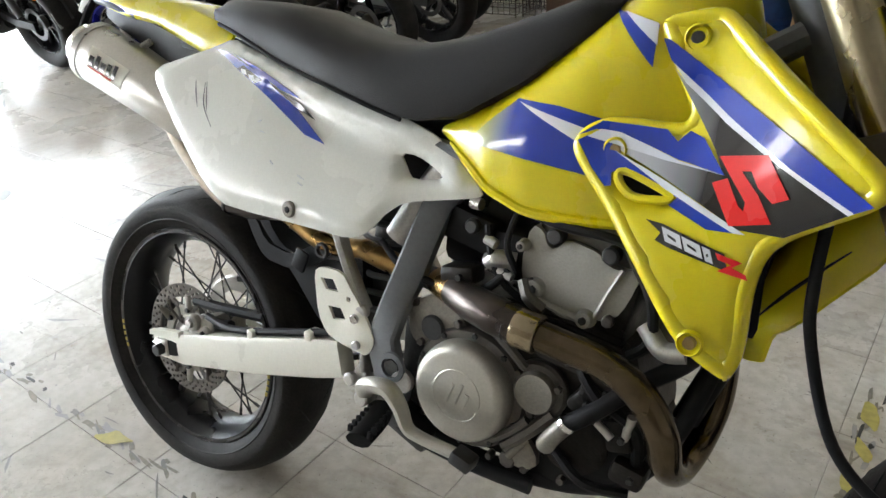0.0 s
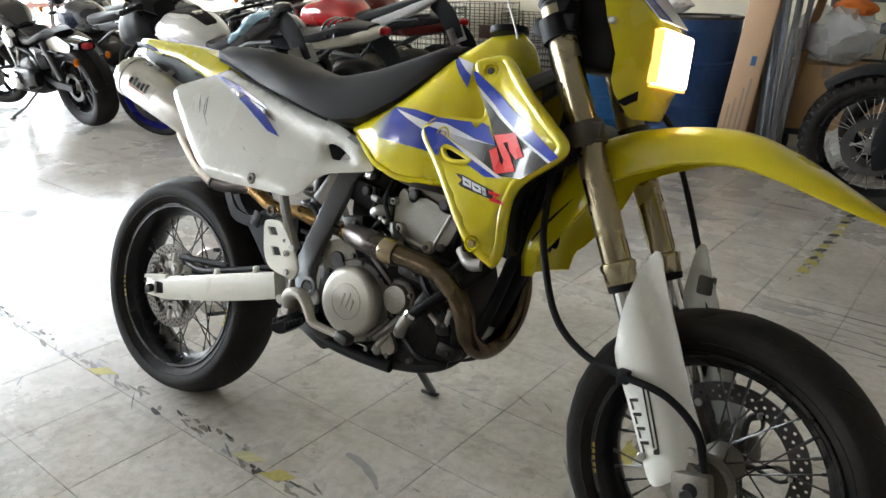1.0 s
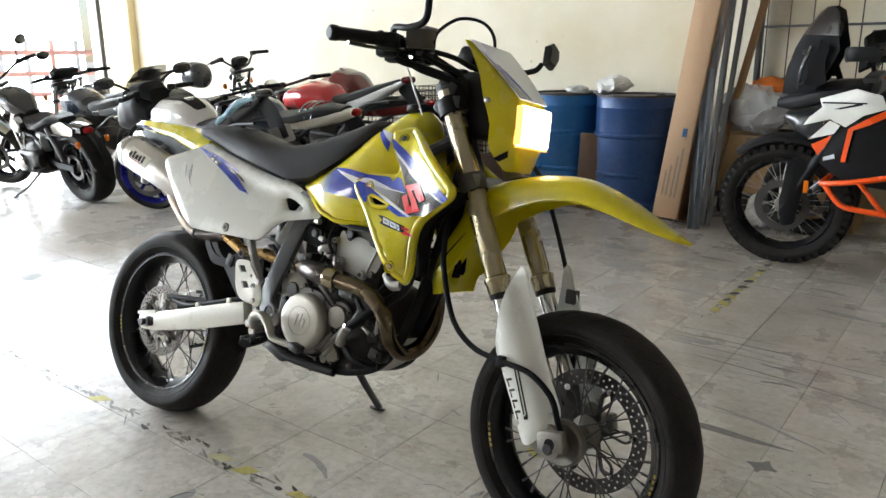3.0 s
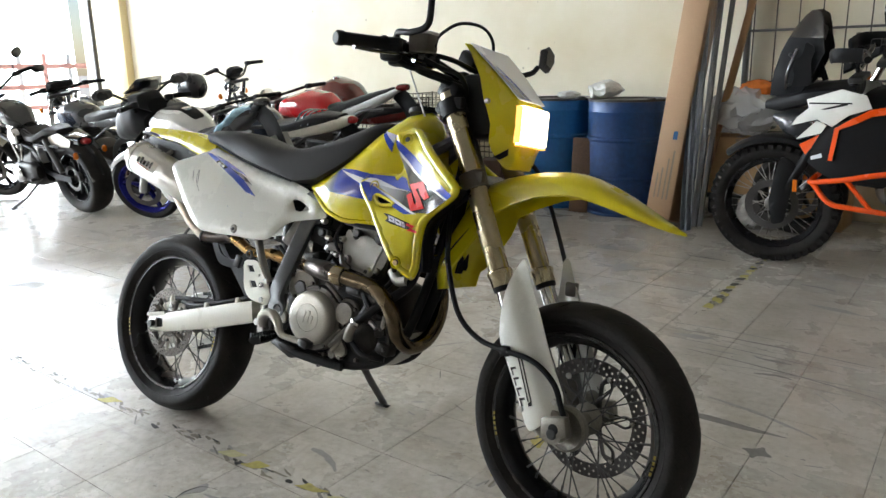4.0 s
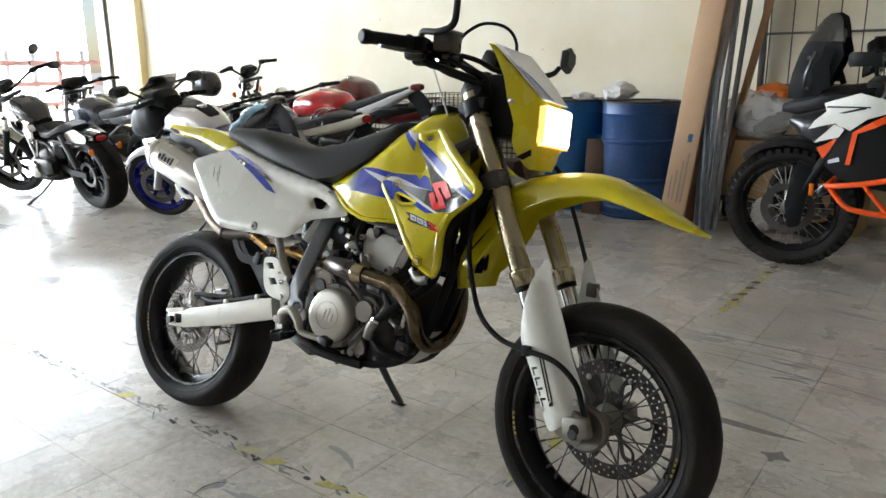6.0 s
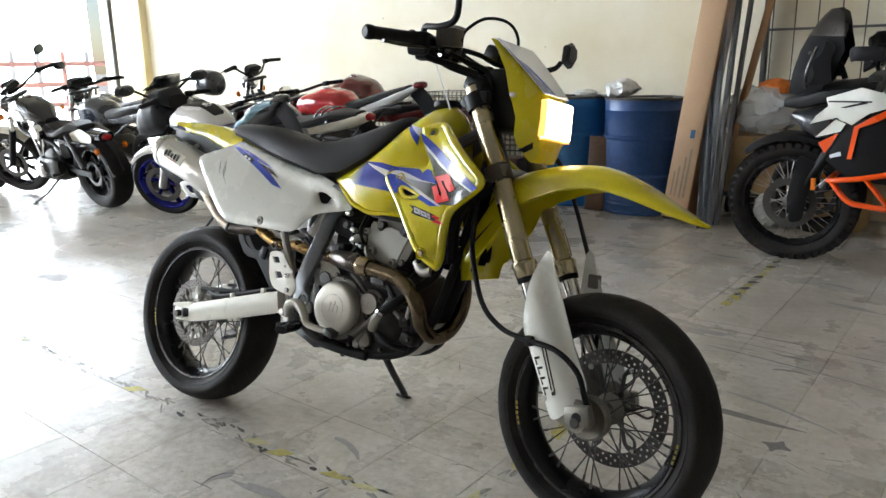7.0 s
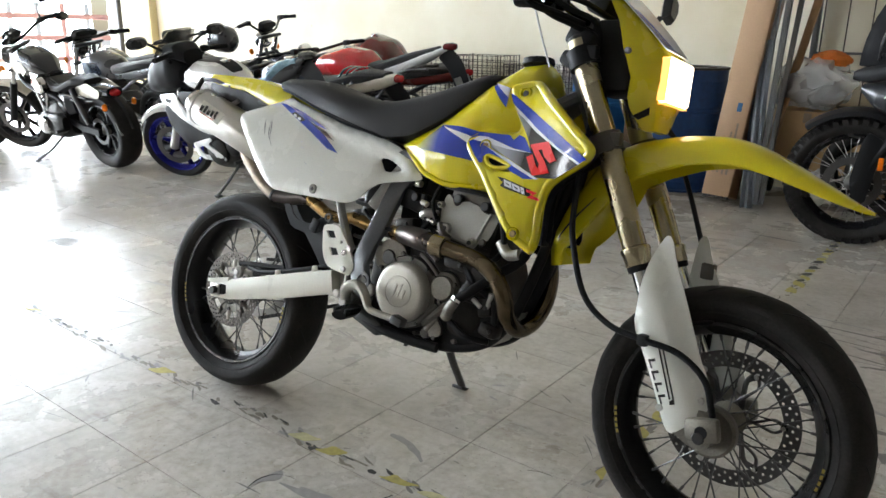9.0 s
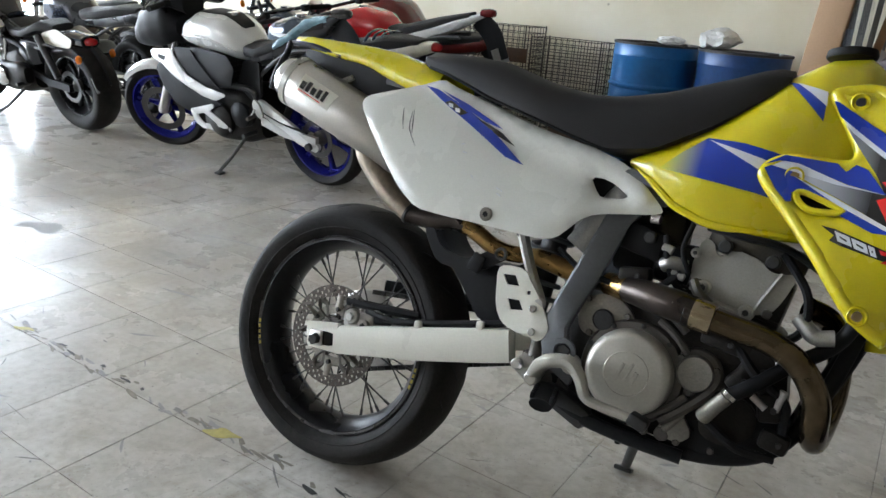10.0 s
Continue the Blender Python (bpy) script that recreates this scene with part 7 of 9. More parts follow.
    if lr:
        sh = part("headlight_shell", lathe(B(), [(0.03, -0.12), (lr * 0.8, -0.07), (lr, 0.0), (lr * 0.98, 0.012), (lr * 0.9, 0.014)], (lx, 0, lz), (1, 0, -0.08), 28), p.get("lamp_mat", BLACK_GLOSS), t)
        part("headlight_glass", lathe(B(), [(lr * 0.92, 0.008), (lr * 0.6, 0.022), (0, 0.028)], (lx, 0, lz), (1, 0, -0.08), 28), LENS_GLASS, sh)
    fw = p.get("wf", 0.11) * 0.62
    arc = p.get("fender_arc", (-0.5, 0.9))
    fr = Rf + p.get("fender_gap", 0.025)
    secs = []
    for a in np.linspace(math.pi / 2 + arc[1], math.pi / 2 + arc[0], 14):
        ca, sa = math.cos(a), math.sin(a)
        up = [(-fw, -0.035), (-fw * 0.9, -0.012), (-fw * 0.5, 0.0), (0, 0.004), (fw * 0.5, 0.0), (fw * 0.9, -0.012), (fw, -0.035)]
        secs.append([(wb + (fr + b) * ca, yy, Rf + (fr + b) * sa) for yy, b in up] + [(wb + (fr + b - 0.004) * ca, yy * 0.93, Rf + (fr + b - 0.004) * sa) for yy, b in up[::-1]])
    part("front_mudguard", loft(B(), secs), p.get("fender", BLACK), t)
    sf = p.get("stand", 0.48)
    bm = tube(B(), [(0.50, 0.12, Rr - 0.04), ((0.50 + sf) / 2, 0.22, 0.14), (sf, 0.29, 0.058)], 0.011, 8, n=1)
    box(bm, (sf - 0.005, 0.295, 0.052), (0.05, 0.04, 0.012), 0.003)
    part("side_stand", bm, DARK_STEEL, t, "side stand, folded out")
    # bars and front wheel turned towards the stand
    if p.get("steer"):
        pivot = Vector((fx(Rf) + 0.02, 0, Rf))
        turned = Matrix.Translation(pivot) @ Matrix.Rotation(radians(p["steer"]), 4, Vector((-rake, 0, 1)).normalized()) @ Matrix.Translation(-pivot)
        fronts = ("front_wheel", "fork_leg", "fork_stanchion", "fork_yoke", "handlebar", "headlight_shell", "front_mudguard", "instrument_panel", "front_indicator")
        for ob in t.children:
            if ob.name.split(".")[0] in fronts and not (p.get("fixed_nose") and ob.name.split(".")[0] in ("instrument_panel", "front_indicator", "handlebar")):
                ob.matrix_basis = turned @ ob.matrix_basis
    return t, fx, top


DARK_LENS = mat("dark_red_lens", (0.10, 0.008, 0.010), 0.15, vary=0.1, bump=0.0)
PLATE_WHITE = mat("grey_licence_plate", (0.24, 0.24, 0.23), 0.4, vary=0.15, grain=60, bump=0.0)
LENS_GLASS = mat("clear_headlight_glass", (0.45, 0.47, 0.5), 0.08, 0.6, vary=0.1, bump=0.0)
BLUE_RIM = mat("blue_anodised_rim", (0.01, 0.012, 0.22), 0.25, 0.6, vary=0.15, grain=100, bump=0.02)
SILVER = mat("pearl_white_paint", (0.74, 0.74, 0.73), 0.22, 0.2, vary=0.05, grain=300, bump=0.0, coat=0.5)
DARK_BLUE = mat("dark_blue_paint", (0.012, 0.022, 0.05), 0.2, 0.2, vary=0.15, grain=200, bump=0.0, coat=0.5)
GREY_PAINT = mat("dark_grey_paint", (0.035, 0.037, 0.042), 0.28, 0.2, vary=0.15, grain=200, bump=0.02, coat=0.3)
RED_TANK = mat("bright_red_paint", (0.50, 0.010, 0.014), 0.2, vary=0.1, grain=200, bump=0.0, coat=0.5)
MAROON = mat("maroon_paint", (0.12, 0.016, 0.012), 0.22, vary=0.15, grain=200, bump=0.0, coat=0.5)
CREAM_PAINT = mat("cream_tank_paint", (0.62, 0.58, 0.48), 0.25, vary=0.08, grain=200, bump=0.0, coat=0.5)
ORANGE = mat("orange_powder_coat", (0.80, 0.085, 0.008), 0.3, vary=0.06, grain=200, bump=0.03, coat=0.2)
FAIRING_BLACK = mat("satin_black_fairing", (0.008, 0.008, 0.0095), 0.5, vary=0.15, grain=200, bump=0.05, spec=0.18)
FILM_BLUE = mat("pale_blue_wrap_film", (0.22, 0.36, 0.44), 0.25, vary=0.25, grain=35, bump=0.4, blotch=14)

SLATE = mat("slate_blue_paint", (0.055, 0.075, 0.11), 0.2, 0.3, vary=0.12, grain=200, bump=0.0, coat=0.5)

naked = dict(wb=1.40, Rf=0.30, Rr=0.31, tail_z=0.80, paint=GREY_PAINT, tank=[(0.50, 0.80, 0.66, 0.10), (0.60, 0.88, 0.64, 0.14), (0.78, 0.93, 0.66, 0.17), (0.95, 0.89, 0.70, 0.15), (1.02, 0.82, 0.74, 0.08)],
             seat=[(-0.16, 0.86, 0.80, 0.07), (0.05, 0.87, 0.78, 0.12), (0.30, 0.83, 0.74, 0.14), (0.50, 0.82, 0.72, 0.12), (0.58, 0.80, 0.74, 0.08)], tail=[(-0.26, 0.84, 0.78, 0.05), (-0.12, 0.84, 0.72, 0.09), (0.2, 0.79, 0.68, 0.12), (0.45, 0.76, 0.68, 0.12)], bar=(1.05, 0.84, 0.36))
# cruiser
cruiser = dict(naked, steer=26, stand=0.78, wb=1.53, Rf=0.335, Rr=0.325, wf=0.115, wr=0.19, rimf=0.25, rimr=0.205, spokes=9, paint=BLACK_GLOSS, vtwin=True, twin_shock=True, engine=CASE_DARK, cover=CASE_DARK, fork=BLACK, frame=BLACK, arm=BLACK, pipe=CHROME, mirrors=(-1, 1), tail_paint=BLACK_GLOSS, tail_z=0.66, head=0.97, rake=0.52,
               tank=[(0.64, 0.78, 0.71, 0.06), (0.76, 0.92, 0.73, 0.13), (0.94, 0.98, 0.76, 0.15), (1.10, 0.95, 0.80, 0.13), (1.18, 0.88, 0.82, 0.06)], flash=CREAM_PAINT, flash_box=(0.84, 1.14, 0.77, 0.87),
               seat=[(0.08, 0.74, 0.69, 0.08), (0.22, 0.76, 0.68, 0.13), (0.38, 0.70, 0.63, 0.15), (0.55, 0.70, 0.62, 0.13), (0.66, 0.74, 0.66, 0.09)], tail=[(-0.20, 0.68, 0.60, 0.07), (-0.02, 0.70, 0.60, 0.09), (0.25, 0.66, 0.56, 0.09), (0.4, 0.60, 0.54, 0.09)], bar=(1.11, 0.95, 0.36), mirror_up=0.17, lamp=(1.30, 0.90, 0.085), fender=CREAM_PAINT, can=((0.35, -0.2, 0.28), (-0.3, -0.22, 0.32)), can_mat=CHROME)
cr, _, _ = parked("cruiser_motorcycle", "black and cream cruiser with chrome engine on its side stand", -3.95, 2.03, cruiser)
for s in (-1, 1):
    part("mudguard_panel", sheet(B(), [(-0.10, 0.60), (-0.14, 0.66), (0.02, 0.72), (0.20, 0.68), (0.22, 0.62), (0.05, 0.60)], lambda u, v, o: Vector((u, s * (0.096 + o), v)), 0.004, step=0.03, soft=2), CREAM_PAINT, cr, "cream mudguard side panel")
    part("saddle_strut", tube(B(), [(0.02, s * 0.12, 0.60), (0.40, s * 0.13, 0.62)], 0.008, 8, n=1), BLACK, cr)
part("oil_tank", body_of([(0.30, 0.62, 0.44, 0.10), (0.36, 0.64, 0.42, 0.14), (0.48, 0.62, 0.44, 0.13)], 14, 4), GREY_PAINT, cr)
part("derby_cover", lathe(B(), [(0.075, 0.0), (0.075, 0.02), (0.06, 0.032), (0.0, 0.036)], (0.62, 0.215, 0.37), (0, 1, 0), 28), CHROME, cr, "round chrome clutch cover")
part("push_rod_cover", tube(B(), [(0.66, 0.15, 0.42), (0.60, 0.14, 0.62)], 0.014, 8, n=1), CHROME, cr)
part("push_rod_cover", tube(B(), [(0.68, 0.15, 0.42), (0.76, 0.14, 0.62)], 0.014, 8, n=1), CHROME, cr)

# faired sport bike
sport = dict(naked, steer=24, stand=0.60, fixed_nose=True, wb=1.36, Rf=0.29, Rr=0.295, wf=0.10, wr=0.135, rim=BLUE_RIM, spokes=6, paint=SILVER, engine=CASE_DARK, cover=CASE_DARK, tail_paint=GREY_PAINT, head=0.84, arm=ALLOY, fork=ALLOY, tail_z=0.86,
             tank=[(0.44, 0.80, 0.68, 0.09), (0.52, 0.88, 0.68, 0.14), (0.62, 0.93, 0.70, 0.165), (0.82, 0.94, 0.72, 0.165), (0.92, 0.89, 0.74, 0.14), (0.98, 0.82, 0.76, 0.10)], seat=[(-0.10, 0.95, 0.90, 0.06), (0.06, 0.93, 0.87, 0.10), (0.16, 0.86, 0.78, 0.11), (0.36, 0.79, 0.71, 0.13), (0.50, 0.79, 0.70, 0.10)],
             tail=[(-0.20, 1.00, 0.97, 0.03), (-0.08, 0.96, 0.86, 0.06), (0.12, 0.88, 0.75, 0.10), (0.40, 0.76, 0.66, 0.12)], bar=(0.97, 0.97, 0.30), signals=False, lens=BLACK_GLOSS, lamp=(1.3, 0.7, 0), fender=SILVER, fender_arc=(-0.8, 0.7), pipe=DARK_STEEL, can_mat=BLACK)
sp_, _, _ = parked("sport_motorcycle", "white and grey faired sport bike with blue wheels on its stand", -1.76, 2.09, sport)


def faired(t, wb, zt, paint, dark, screen=SMOKED, low=0.30):
    for s in (-1, 1):
        fy = lambda u, v, s=s: s * (0.17 + 0.05 * math.sin(math.pi * min(1, max(0, (v - low) / 0.5))) - 0.16 * max(0, u - 0.95) ** 1.2)
        part("side_fairing", sheet(B(), [(0.62, 0.60), (0.80, 0.70), (1.02, 0.80), (1.22, 0.76), (1.16, 0.62), (1.00, 0.50), (0.90, 0.40), (0.70, 0.46)], lambda u, v, o: Vector((u, fy(u, v) + s * o, v)), 0.005, step=0.03, soft=2, roll=0.012, rim=0.02), paint, t, "glossy side fairing")
        part("lower_fairing", sheet(B(), [(0.55, 0.44), (0.72, 0.46), (0.90, 0.40), (1.0, 0.50), (1.04, 0.42), (0.88, 0.24), (0.58, 0.20), (0.44, 0.28)], lambda u, v, o: Vector((u, fy(u, v) * 0.97 + s * o, v)), 0.005, step=0.03, soft=2, roll=0.012, rim=0.02), dark, t)
        part("fairing_fin", sheet(B(), [(0.60, 0.40), (0.64, 0.36), (0.98, 0.30), (0.86, 0.22), (0.60, 0.26)], lambda u, v, o: Vector((u, fy(u, v) + s * (0.004 + o), v)), 0.004, step=0.03, soft=2), paint, t)
    part("nose_fairing", body_of([(1.02, 0.86, 0.66, 0.18), (1.14, 0.86, 0.64, 0.18), (1.28, 0.78, 0.62, 0.14), (1.38, 0.70, 0.62, 0.07), (1.40, 0.68, 0.64, 0.03)], 18, 2.8), paint, t)
    bm = B()
    secs = []
    for k in range(8):
        u = k / 7
        x, z, w = 1.30 - 0.27 * u, 0.80 + zt * u, 0.11 + 0.03 * math.sin(math.pi * u)
        secs.append([(x - 0.10 * (abs(q) ** 2), q * w, z) for q in np.linspace(-1, 1, 9)] + [(x - 0.005 - 0.10 * (abs(q) ** 2), q * w * 0.97, z) for q in np.linspace(1, -1, 9)])
    part("windscreen", loft(bm, secs), screen, t, "smoked windscreen")


for s in (-1, 1):
    fy = lambda u, v, s=s: s * (0.165 + 0.05 * math.sin(math.pi * min(1, max(0, (v - 0.2) / 0.7))) - 0.16 * max(0, u - 0.95) ** 1.2)
    on_side = lambda lift, s=s, fy=fy: (lambda u, v, o: Vector((u, fy(u, v) + s * (o + lift), v)))
    part("side_fairing", sheet(B(), [(1.20, 0.70), (0.98, 0.728), (0.935, 0.665), (0.86, 0.592), (0.70, 0.535), (0.56, 0.515), (0.545, 0.50), (0.63, 0.462), (0.74, 0.478), (0.88, 0.530), (1.00, 0.585), (1.08, 0.632), (1.19, 0.655)], on_side(0.010), 0.006, step=0.025, soft=1, roll=0.008, rim=0.012), SILVER, sp_, "white blade-shaped side fairing")
    part("dark_fairing", sheet(B(), [(0.46, 0.66), (0.52, 0.73), (0.74, 0.752), (0.97, 0.735), (0.935, 0.665), (0.86, 0.592), (0.70, 0.535), (0.50, 0.56)], on_side(-0.004), 0.006, step=0.03, soft=1, roll=0.006), FAIRING_BLACK, sp_)
    part("fairing_seam", tube(B(), [(u, fy(u, v) + s * 0.003, v) for u, v in ((0.80, 0.735), (0.72, 0.66), (0.63, 0.58), (0.56, 0.53))], 0.005, 6), BLACK, sp_)
    part("lower_fairing", sheet(B(), [(0.60, 0.44), (0.63, 0.455), (0.74, 0.472), (0.88, 0.525), (1.0, 0.58), (1.12, 0.635), (1.17, 0.60), (1.12, 0.48), (1.02, 0.39), (0.90, 0.355), (0.70, 0.40)], on_side(0.0), 0.006, step=0.03, soft=1, roll=0.008), FAIRING_BLACK, sp_)
    part("belly_blade", sheet(B(), [(0.885, 0.380), (0.67, 0.440), (0.662, 0.415), (0.715, 0.392), (0.575, 0.305), (0.565, 0.278), (0.66, 0.268), (0.82, 0.262), (0.875, 0.30)], on_side(0.008), 0.006, [[(0.835, 0.352), (0.765, 0.372), (0.675, 0.310), (0.80, 0.298)]], step=0.025, soft=1, roll=0.005, rim=0.01), SILVER, sp_, "white belly fairing with a dark opening")
    part("fairing_mark", sheet(B(), [(1.02, 0.68), (1.10, 0.69), (1.10, 0.665), (1.04, 0.655)], on_side(0.0125), 0.001, step=0.05, soft=0), BLACK, sp_)
    part("swingarm_plate", sheet(B(), [(0.42, 0.475), (0.36, 0.395), (0.24, 0.345), (0.10, 0.268), (-0.04, 0.232), (-0.065, 0.272), (0.02, 0.312), (0.16, 0.385), (0.30, 0.455), (0.36, 0.485)], lambda u, v, o: Vector((u, s * (0.132 + o), v)), 0.022, step=0.03, soft=1, roll=0.006), SILVER, sp_, "bare alloy banana swingarm")
    part("chain_adjuster", disc(B(), (0.0, s * 0.133, 0.268), (0.0, s * 0.158, 0.268), 0.022, 14), DARK_STEEL, sp_)
    part("crankcase_cover", lathe(B(), [(0.075, 0.0), (0.075, 0.03), (0.06, 0.042), (0.0, 0.045)], (0.50, s * 0.135, 0.385), (0, s, 0), 26), BLACK, sp_)
    part("frame_plate", sheet(B(), [(0.34, 0.70), (0.46, 0.70), (0.56, 0.52), (0.46, 0.44), (0.36, 0.50)], lambda u, v, o: Vector((u, s * (0.118 + o), v)), 0.02, step=0.04, soft=1), BLACK, sp_)
part("tank_top", sheet(B(), [(0.50, -0.05), (0.50, 0.05), (0.86, 0.085), (0.93, 0.0), (0.86, -0.085)], lambda u, v, o: Vector((u, v, float(np.interp(u, [0.44, 0.52, 0.62, 0.82, 0.92], [0.80, 0.88, 0.93, 0.94, 0.89])) + 0.004 - 0.9 * v * v + o)), 0.004, step=0.04, soft=1), BLACK, sp_, "black tank top pad")
for s in (-1, 1):
    part("tank_crease", tube(B(), [(0.50, s * 0.135, 0.745), (0.66, s * 0.168, 0.80), (0.84, s * 0.168, 0.81), (0.94, s * 0.13, 0.80)], 0.006, 6), SILVER, sp_)
    part("rear_set", sheet(B(), [(0.31, 0.40), (0.33, 0.47), (0.37, 0.50), (0.39, 0.46), (0.37, 0.41), (0.34, 0.385)], lambda u, v, o: Vector((u, s * (0.165 + o), v)), 0.012, step=0.03, soft=1), ALLOY, sp_, "bare alloy footrest plate")
part("nose_fairing", body_of([(0.99, 0.90, 0.76, 0.13), (1.08, 0.98, 0.72, 0.17), (1.20, 0.99, 0.70, 0.175), (1.32, 0.93, 0.68, 0.15), (1.43, 0.83, 0.68, 0.10), (1.50, 0.76, 0.70, 0.04)], 18, 2.6), FAIRING_BLACK, sp_, "black pointed nose fairing")
part("dash_cowl", body_of([(0.96, 1.00, 0.90, 0.08), (1.04, 1.05, 0.92, 0.11), (1.16, 1.04, 0.94, 0.11)], 14, 3.0), BLACK, sp_)
secs = []
for k in range(8):
    u = k / 7
    x, z, w = 1.38 - 0.24 * u, 0.90 + 0.22 * u, 0.12 + 0.03 * math.sin(math.pi * u)
    secs.append([(x - 0.10 * (abs(q) ** 2), q * w, z) for q in np.linspace(-1, 1, 9)] + [(x - 0.005 - 0.10 * (abs(q) ** 2), q * w * 0.97, z) for q in np.linspace(1, -1, 9)])
part("windscreen", loft(B(), secs), SMOKED, sp_, "smoked windscreen")
for s in (-1, 1):
    part("wing_mirror_arm", tube(B(), [(1.14, s * 0.12, 1.0), (1.12, s * 0.22, 1.06), (1.10, s * 0.27, 1.08)], 0.010, 8), BLACK, sp_)
    part("wing_mirror", body_of([(1.06, 1.115, 1.055, 0.06), (1.09, 1.13, 1.045, 0.085), (1.13, 1.11, 1.06, 0.05)], 16, 2.4), GREY_PAINT, sp_).location = (0, s * 0.33, 0)
bm = body_of([(-0.12, 0.975, 0.925, 0.05), (0.02, 0.95, 0.875, 0.10), (0.10, 0.90, 0.82, 0.118), (0.22, 0.83, 0.77, 0.12)], 18, 2.6)
part("seat_wrap", crumple(bm, 0.012, 16.0, 4.0), FILM_BLUE, sp_, "pale blue protective film on the seat")
for s in (-1, 1):
    part("foot_peg", tube(B(), [(0.37, s * 0.17, 0.40), (0.36, s * 0.24, 0.40)], 0.011, 8, n=1), ALLOY_DULL, sp_)
    part("gear_linkage", tube(B(), [(0.36, s * 0.175, 0.44), (0.44, s * 0.165, 0.36), (0.50, s * 0.17, 0.35)], 0.006, 6), STEEL, sp_)
    part("chain_cover", tube(B(), [(0.40, s * 0.12, 0.43), (0.20, s * 0.125, 0.37), (0.02, s * 0.125, 0.34)], 0.012, 8, flat=0.5), BLACK, sp_)

# others in the row
parked("naked_motorcycle", "dark grey naked motorcycle with round tank", -4.30, 2.78, dict(naked, flash=DARK_BLUE, flash_box=(0.62, 0.95, 0.70, 0.84), bar=(1.06, 0.86, 0.37)))
tr, _, _ = parked("touring_motorcycle", "black touring motorcycle with dark screen and top case", -3.55, 3.30, dict(naked, wb=1.45, paint=GREY_PAINT, bar=(1.06, 0.86, 0.36), lamp=(1.2, 0.8, 0)))
faired(tr, 1.45, 0.34, GREY_PAINT, BLACK)
hm = thing("helmet", "black full-face helmet resting on a motorcycle tank", "helmet", m=Matrix.Translation((-4.14, 3.33, 0.915)))
shell_h = part("shell", body_of([(-0.15, 0.17, 0.07, 0.05), (-0.12, 0.22, 0.02, 0.10), (-0.02, 0.26, 0.0, 0.125), (0.08, 0.24, 0.0, 0.12), (0.13, 0.18, 0.04, 0.08), (0.145, 0.14, 0.08, 0.04)], 20, 2.3), GREY_PAINT, hm)
part("visor", body_of([(-0.165, 0.17, 0.10, 0.05), (-0.13, 0.19, 0.09, 0.095), (-0.06, 0.19, 0.10, 0.125)], 16, 2.6), DARK_BLUE, hm, "dark blue tinted visor")
rd, _, _ = parked("strapped_motorcycle", "slate blue motorcycle with pale tank stripes and strapped black seat", -1.72, 2.78, dict(naked, paint=SLATE, tail_paint=CREAM_PAINT, flash=DECAL_WHITE, flash_box=(0.60, 0.92, 0.80, 0.83), tail_z=0.82, seat=[(-0.20, 0.86, 0.81, 0.06), (0.02, 0.87, 0.78, 0.12), (0.26, 0.82, 0.73, 0.14), (0.44, 0.80, 0.71, 0.12), (0.54, 0.80, 0.73, 0.08)],
               tail=[(-0.28, 0.85, 0.79, 0.05), (-0.14, 0.84, 0.74, 0.09), (0.2, 0.78, 0.68, 0.12), (0.45, 0.76, 0.68, 0.12)], lamp=(1.28, 0.80, 0.09), head=0.86, bar=(0.93, 0.86, 0.34), dash=False, signals=False))
for k in range(3):
    part("blue_strap", tube(B(), [(0.02 + 0.07 * k, -0.135, 0.78), (0.03 + 0.07 * k, -0.08, 0.872), (0.06 + 0.05 * k, 0.06, 0.872), (0.04 + 0.07 * k, 0.135, 0.79)], 0.012, 6, flat=0.3), DARK_BLUE, rd, "dark blue luggage strap")
parked("trail_motorcycle", "red-tanked motorcycle with a slim silver tail", -1.74, 3.44, dict(naked, Rf=0.33, Rr=0.32, paint=RED_TANK, tail_paint=SILVER, mirrors=(1,), mirror_mat=CHROME, mirror_up=0.04, tank=[(0.42, 0.86, 0.74, 0.10), (0.54, 0.98, 0.74, 0.16), (0.74, 1.01, 0.76, 0.18), (0.98, 0.96, 0.78, 0.16), (1.08, 0.88, 0.80, 0.09)], tail_z=0.93, head=0.92, lens=DARK_LENS, seat=[(-0.18, 1.03, 0.99, 0.05), (0.1, 0.975, 0.905, 0.09), (0.4, 0.90, 0.82, 0.11), (0.6, 0.90, 0.82, 0.08)], tail=[(-0.31, 1.045, 1.018, 0.03), (-0.08, 0.985, 0.905, 0.08), (0.3, 0.87, 0.76, 0.11)], bar=(1.0, 0.88, 0.34), dash=False, signals=False))
parked("roadster_motorcycle", "dark motorcycle with chrome headlight and raised handlebar", -2.95, 3.92, dict(naked, paint=DARK_BLUE, bar=(1.22, 1.0, 0.36), head=1.08, lamp_mat=CHROME))
parked("classic_motorcycle", "maroon classic motorcycle with a round chrome mirror", -1.95, 4.02, dict(naked, paint=MAROON, tail_paint=MAROON, tank=[(0.42, 0.92, 0.74, 0.12), (0.54, 1.06, 0.72, 0.18), (0.72, 1.11, 0.74, 0.20), (0.90, 1.05, 0.78, 0.18), (1.0, 0.94, 0.82, 0.08)], bar=(0.98, 0.84, 0.32), head=0.90, dash=False, signals=False, lamp_mat=CHROME))
parked("far_motorcycle", "dark motorcycle with pale seat beside the bright opening", -6.02, 1.95, dict(naked, Rr=0.32, paint=SILVER, wr=0.13))
parked("street_motorcycle", "dark motorcycle with tall mirrors near the opening", -5.35, 3.45, dict(naked, paint=GREY_PAINT, mirrors=(1,), mirror_up=0.26, bar=(1.05, 0.86, 0.36)))

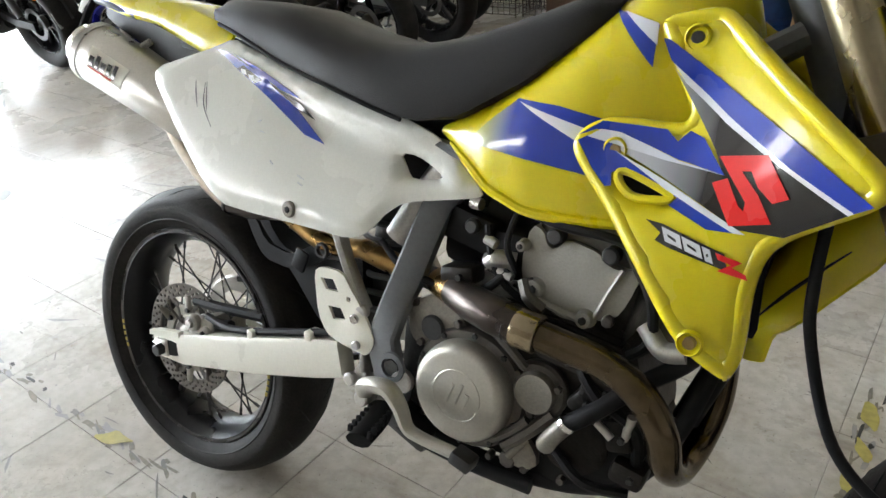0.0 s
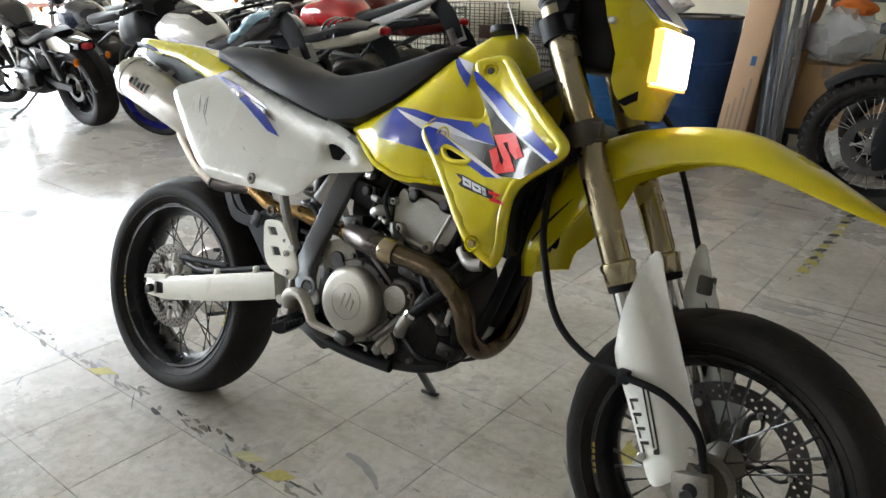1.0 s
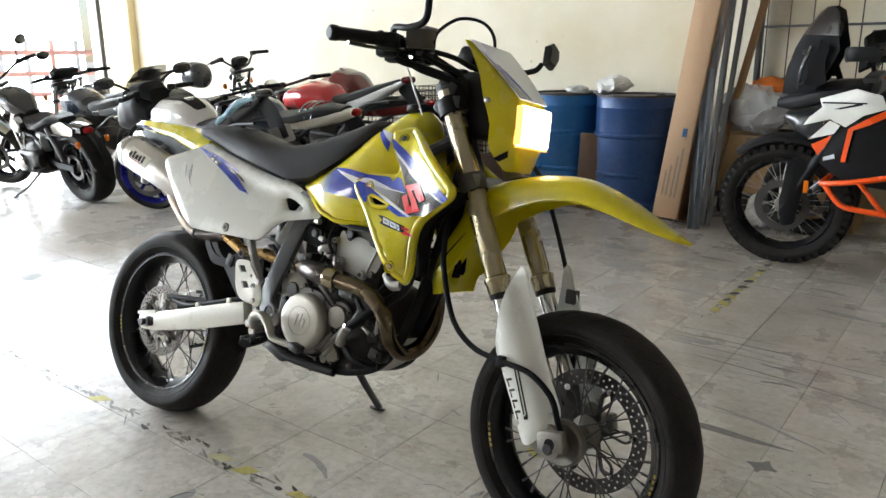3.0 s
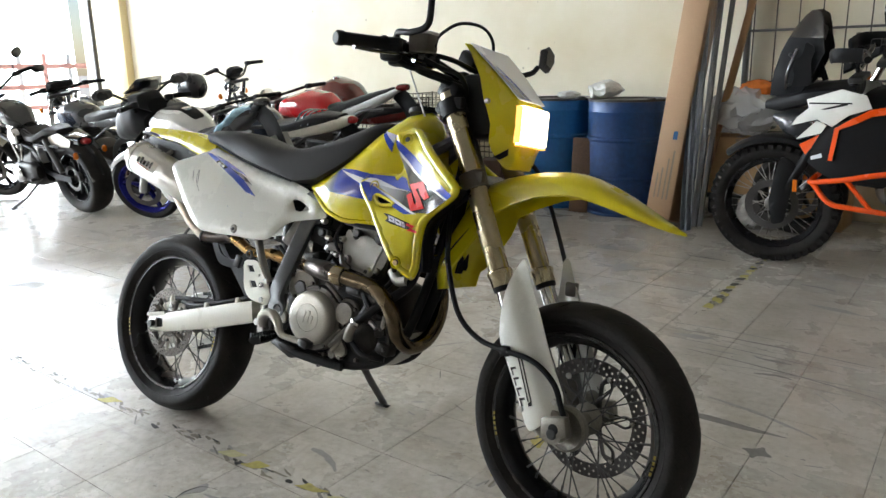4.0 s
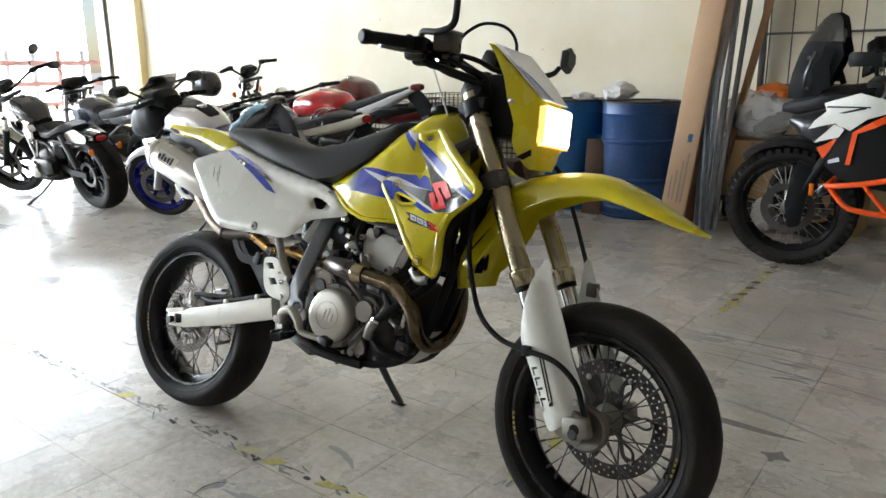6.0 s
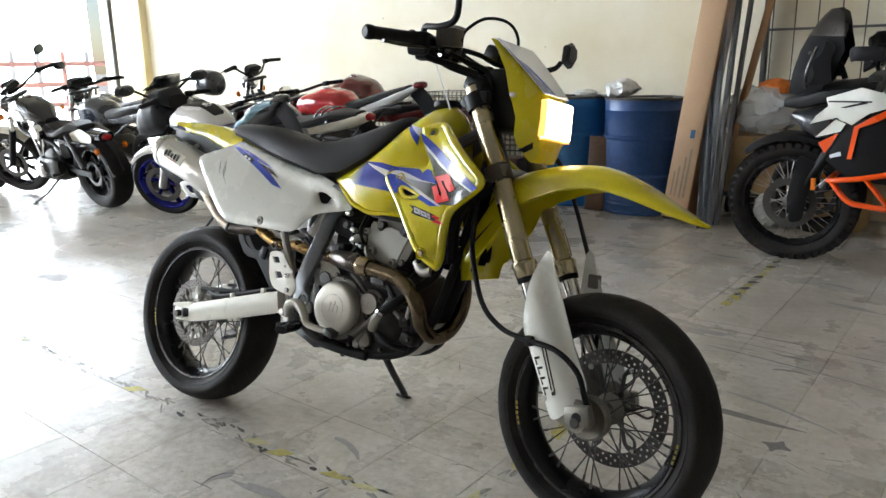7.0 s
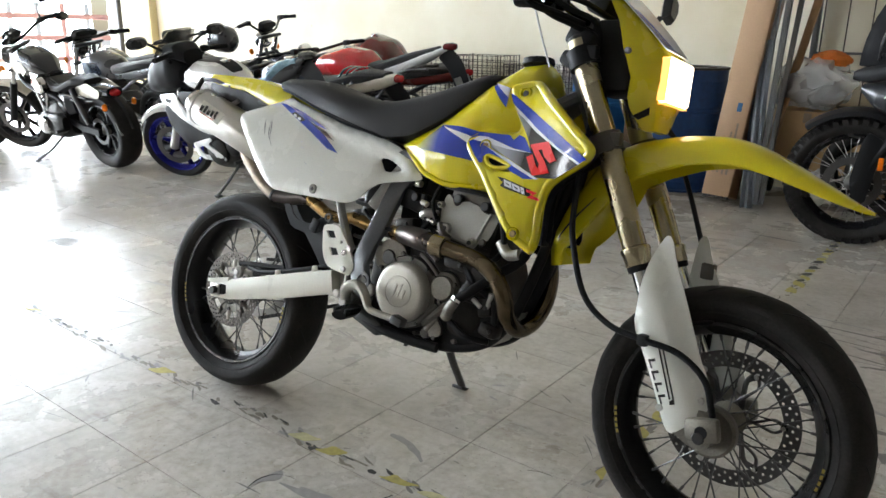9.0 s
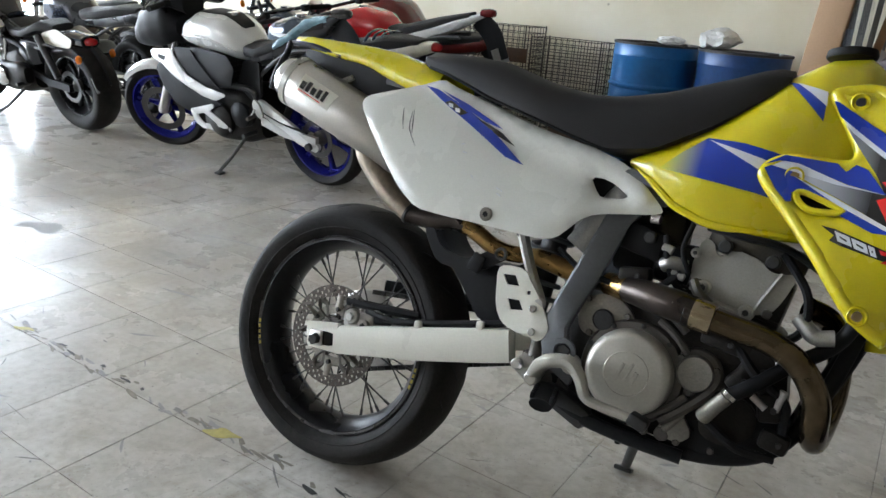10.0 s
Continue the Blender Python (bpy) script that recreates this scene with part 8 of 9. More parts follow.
# adventure bike with orange crash bars
adv_p = dict(naked, wb=1.55, Rf=0.355, Rr=0.34, wf=0.105, wr=0.15, rimf=0.268, rimr=0.23, wire=True, knobs=True, head=1.08, paint=BLACK, fork=BLACK, stanchion=BLACK, frame=ORANGE, tail_z=0.92, rake=0.48, fender_gap=0.055, fender_arc=(-0.74, 0.42), fender=BLACK, discs=2,
             tank=[(0.62, 0.92, 0.70, 0.12), (0.76, 1.02, 0.62, 0.18), (0.96, 1.06, 0.60, 0.24), (1.10, 1.02, 0.66, 0.20), (1.18, 0.94, 0.76, 0.10)], seat=[(-0.10, 0.96, 0.90, 0.08), (0.15, 0.95, 0.86, 0.13), (0.45, 0.90, 0.80, 0.14), (0.66, 0.92, 0.80, 0.09)], tail=[(-0.25, 0.94, 0.88, 0.06), (0.0, 0.93, 0.82, 0.10), (0.4, 0.86, 0.76, 0.12)], bar=(1.22, 1.08, 0.40), lamp=(1.3, 1.0, 0))
adv, fxa, topa = parked("adventure_motorcycle", "black, white and orange adventure bike with crash bars and knobbly tyres", 2.90, 3.22, adv_p, group="bikes on the other side", yaw=178.0, lean=-7)
for s in (-1, 1):
    ay = lambda u, v, s=s: s * (0.235 - 0.20 * max(0, u - 1.15) - 0.12 * max(0, v - 0.95))
    pane = lambda lift, s=s, ay=ay: (lambda u, v, o: Vector((u, ay(u, v) + s * (lift + o), v)))
    part("tank_cover", sheet(B(), [(1.447, 0.848), (1.421, 0.893), (1.361, 0.948), (1.375, 0.991), (1.207, 1.049), (1.09, 1.02), (1.06, 0.955), (1.160, 0.920), (1.239, 0.854), (1.316, 0.889)], pane(0.0), 0.006, step=0.03, soft=0, roll=0.006), WHITE, adv, "white angular tank side cover")
    part("cover_fin", sheet(B(), [(1.415, 0.777), (1.315, 0.884), (1.264, 0.862), (1.289, 0.818)], pane(0.003), 0.005, step=0.03, soft=0), WHITE, adv)
    part("orange_flash", sheet(B(), [(1.397, 0.750), (1.298, 0.809), (1.330, 0.740), (1.361, 0.694)], pane(0.001), 0.004, step=0.03, soft=0), ORANGE, adv, "orange flash")
    part("orange_flash", sheet(B(), [(0.90, 0.985), (1.062, 0.952), (1.136, 0.909), (1.224, 0.849), (1.245, 0.675), (1.223, 0.676), (1.200, 0.844), (1.123, 0.878), (1.058, 0.916), (0.90, 0.945)], pane(0.006), 0.006, step=0.03, soft=0), ORANGE, adv, "orange flash")
    part("black_flash", sheet(B(), [(1.36, 0.978), (1.15, 0.985), (1.15, 0.978), (1.36, 0.970)], pane(0.004), 0.002, step=0.05, soft=0), BLACK, adv)
    part("black_flash", sheet(B(), [(1.30, 0.945), (1.17, 0.985), (1.17, 0.972), (1.27, 0.945)], pane(0.004), 0.002, step=0.05, soft=0), BLACK, adv)
    part("side_shroud", sheet(B(), [(1.264, 0.858), (1.05, 0.93), (0.86, 0.92), (0.80, 0.66), (0.98, 0.54), (1.20, 0.56), (1.287, 0.60), (1.352, 0.652), (1.305, 0.787)], pane(-0.006), 0.006, step=0.04, soft=0, roll=0.008), BLACK, adv)
    part("maker_mark", sheet(B(), [(1.333, 0.689), (1.280, 0.711), (1.274, 0.689), (1.330, 0.670)], pane(0.002), 0.002, step=0.04, soft=0), DECAL_WHITE, adv, "plain white mark")
    cb = part("crash_bar", tube(B(), [(1.30, s * 0.10, 0.57), (1.315, s * 0.22, 0.565), (1.30, s * 0.27, 0.566), (1.151, s * 0.30, 0.596), (0.98, s * 0.30, 0.635), (0.78, s * 0.22, 0.64)], 0.015, 10, n=5), ORANGE, adv, "orange tubular crash bar")
    part("crash_bar_lower", tube(B(), [(1.305, s * 0.26, 0.560), (1.214, s * 0.29, 0.466), (1.116, s * 0.30, 0.447), (0.95, s * 0.29, 0.43), (0.80, s * 0.20, 0.38)], 0.015, 10, n=5), ORANGE, cb)
    part("crash_bar_strut", tube(B(), [(1.141, s * 0.30, 0.598), (1.012, s * 0.295, 0.44)], 0.013, 8, n=1), ORANGE, cb)
    part("fork_shield", sheet(B(), [(1.53, 0.253), (1.554, 0.395), (1.520, 0.60), (1.495, 0.66), (1.418, 0.62), (1.43, 0.50), (1.466, 0.272)], lambda u, v, o: Vector((u, s * (0.125 + o), v)), 0.008, step=0.04, soft=1, roll=0.008), BLACK, adv, "black fork shield")
    part("reflector", box(B(), (1.415, s * 0.135, 0.50), (0.025, 0.006, 0.07), 0.003), AMBER, adv)
    part("hand_guard", tube(B(), [(1.10, s * 0.40, 1.24), (1.22, s * 0.38, 1.24), (1.26, s * 0.26, 1.22)], 0.035, 8, flat=0.3, up=(0, 1, 0)), BLACK, adv)
part("beak", body_of([(1.15, 1.06, 0.98, 0.17), (1.23, 1.06, 0.97, 0.17), (1.386, 1.045, 0.94, 0.15), (1.526, 1.00, 0.90, 0.10), (1.62, 0.955, 0.91, 0.03)], 16, 3.2), BLACK, adv, "black beak over the headlight")
part("headlight_unit", body_of([(1.36, 0.93, 0.74, 0.13), (1.44, 0.91, 0.75, 0.13), (1.50, 0.90, 0.78, 0.11), (1.57, 0.885, 0.85, 0.05)], 16, 3.4), GREY_PAINT, adv)
secs = []
for z, xf, xb, w in ((0.985, 1.604, 1.44, 0.10), (1.05, 1.600, 1.40, 0.13), (1.12, 1.588, 1.36, 0.13), (1.23, 1.555, 1.315, 0.125), (1.30, 1.520, 1.33, 0.115), (1.356, 1.487, 1.335, 0.10), (1.41, 1.445, 1.345, 0.08), (1.435, 1.415, 1.375, 0.055)):
    out = [(xf - (xf - xb) * abs(q) ** 1.5, q * w, z) for q in np.linspace(-1, 1, 13)]
    secs.append(out + [(x - 0.006, y * 0.95, z) for x, y, z in out[::-1]])
part("screen_visor", loft(B(), secs[4:]), glassy("brown_smoked_screen", (0.010, 0.008, 0.007), 0.86, 0.15), adv, "brown smoked screen top")
part("windscreen", loft(B(), secs[:5]), mat("dark_screen", (0.005, 0.005, 0.006), 0.6, vary=0.3, bump=0.1, spec=0.06), adv, "dark tinted windscreen")
for sy in (-1, 1):
    part("screen_bracket", tube(B(), [(1.50, sy * 0.105, 1.03), (1.49, sy * 0.128, 1.13), (1.45, sy * 0.118, 1.25)], 0.009, 8), BLACK_GLOSS, adv)
    for zz in (1.06, 1.22):
        part("screen_bolt", disc(B(), (1.48, sy * 0.125, zz), (1.48, sy * 0.140, zz), 0.009, 10), DARK_STEEL, adv)
    part("side_deflector", sheet(B(), [(1.36, 1.06), (1.47, 1.05), (1.45, 1.11), (1.47, 1.17), (1.42, 1.22), (1.41, 1.29), (1.36, 1.25), (1.38, 1.18)], lambda u, v, o: Vector((u, sy * (0.150 - 0.10 * (v - 1.05) + o), v)), 0.004, step=0.04, soft=1), BLACK, adv)
part("dash_tower", box(B(), (1.40, 0, 1.20), (0.06, 0.17, 0.32), 0.025, turn(0, -14, 0)), BLACK, adv)
part("screen_arm", tube(B(), [(1.34, -0.10, 1.05), (1.40, -0.12, 1.2), (1.44, -0.10, 1.34)], 0.016, 8), BLACK, adv)
parked("second_motorcycle", "black motorcycle with round headlight behind the adventure bike", 2.78, 4.05, dict(naked, wb=1.42, head=1.16, paint=BLACK_GLOSS, bar=(1.34, 0.92, 0.38), mirrors=(1,), lamp=(1.14, 1.24, 0.10)), group="bikes on the other side")


# ---- props along the wall ----
DRUM_BLUE = mat("chipped_blue_drum_paint", (0.010, 0.050, 0.17), 0.42, 0.1, vary=0.3, grain=30, bump=0.15, blotch=3.5)
DRUM_BRIGHT = mat("bright_blue_drum_paint", (0.012, 0.12, 0.33), 0.35, 0.1, vary=0.18, grain=30, bump=0.1, blotch=3.5)
DRUM_RIM = mat("dark_drum_rim", (0.05, 0.045, 0.045), 0.5, 0.5, vary=0.4, grain=40, bump=0.2)
CARD = mat("brown_cardboard", (0.47, 0.31, 0.16), 0.8, vary=0.1, grain=90, bump=0.12, blotch=3)
# darker brown: painted shade on the tall carton, own colour of the batten
SHADE_BATTEN_BROWN = mat("card_shade_and_batten_brown", (0.30, 0.17, 0.085), 0.8, vary=0.12, grain=90, bump=0.12, blotch=3)
CARD_PINK = mat("pinkish_cardboard", (0.50, 0.33, 0.20), 0.75, vary=0.07, grain=90, bump=0.08, blotch=2.5)
PALE_PRINT = mat("pale_grey_print", (0.30, 0.24, 0.18), 0.7, vary=0.1, bump=0.0)
LABEL_BLUE = mat("blue_label_print", (0.02, 0.10, 0.24), 0.6, vary=0.1, bump=0.0)
GALV = mat("galvanised_steel", (0.12, 0.117, 0.113), 0.42, 0.8, vary=0.3, grain=120, bump=0.1, blotch=9)
WIRE = mat("rusty_wire", (0.07, 0.055, 0.045), 0.6, 0.5, vary=0.35, grain=150, bump=0.1, blotch=6)
RUST_PLATE = mat("rusty_brown_plate", (0.10, 0.055, 0.03), 0.75, vary=0.3, grain=60, bump=0.2)
ORANGE_CLOTH = mat("orange_cloth", (0.60, 0.16, 0.02), 0.75, vary=0.15, grain=120, bump=0.3)
TARP_BLUE = mat("blue_sheeting", (0.10, 0.115, 0.14), 0.45, vary=0.35, grain=40, bump=0.2)
# red lightened to pink: the outdoor overexposure is put into the colour
RED_PAINT = mat("washed_out_red_paint", (0.82, 0.42, 0.34), 0.6, vary=0.15, grain=20, blotch=2)
PALE_PAINT = mat("pale_white_paint", (0.75, 0.73, 0.70), 0.6, vary=0.1, grain=20, blotch=2)


def drum(x, y, paint, label):
    d = thing("oil_drum", label, "drum", "drums against the wall", Matrix.Translation((x, y, 0)))
    r, h = 0.300, 0.905
    prof = [(r - 0.004, 0.0), (r + 0.008, 0.004), (r + 0.008, 0.018), (r, 0.024)]
    for k in range(3):
        z = 0.07 + 0.035 * k
        prof += [(r, z), (r + 0.003, z + 0.008), (r, z + 0.016)]
    for z in (0.30, 0.60):
        prof += [(r, z - 0.02), (r + 0.011, z - 0.006), (r + 0.011, z + 0.006), (r, z + 0.02)]
    for k in range(1):
        z = 0.80 + 0.035 * k
        prof += [(r, z), (r + 0.003, z + 0.008), (r, z + 0.016)]
    prof += [(r, h - 0.02), (r - 0.004, h - 0.018)]
    part("shell", lathe(B(), prof, (0, 0, 0), (0, 0, 1), 64), paint, d)
    part("rim", lathe(B(), [(r - 0.010, h - 0.02), (r + 0.008, h - 0.018), (r + 0.009, h - 0.004), (r + 0.002, h), (r - 0.008, h - 0.003)], (0, 0, 0), (0, 0, 1), 64, ring=True), DRUM_RIM, d)
    lid = part("lid", lathe(B(), [(r - 0.008, h - 0.016), (0.16, h - 0.013), (0, h - 0.012)], (0, 0, 0), (0, 0, 1), 48), DRUM_RIM, d)
    part("bung", disc(B(), (0.17, 0.06, h - 0.014), (0.17, 0.06, h + 0.002), 0.035, 20), DRUM_RIM, d)
    return d


drum(0.02, 4.28, DRUM_BLUE, "dark blue chipped steel oil drum with ribs")
drum(-0.62, 4.38, DRUM_BRIGHT, "bright blue steel oil drum against the wall")


def film_bag(name, label, c, size, seed, material, category="plastic bag"):
    bm = B()
    bmesh.ops.create_icosphere(bm, subdivisions=4, radius=0.5)
    for v in bm.verts:
        v.co.z = v.co.z if v.co.z > -0.28 else -0.28 + (v.co.z + 0.28) * 0.15
    crumple(bm, 0.13, 3.3, seed)
    crumple(bm, 0.06, 9.0, seed + 3)
    for v in bm.verts:
        v.co = Vector((v.co.x * size[0], v.co.y * size[1], (v.co.z + 0.31) * size[2]))
    low = min(v.co.z for v in bm.verts)
    for v in bm.verts:
        v.co.z -= low
    ob = part(name, bm, material, None, sharp=25)
    ob.matrix_world = Matrix.Translation(c)
    return tagged(ob, label, category)


BAG_WHITE = mat("white_bag_film", (0.62, 0.62, 0.60), 0.35, vary=0.15, grain=40, bump=0.3)
film_bag("plastic_bag", "crumpled white plastic bag lying on an oil drum", (-0.16, 4.25, 0.90), (0.26, 0.2, 0.16), 2.0, BAG_WHITE)
film_bag("plastic_bag", "small crumpled white plastic wrap on an oil drum", (-0.50, 4.30, 0.90), (0.2, 0.12, 0.07), 7.0, BAG_WHITE)


def carton(name, label, m, size, material, tape=True):
    sx, sy, sz = size
    c = thing(name, label, "cardboard box", m=m)
    part("body", box(B(), (0, 0, sz / 2), (sx, sy, sz), 0.006), material, c)
    part("flap", box(B(), (0, -sy / 4 - 0.001, sz + 0.0025), (sx * 0.995, sy / 2 - 0.004, 0.004), 0.001, turn(1.2, 0, 0)), material, c)
    part("flap", box(B(), (0, sy / 4 + 0.001, sz + 0.0025), (sx * 0.995, sy / 2 - 0.004, 0.004), 0.001), material, c)
    if tape:
        part("tape_strip", box(B(), (-sx * 0.02, -sy / 2 - 0.001, sz * 0.90), (0.05, 0.003, sz * 0.16), 0.0005), PALE_PRINT, c)
        part("tape_strip", box(B(), (-sx * 0.02, 0, sz + 0.0062), (0.05, sz, 0.002), 0.0005), PALE_PRINT, c)
    return c


# tall carton leaning on the wall, its back edge against the paint
tall = thing("tall_carton", "tall narrow brown cardboard carton leaning against the wall", "cardboard box", m=Matrix.Translation((0.455, 3.93, 0.028)) @ pose(0, 0, 0, -14.5, 2.2, -3))
part("body", box(B(), (0, 0, 1.15), (0.185, 0.22, 2.3), 0.005), CARD_PINK, tall)
# thin sheet that paints the carton's right side as shaded
part("shaded_side", box(B(), (0.0945, 0, 1.15), (0.004, 0.21, 2.28), 0.001), SHADE_BATTEN_BROWN, tall)
part("print_block", box(B(), (0.03, -0.1115, 0.62), (0.032, 0.002, 0.06), 0), LABEL_BLUE, tall, "small blue label square")
for k, (x, z, w, h) in enumerate(((0.045, 0.33, 0.014, 0.36), (0.015, 0.30, 0.012, 0.30), (-0.02, 0.27, 0.012, 0.22), (-0.05, 0.25, 0.010, 0.18))):
    part("print_bar", box(B(), (x, -0.1115, z), (w, 0.002, h), 0), PALE_PRINT, tall, "faint grey print bar")
for k in range(6):
    part("end_staple", box(B(), (-0.075 + 0.03 * k, -0.08, -0.006), (0.018, 0.05, 0.02), 0.003), DARK_STEEL, tall)

# dolly with a carton, and a clear bag on top
dol = thing("flat_dolly", "low dark metal dolly with small wheels", "dolly", m=Matrix.Translation((0.92, 4.36, 0)))
part("deck", box(B(), (0, 0, 0.205), (0.62, 0.42, 0.03), 0.005), DARK_STEEL, dol)
for sx in (-1, 1):
    for sy in (-1, 1):
        wh = part("caster", disc(B(), (sx * 0.26 - 0.015, sy * 0.16, 0.07), (sx * 0.26 + 0.015, sy * 0.16, 0.07), 0.07, 24, 0.008), BLACK, dol)
        part("caster_fork", box(B(), (sx * 0.26, sy * 0.16, 0.15), (0.05, 0.05, 0.09), 0.006), DARK_STEEL, dol)
carton("carton", "brown cardboard box with loose top flaps on a dolly", Matrix.Translation((0.91, 4.39, 0.221)) @ pose(0, 0, 0, 0, 0, 2), (0.53, 0.38, 0.41), CARD)
carton("carton", "plain brown cardboard box behind the parked bike", Matrix.Translation((1.42, 4.42, 0.0)) @ pose(0, 0, 0, 0, 0, -4), (0.42, 0.36, 0.55), CARD, False)
film_bag("film_bag", "clear crumpled plastic bag on a cardboard box", (0.90, 4.34, 0.642), (0.50, 0.36, 0.40), 11.0, CLEAR_FILM)
film_bag("film_stuffing", "grey crumpled wrapping inside a clear bag", (0.90, 4.35, 0.642), (0.34, 0.26, 0.27), 15.0, mat("grey_wrap", (0.36, 0.37, 0.38), 0.4, vary=0.25, grain=40, bump=0.3), "wrapping")
film_bag("orange_cloth", "folded orange cloth on top of a plastic bag", (0.98, 4.33, 0.93), (0.24, 0.16, 0.12), 21.0, ORANGE_CLOTH, "cloth")
film_bag("pale_tub", "white plastic tub behind the parked bike", (1.05, 4.12, 0.0), (0.22, 0.2, 0.28), 31.0, BAG_WHITE, "tub")

# leaning bundle of rails and sheeting
for k, (x, dx, w, mt, lab) in enumerate(((0.680, -0.12, 0.030, GALV, "galvanised steel rail leaning on the wall"), (0.712, -0.06, 0.036, GALV, "galvanised steel rail leaning on the wall"), (0.742, 0.01, 0.028, GALV, "galvanised steel rail leaning on the wall"), (0.665, 0.30, 0.05, SHADE_BATTEN_BROWN, "brown timber batten leaning on the wall"))):
    ob = thing("leaning_rail", lab, "rail", "rails leaning on the wall", Matrix.Translation((x, (3.84, 3.87, 3.90, 4.0)[k], 0.016)) @ pose(0, 0, 0, -16.5, math.degrees(math.atan(dx / 2.4)), 0))
    bm = B()
    if mt is GALV:
        box(bm, (0, -0.012, 1.2), (w, 0.004, 2.4), 0.001)
        box(bm, (-w / 2, 0, 1.2), (0.004, 0.028, 2.4), 0.001)
        box(bm, (w / 2, 0, 1.2), (0.004, 0.028, 2.4), 0.001)
        part("channel", bm, mt, ob)
    else:
        part("batten", box(B(), (0, 0, 1.2), (w, 0.03, 2.4), 0.002), mt, ob)
bm = B()
bmesh.ops.create_grid(bm, x_segments=10, y_segments=40, size=0.5)
for v in bm.verts:
    x, y = v.co.x, v.co.y
    v.co = Vector((x * 0.09, 0.02 * math.sin(x * 14 + y * 5) + 0.012 * noise.noise(Vector((x * 4, y * 12, 2))), (y + 0.5) * 1.15))
bmesh.ops.solidify(bm, geom=bm.faces[:], thickness=0.003)
sheeting = tagged(part("sheeting", bm, TARP_BLUE), "crumpled blue-grey plastic sheeting hanging by the rails", "sheeting")
sheeting.matrix_world = Matrix.Translation((0.675, 3.80, 0.0)) @ pose(0, 0, 0, -16.5, -4, 0)

bm = B()
bmesh.ops.create_grid(bm, x_segments=14, y_segments=60, size=0.5)
for v in bm.verts:
    x, y = v.co.x, v.co.y
    n = noise.noise_vector(Vector((x * 5, y * 16, 5)))
    v.co = Vector((x * (0.15 + 0.02 * n.x), 0.035 * n.y + 0.05 * x * x, (y + 0.5) * 2.2))
bmesh.ops.solidify(bm, geom=bm.faces[:], thickness=0.001)
wrap = tagged(part("plastic_wrap", bm, THIN_FILM, sharp=20), "clear crumpled plastic film hanging over the rails", "plastic film")
wrap.matrix_world = Matrix.Translation((0.715, 3.78, 0.02)) @ pose(0, 0, 0, -16.5, -3, 0)

# wire grid panels fixed to the wall
grid = thing("grid_panel", "grey metal display grid hung on the wall", "grid panel", m=Matrix.Translation((0, WALL_Y - 0.05, 0)))
for k in range(12):
    part("upright_wire", tube(B(), [(0.84 + 0.155 * k, 0, 0.55), (0.84 + 0.155 * k, 0, 2.6)], 0.0045, 6, n=1), WIRE, grid)
for k in range(6):
    part("cross_bar", box(B(), (1.68, -0.012, 0.64 + 0.375 * k), (1.80, 0.018, 0.018), 0.002), GALV, grid)
for x in (0.80, 2.6):
    part("frame_post", box(B(), (x, 0.0, 1.3), (0.04, 0.05, 2.6), 0.004), GALV, grid)


def crate(x0, x1, z1, y0, y1, label, plate):
    c = thing("wire_crate", label, "wire crate", "wire crates by the wall", Matrix.Translation((x0, y0, 0)))
    w, d = x1 - x0, y1 - y0
    nx, nz = int(w / 0.05), int(z1 / 0.05)
    for yy, nm in ((0.0, "front_mesh"), (d, "back_mesh")):
        bm = B()
        for i in range(nx + 1):
            tube(bm, [(w * i / nx, yy, 0.02), (w * i / nx, yy, z1)], 0.0031, 4, n=1)
        for j in range(nz + 1):
            tube(bm, [(0, yy, 0.02 + (z1 - 0.02) * j / nz), (w, yy, 0.02 + (z1 - 0.02) * j / nz)], 0.0031, 4, n=1)
        part(nm, bm, WIRE, c)
    for xx in (0.0, w):
        bm = B()
        nd = int(d / 0.05)
        for i in range(nd + 1):
            tube(bm, [(xx, d * i / nd, 0.02), (xx, d * i / nd, z1)], 0.0031, 4, n=1)
        for j in range(nz + 1):
            tube(bm, [(xx, 0, 0.02 + (z1 - 0.02) * j / nz), (xx, d, 0.02 + (z1 - 0.02) * j / nz)], 0.0031, 4, n=1)
        part("side_mesh", bm, WIRE, c)
    for xx in (0, w):
        for yy in (0, d):
            part("corner_post", tube(B(), [(xx, yy, 0), (xx, yy, z1 + 0.01)], 0.006, 6, n=1), WIRE, c)
    if plate:
        part("tag_plate", box(B(), (w - 0.06, -0.008, z1 - 0.22), (0.18, 0.004, 0.11), 0.002), RUST_PLATE, c, "rusty brown tag plate")
    return c


crate(-2.15, -1.64, 0.93, 4.28, 4.66, "tall rusty wire mesh crate by the wall", True)
crate(-1.60, -1.02, 0.86, 4.32, 4.66, "rusty wire mesh crate by the wall", False)
crate(-2.75, -2.2, 0.88, 4.28, 4.66, "tall rusty wire mesh crate by the wall", False)
bm = box(B(), (0, 0, 0.19), (0.26, 0.2, 0.38), 0.004)
ob = tagged(part("dark_carton", bm, RUST_PLATE), "dark brown box between a crate and a drum", "box")
ob.matrix_world = Matrix.Translation((-1.12, 4.12, 0))
bm = box(B(), (0, 0, 0.30), (0.16, 0.012, 0.60), 0.003)
ob = tagged(part("brown_board", bm, RUST_PLATE), "dark brown board leaning between two drums", "board")
ob.matrix_world = Matrix.Translation((-0.27, 4.03, 0.004)) @ pose(0, 0, 0, -6)

# by the opening: grey post, racks, things out in the street
bm = B()
for dx in (-0.05, 0.0, 0.05):
    tube(bm, [(-7.95 + dx, WALL_Y - 0.12 - dx * 0.4, 0.0), (-7.95 + dx, WALL_Y - 0.12 - dx * 0.4, CEIL)], 0.035, 14, n=1)
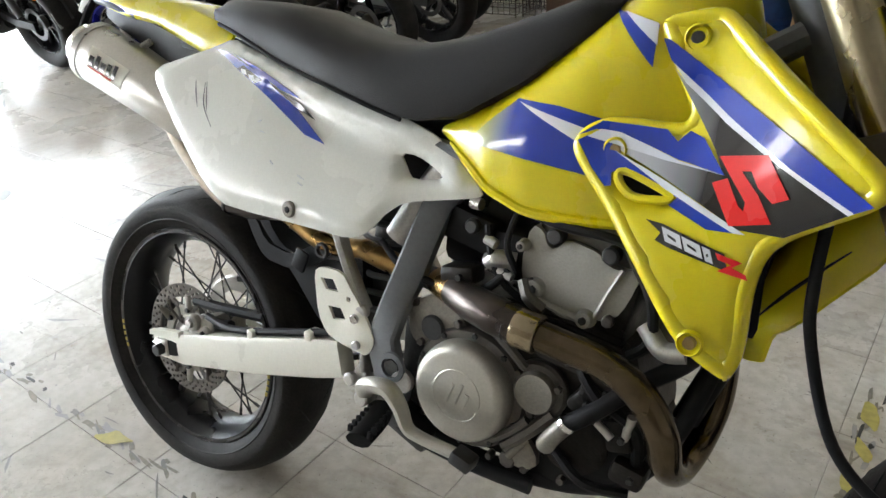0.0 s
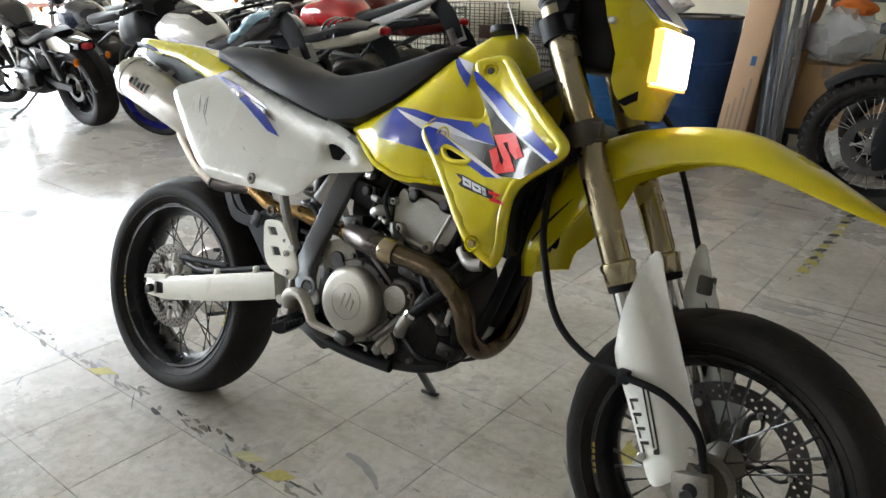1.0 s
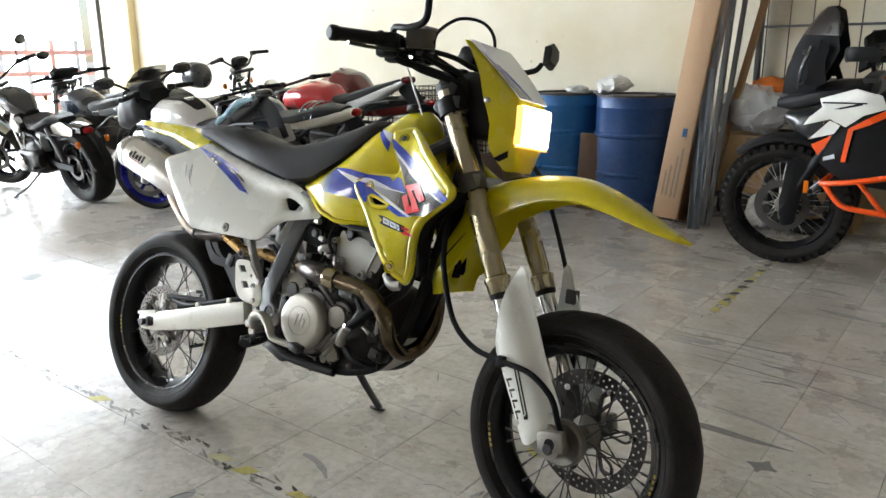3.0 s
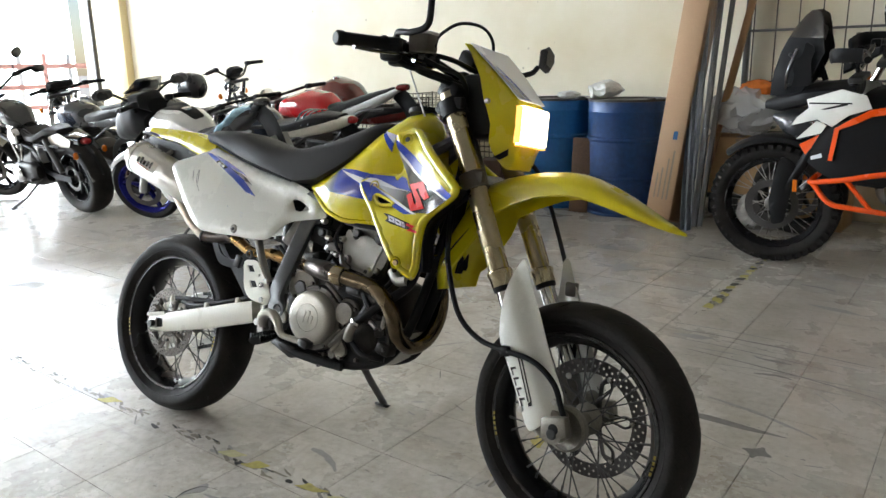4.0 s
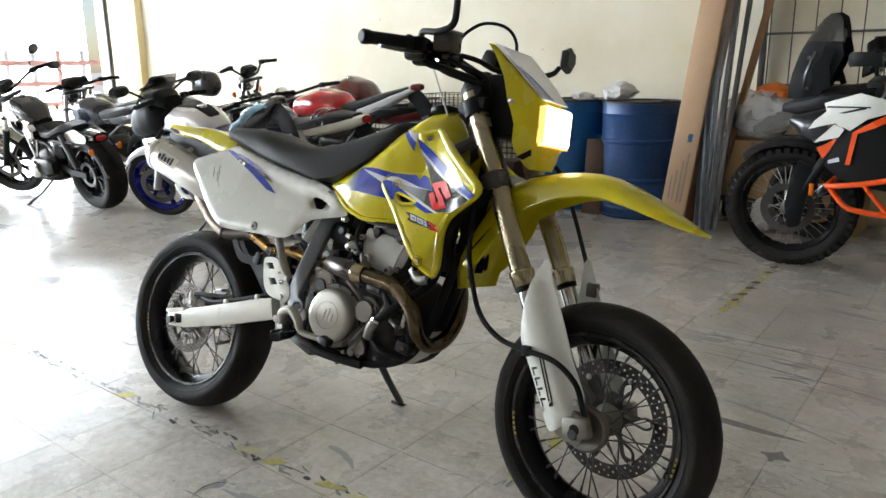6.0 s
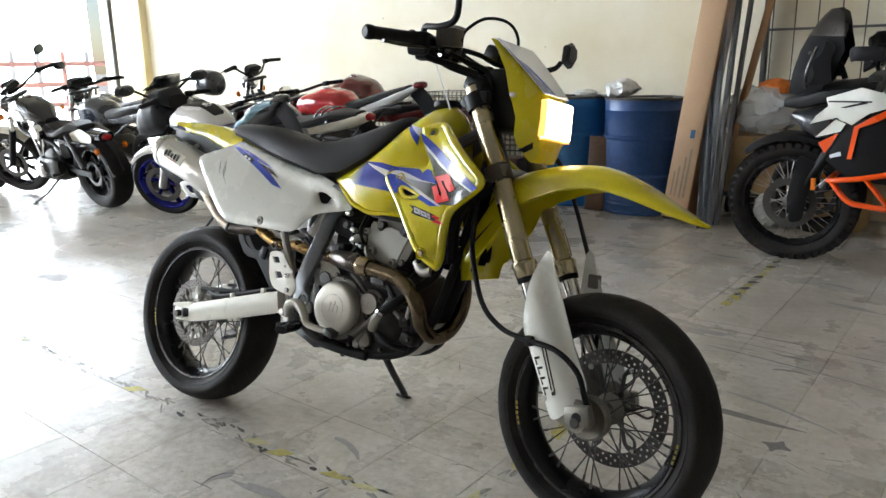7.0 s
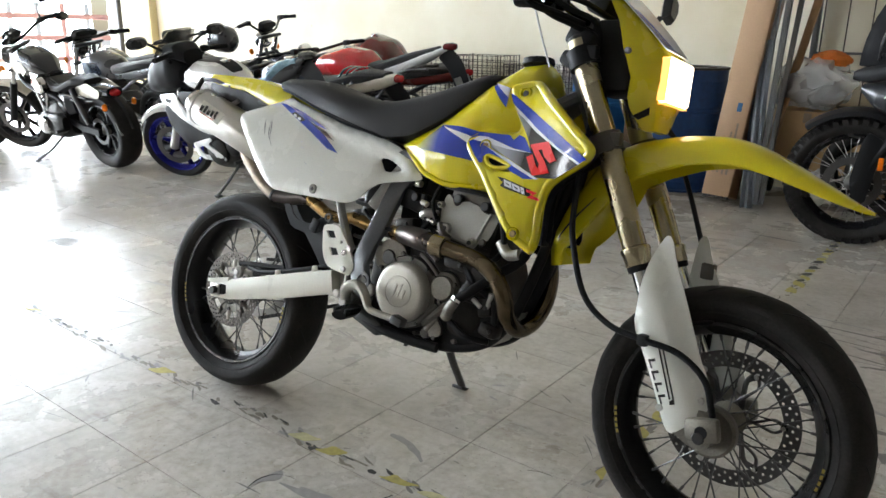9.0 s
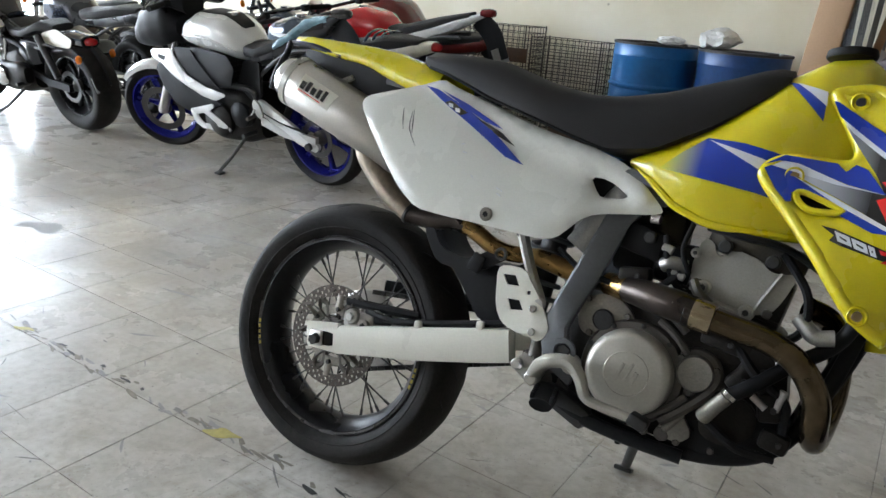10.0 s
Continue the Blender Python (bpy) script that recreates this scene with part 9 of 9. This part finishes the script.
tagged(part("shutter_post", bm, GALV), "dark grey steel shutter post beside the opening", "post", kind="structure")


def fence(x, y0, y1):
    f = thing("street_fence", "red and white street barrier, its red paled as if overexposed", "fence", m=Matrix.Translation((x, 0, -0.21)))
    n = int((y1 - y0) / 0.5)
    for i in range(n + 1):
        part("post", box(B(), (0, y0 + (y1 - y0) * i / n, 0.9), (0.05, 0.09, 1.8), 0.004), RED_PAINT if i % 3 == 0 else PALE_PAINT, f)
    for z in (0.35, 0.75, 1.15, 1.55):
        part("rail", box(B(), (0.02, (y0 + y1) / 2, z), (0.03, y1 - y0, 0.10), 0.003), RED_PAINT, f)
    return f


fence(-13.0, -4.0, 7.5)


# ---- floor marks, then the tiles ----
GRID = Matrix.Translation((0.181, -0.425, 0)) @ pose(0, 0, 0, 0, 0, -2.0)
PITCH = 0.314
STAIN = mat("dark_floor_stain", (0.17, 0.16, 0.15), 0.55, vary=0.3, grain=50, bump=0.05, blotch=8)
STAIN_PALE = mat("grey_floor_stain", (0.27, 0.26, 0.25), 0.5, vary=0.2, grain=50, bump=0.05, blotch=8)
TAPE_BLACK = mat("worn_black_tape", (0.026, 0.025, 0.024), 0.6, vary=0.4, grain=60, bump=0.2, blotch=12)
TAPE_YELLOW = mat("worn_yellow_tape", (0.40, 0.345, 0.09), 0.55, vary=0.3, grain=60, bump=0.2, blotch=12)
TAPE_DIRT = mat("dirty_brown_tape", (0.19, 0.17, 0.135), 0.6, vary=0.4, grain=70, bump=0.2, blotch=14)
TAPE_PALE = mat("faded_yellow_tape", (0.47, 0.44, 0.24), 0.6, vary=0.25, grain=60, bump=0.2, blotch=12)
DRAGS = ((1.22, 1.77, 2.05, 1.73, 0.006, STAIN), (1.37, 1.55, 2.15, 1.41, 0.007, STAIN), (1.22, 1.84, 1.72, 1.84, 0.004, STAIN_PALE), (1.50, 1.45, 2.10, 1.49, 0.004, STAIN_PALE), (1.57, 1.13, 1.95, 1.00, 0.012, STAIN_PALE), (1.25, 1.66, 1.95, 1.60, 0.003, STAIN), (1.30, 1.72, 1.70, 1.69, 0.003, STAIN_PALE),
         (1.60, 2.78, 1.78, 2.74, 0.016, STAIN), (1.64, 2.98, 1.95, 2.94, 0.012, STAIN_PALE), (0.50, 2.58, 0.86, 2.68, 0.016, STAIN_PALE), (1.66, 1.43, 1.80, 1.44, 0.010, STAIN), (0.60, -0.262, 0.86, -0.285, 0.016, STAIN_PALE), (0.62, 0.08, 0.78, 0.02, 0.014, STAIN_PALE), (-0.9, 1.45, -0.3, 1.52, 0.006, STAIN_PALE), (-1.6, 0.95, -1.1, 1.02, 0.006, STAIN_PALE), (2.1, 1.9, 2.9, 1.82, 0.006, STAIN))
rng = random.Random(5)


def patch(bm, pts, z=0.0006, thick=0.0005):
    return sheet(bm, pts, lambda u, v, o: Vector((u, v, z + o)), thick, step=0.06, soft=1)


def ragged(cx, cy, lx, ly, ang, n=10, rough=0.35):
    out = []
    for k in range(n):
        a = 2 * math.pi * k / n
        sq = 1 / max(abs(math.cos(a)), abs(math.sin(a)))
        r = sq * (1 - rough * rng.random())
        x, y = lx / 2 * r * math.cos(a), ly / 2 * r * math.sin(a)
        out.append((cx + x * math.cos(ang) - y * math.sin(ang), cy + x * math.sin(ang) + y * math.cos(ang)))
    return out


def tape_line(p0, p1, width, keep, label, bright=1.0):
    """A hazard tape worn down to scraps; keep(t) gives the chance that a scrap is left."""
    t_ = tagged(new("floor_tape"), label, "floor tape", kind="structure")
    d = Vector(p1) - Vector(p0)
    step = 0.058
    n = int(d.length / step)
    ax = d.normalized()
    ay_ = Vector((-ax.y, ax.x))
    for i in range(n):
        t = (i + 0.5) / n
        if rng.random() > keep(t):
            continue
        c = Vector(p0) + d * t + ay_ * rng.uniform(-0.006, 0.006)
        # dark stripes rubbed down to dirty smears along the line
        ang = math.atan2(ax.y, ax.x)
        for k in range(rng.choice((4, 5, 6)) if i % 2 else 2):
            q = c + ax * rng.uniform(-0.035, 0.035) + ay_ * rng.uniform(-0.40, 0.40) * width
            kind = rng.random()
            part("tape_scrap", patch(B(), ragged(q.x, q.y, rng.uniform(0.02, 0.085), rng.uniform(0.006, 0.020), ang + rng.uniform(-0.5, 0.2), 9, 0.6), z=0.0006 + 0.00012 * k), TAPE_BLACK if kind < 0.02 + 0.16 * t else TAPE_DIRT if kind < 0.60 else STAIN if kind < 0.75 else STAIN_PALE, t_)
        if i % 2 == 0 and rng.random() < (0.25 + 0.75 * keep(t) * bright) * (1.0 if bright < 0.7 or bright > 0.9 else min(1.0, max(0.12, 2.2 * (t - 0.36)))):
            h, w, sl = width * rng.uniform(0.26, 0.48), step * rng.uniform(0.40, 0.75), 0.020
            e = lambda: rng.uniform(-0.007, 0.007)
            pts = [c + ax * (-w + e() - sl) - ay_ * (h + e()), c + ax * (w * 0.3 + e() - sl) - ay_ * (h + e()), c + ax * (w + e() - sl) - ay_ * (h * 0.7 + e()), c + ax * (w * 0.9 + e()) + ay_ * e(), c + ax * (w + e() + sl) + ay_ * (h + e()), c + ax * (e() + sl) + ay_ * (h * 0.8 + e()), c + ax * (-w + e() + sl) + ay_ * (h + e()), c + ax * (-w * 0.8 + e()) + ay_ * e()]
            part("tape_scrap", patch(B(), [(p.x, p.y) for p in pts], z=0.0013), TAPE_YELLOW if rng.random() < 0.65 else TAPE_PALE, t_)


tape_line((-1.35, -0.048), (1.10, -0.098), 0.056, lambda t: 0.72 + 0.28 * t, "worn black and yellow hazard tape stuck to the floor", 0.75)
tape_line((1.185, 0.0), (1.225, 0.98), 0.055, lambda t: 0.85, "worn black and yellow hazard tape stuck to the floor")
tape_line((1.285, 2.02), (1.335, 3.45), 0.058, lambda t: 0.95 if t > 0.1 else 0.5, "worn black and yellow hazard tape stuck to the floor", 0.6)
# the far end of that tape is still whole: slanting black and yellow blocks
far_tape = tagged(new("floor_tape"), "black and yellow hazard tape with slanting blocks on the floor", "floor tape", kind="structure")
for k in range(20):
    y0 = 2.12 + 0.064 * k
    if k in (1, 4, 8, 11, 14, 16):
        continue
    xm = 1.285 + 0.05 * (y0 - 2.02) / 1.43
    w, sl, ln = 0.020 + rng.uniform(-0.006, 0.003), 0.018, rng.uniform(0.036, 0.054)
    part("tape_block", patch(B(), [(xm - w, y0 + rng.uniform(-0.006, 0.006)), (xm + w, y0 + sl), (xm + w, y0 + sl + ln), (xm - w, y0 + ln + rng.uniform(-0.008, 0.004))], z=0.0021), TAPE_BLACK if k % 2 else TAPE_YELLOW, far_tape)

for nm, pts, mt, lab in (
        ("floor_stain", [(1.755, 0.815), (1.785, 0.80), (1.80, 0.76), (1.815, 0.795), (1.86, 0.80), (1.83, 0.825), (1.82, 0.86), (1.80, 0.83)], STAIN, "dark star-shaped stain at a tile corner"),
        ("floor_stain", [(1.50, 0.975), (1.62, 0.985), (1.88, 0.955), (1.75, 0.94), (1.58, 0.945)], STAIN, "long dark tyre smear on the floor"),
        ("floor_stain", [(0.50, 2.64), (0.60, 2.62), (0.66, 2.52), (0.72, 2.60), (0.84, 2.66), (0.72, 2.67), (0.66, 2.74), (0.60, 2.67)], STAIN_PALE, "grey star-shaped stain on the floor"),
        ("floor_stain", [(0.88, 3.11), (1.00, 3.115), (1.18, 3.075), (1.02, 3.085)], STAIN, "dark streak on the floor"),
        ("floor_stain", [(-2.24, 0.50), (-2.20, 0.58), (-2.10, 0.63), (-2.04, 0.61), (-1.98, 0.53), (-2.06, 0.50), (-2.14, 0.53), (-2.2, 0.47)], STAIN_PALE, "grey irregular stain on the floor"),
        ("floor_stain", [(0.50, -0.235), (0.485, -0.30), (0.49, -0.335), (0.50, -0.30), (0.535, -0.272), (0.52, -0.24)], STAIN_PALE, "chipped tile patch with dark edge"),
        ("floor_stain", [(0.53, -0.278), (0.62, -0.262), (0.74, -0.268), (0.63, -0.285)], STAIN_PALE, "grey smear on the floor"),
        ("floor_stain", [(1.62, 1.60), (1.72, 1.585), (1.78, 1.595), (1.72, 1.61)], STAIN, "dark streak on the floor"),
        ("floor_stain", [(1.25, 1.70), (1.35, 1.74), (1.44, 1.73), (1.38, 1.68)], STAIN_PALE, "grey smear on the floor"),
        ("floor_stain", [(1.68, 2.45), (1.85, 2.44), (1.95, 2.38), (1.80, 2.39)], STAIN_PALE, "grey smear on the floor"),
        ("floor_stain", [(0.30, 3.05), (0.42, 3.10), (0.50, 3.02), (0.38, 3.00)], STAIN_PALE, "grey smear on the floor")):
    tagged(part(nm, patch(B(), pts), mt), lab, "floor stain", "stains on the floor", kind="structure")
# long fine tyre drags, each one swept line on the tiles
for x0, y0, x1, y1, wd, mt in DRAGS:
    n = 9
    top, low = [], []
    for k in range(n + 1):
        t = k / n
        sag = 0.018 * math.sin(math.pi * t) + rng.uniform(-0.003, 0.003)
        hw = wd * (0.25 + 0.75 * math.sin(math.pi * min(1.0, t * 0.8 + 0.12))) * rng.uniform(0.5, 1.0)
        top.append((x0 + (x1 - x0) * t, y0 + (y1 - y0) * t + sag + hw))
        low.append((x0 + (x1 - x0) * t, y0 + (y1 - y0) * t + sag - hw))
    tagged(part("tyre_drag", patch(B(), top + low[::-1], z=0.0005), mt), "long thin dark tyre drag across the tiles", "floor stain", "stains on the floor", kind="structure")
# thin scratches, scuffs and specks over the open floor, too many to count
for name, material, number, longest, widest, lift in (("floor_scratches", STAIN, 950, 0.13, 0.006, 0.0004), ("floor_scuffs", STAIN_PALE, 420, 0.22, 0.016, 0.0003)):
    bm = B()
    for k in range(number):
        x, y = rng.uniform(-4.6, 3.0), rng.uniform(-1.2, 4.3)
        ln, wd = longest * rng.uniform(0.08, 1.0) ** 1.6, widest * rng.uniform(0.2, 1.0)
        a = rng.gauss(-0.15, 0.55)
        if k % 3 == 0:
            ln, wd = rng.uniform(0.005, 0.018), rng.uniform(0.003, 0.009)
        d, q = Vector((math.cos(a), math.sin(a), 0)) * ln / 2, Vector((-math.sin(a), math.cos(a), 0)) * wd / 2
        c = Vector((x, y, lift))
        sag = q * rng.uniform(-1.5, 1.5)
        bm.faces.new([bm.verts.new(v) for v in (c - d, c - d * 0.4 - q + sag * 0.7, c + d * 0.45 - q * rng.uniform(0.4, 1) + sag * 0.8, c + d, c + d * rng.uniform(0.1, 0.5) + q + sag, c - d * 0.5 + q * rng.uniform(0.3, 1) + sag * 0.6)])
    tagged(part(name, bm, material), "small dark scuffs and specks on the floor", "scuffs", kind="stuff")

crack = B()
for pts, wd in (([(0.492, -0.338), (0.487, -0.300), (0.503, -0.262), (0.535, -0.246), (0.560, -0.243)], 0.0035), ([(0.800, -0.180), (0.806, -0.160), (0.812, -0.145)], 0.004), ([(1.03, 0.155), (1.06, 0.17), (1.10, 0.172)], 0.0035)):
    line_ = curve([(x, y, 0.0) for x, y in pts], 4)
    patch(crack, [(p.x - wd * rng.uniform(0.4, 1.0), p.y) for p in line_] + [(p.x + wd * rng.uniform(0.2, 0.8), p.y + 0.001) for p in line_[::-1]], z=0.0009)
tagged(part("tile_crack", crack, TAPE_BLACK), "dark cracked tile edges", "floor crack", kind="structure")

tile_me = None
rest = B()
count = 0
half = PITCH / 2 - 0.0007
for i in range(-30, 24):
    for j in range(-20, 19):
        c = GRID @ Vector(((i + 0.5) * PITCH, (j + 0.5) * PITCH, 0))
        if not (END_X - 0.15 < c.x < EAST_X + 0.1 and REAR_Y - 0.05 < c.y < WALL_Y + 0.05):
            continue
        near = -1.75 < c.x < 2.95 and -1.3 < c.y < 4.35
        if near and count < 300:
            if tile_me is None:
                tb = box(B(), (0, 0, -0.0025), (2 * half, 2 * half, 0.005), 0.0007, segs=1)
                first = part("tile", tb, VINYL, FLOOR, sharp=30)
                tile_me = first.data
                ob = first
            else:
                ob = new("tile", tile_me)
                ob.parent = FLOOR
            ob.matrix_basis = Matrix.Translation(c + Vector((0, 0, rng.uniform(-0.0003, 0.0)))) @ pose(0, 0, 0, 0, 0, -2.0)
            count += 1
        else:
            m = Matrix.Translation(c) @ pose(0, 0, 0, 0, 0, -2.0)
            vs = [rest.verts.new(m @ Vector((sx * half, sy * half, z))) for z in (0, -0.005) for sx, sy in ((-1, -1), (1, -1), (1, 1), (-1, 1))]
            rest.faces.new(vs[:4])
            for k in range(4):
                rest.faces.new((vs[k], vs[4 + k], vs[4 + (k + 1) % 4], vs[(k + 1) % 4]))
ob = part("far_tiles", rest, VINYL, FLOOR, sharp=30)
ob["kind"] = "stuff"
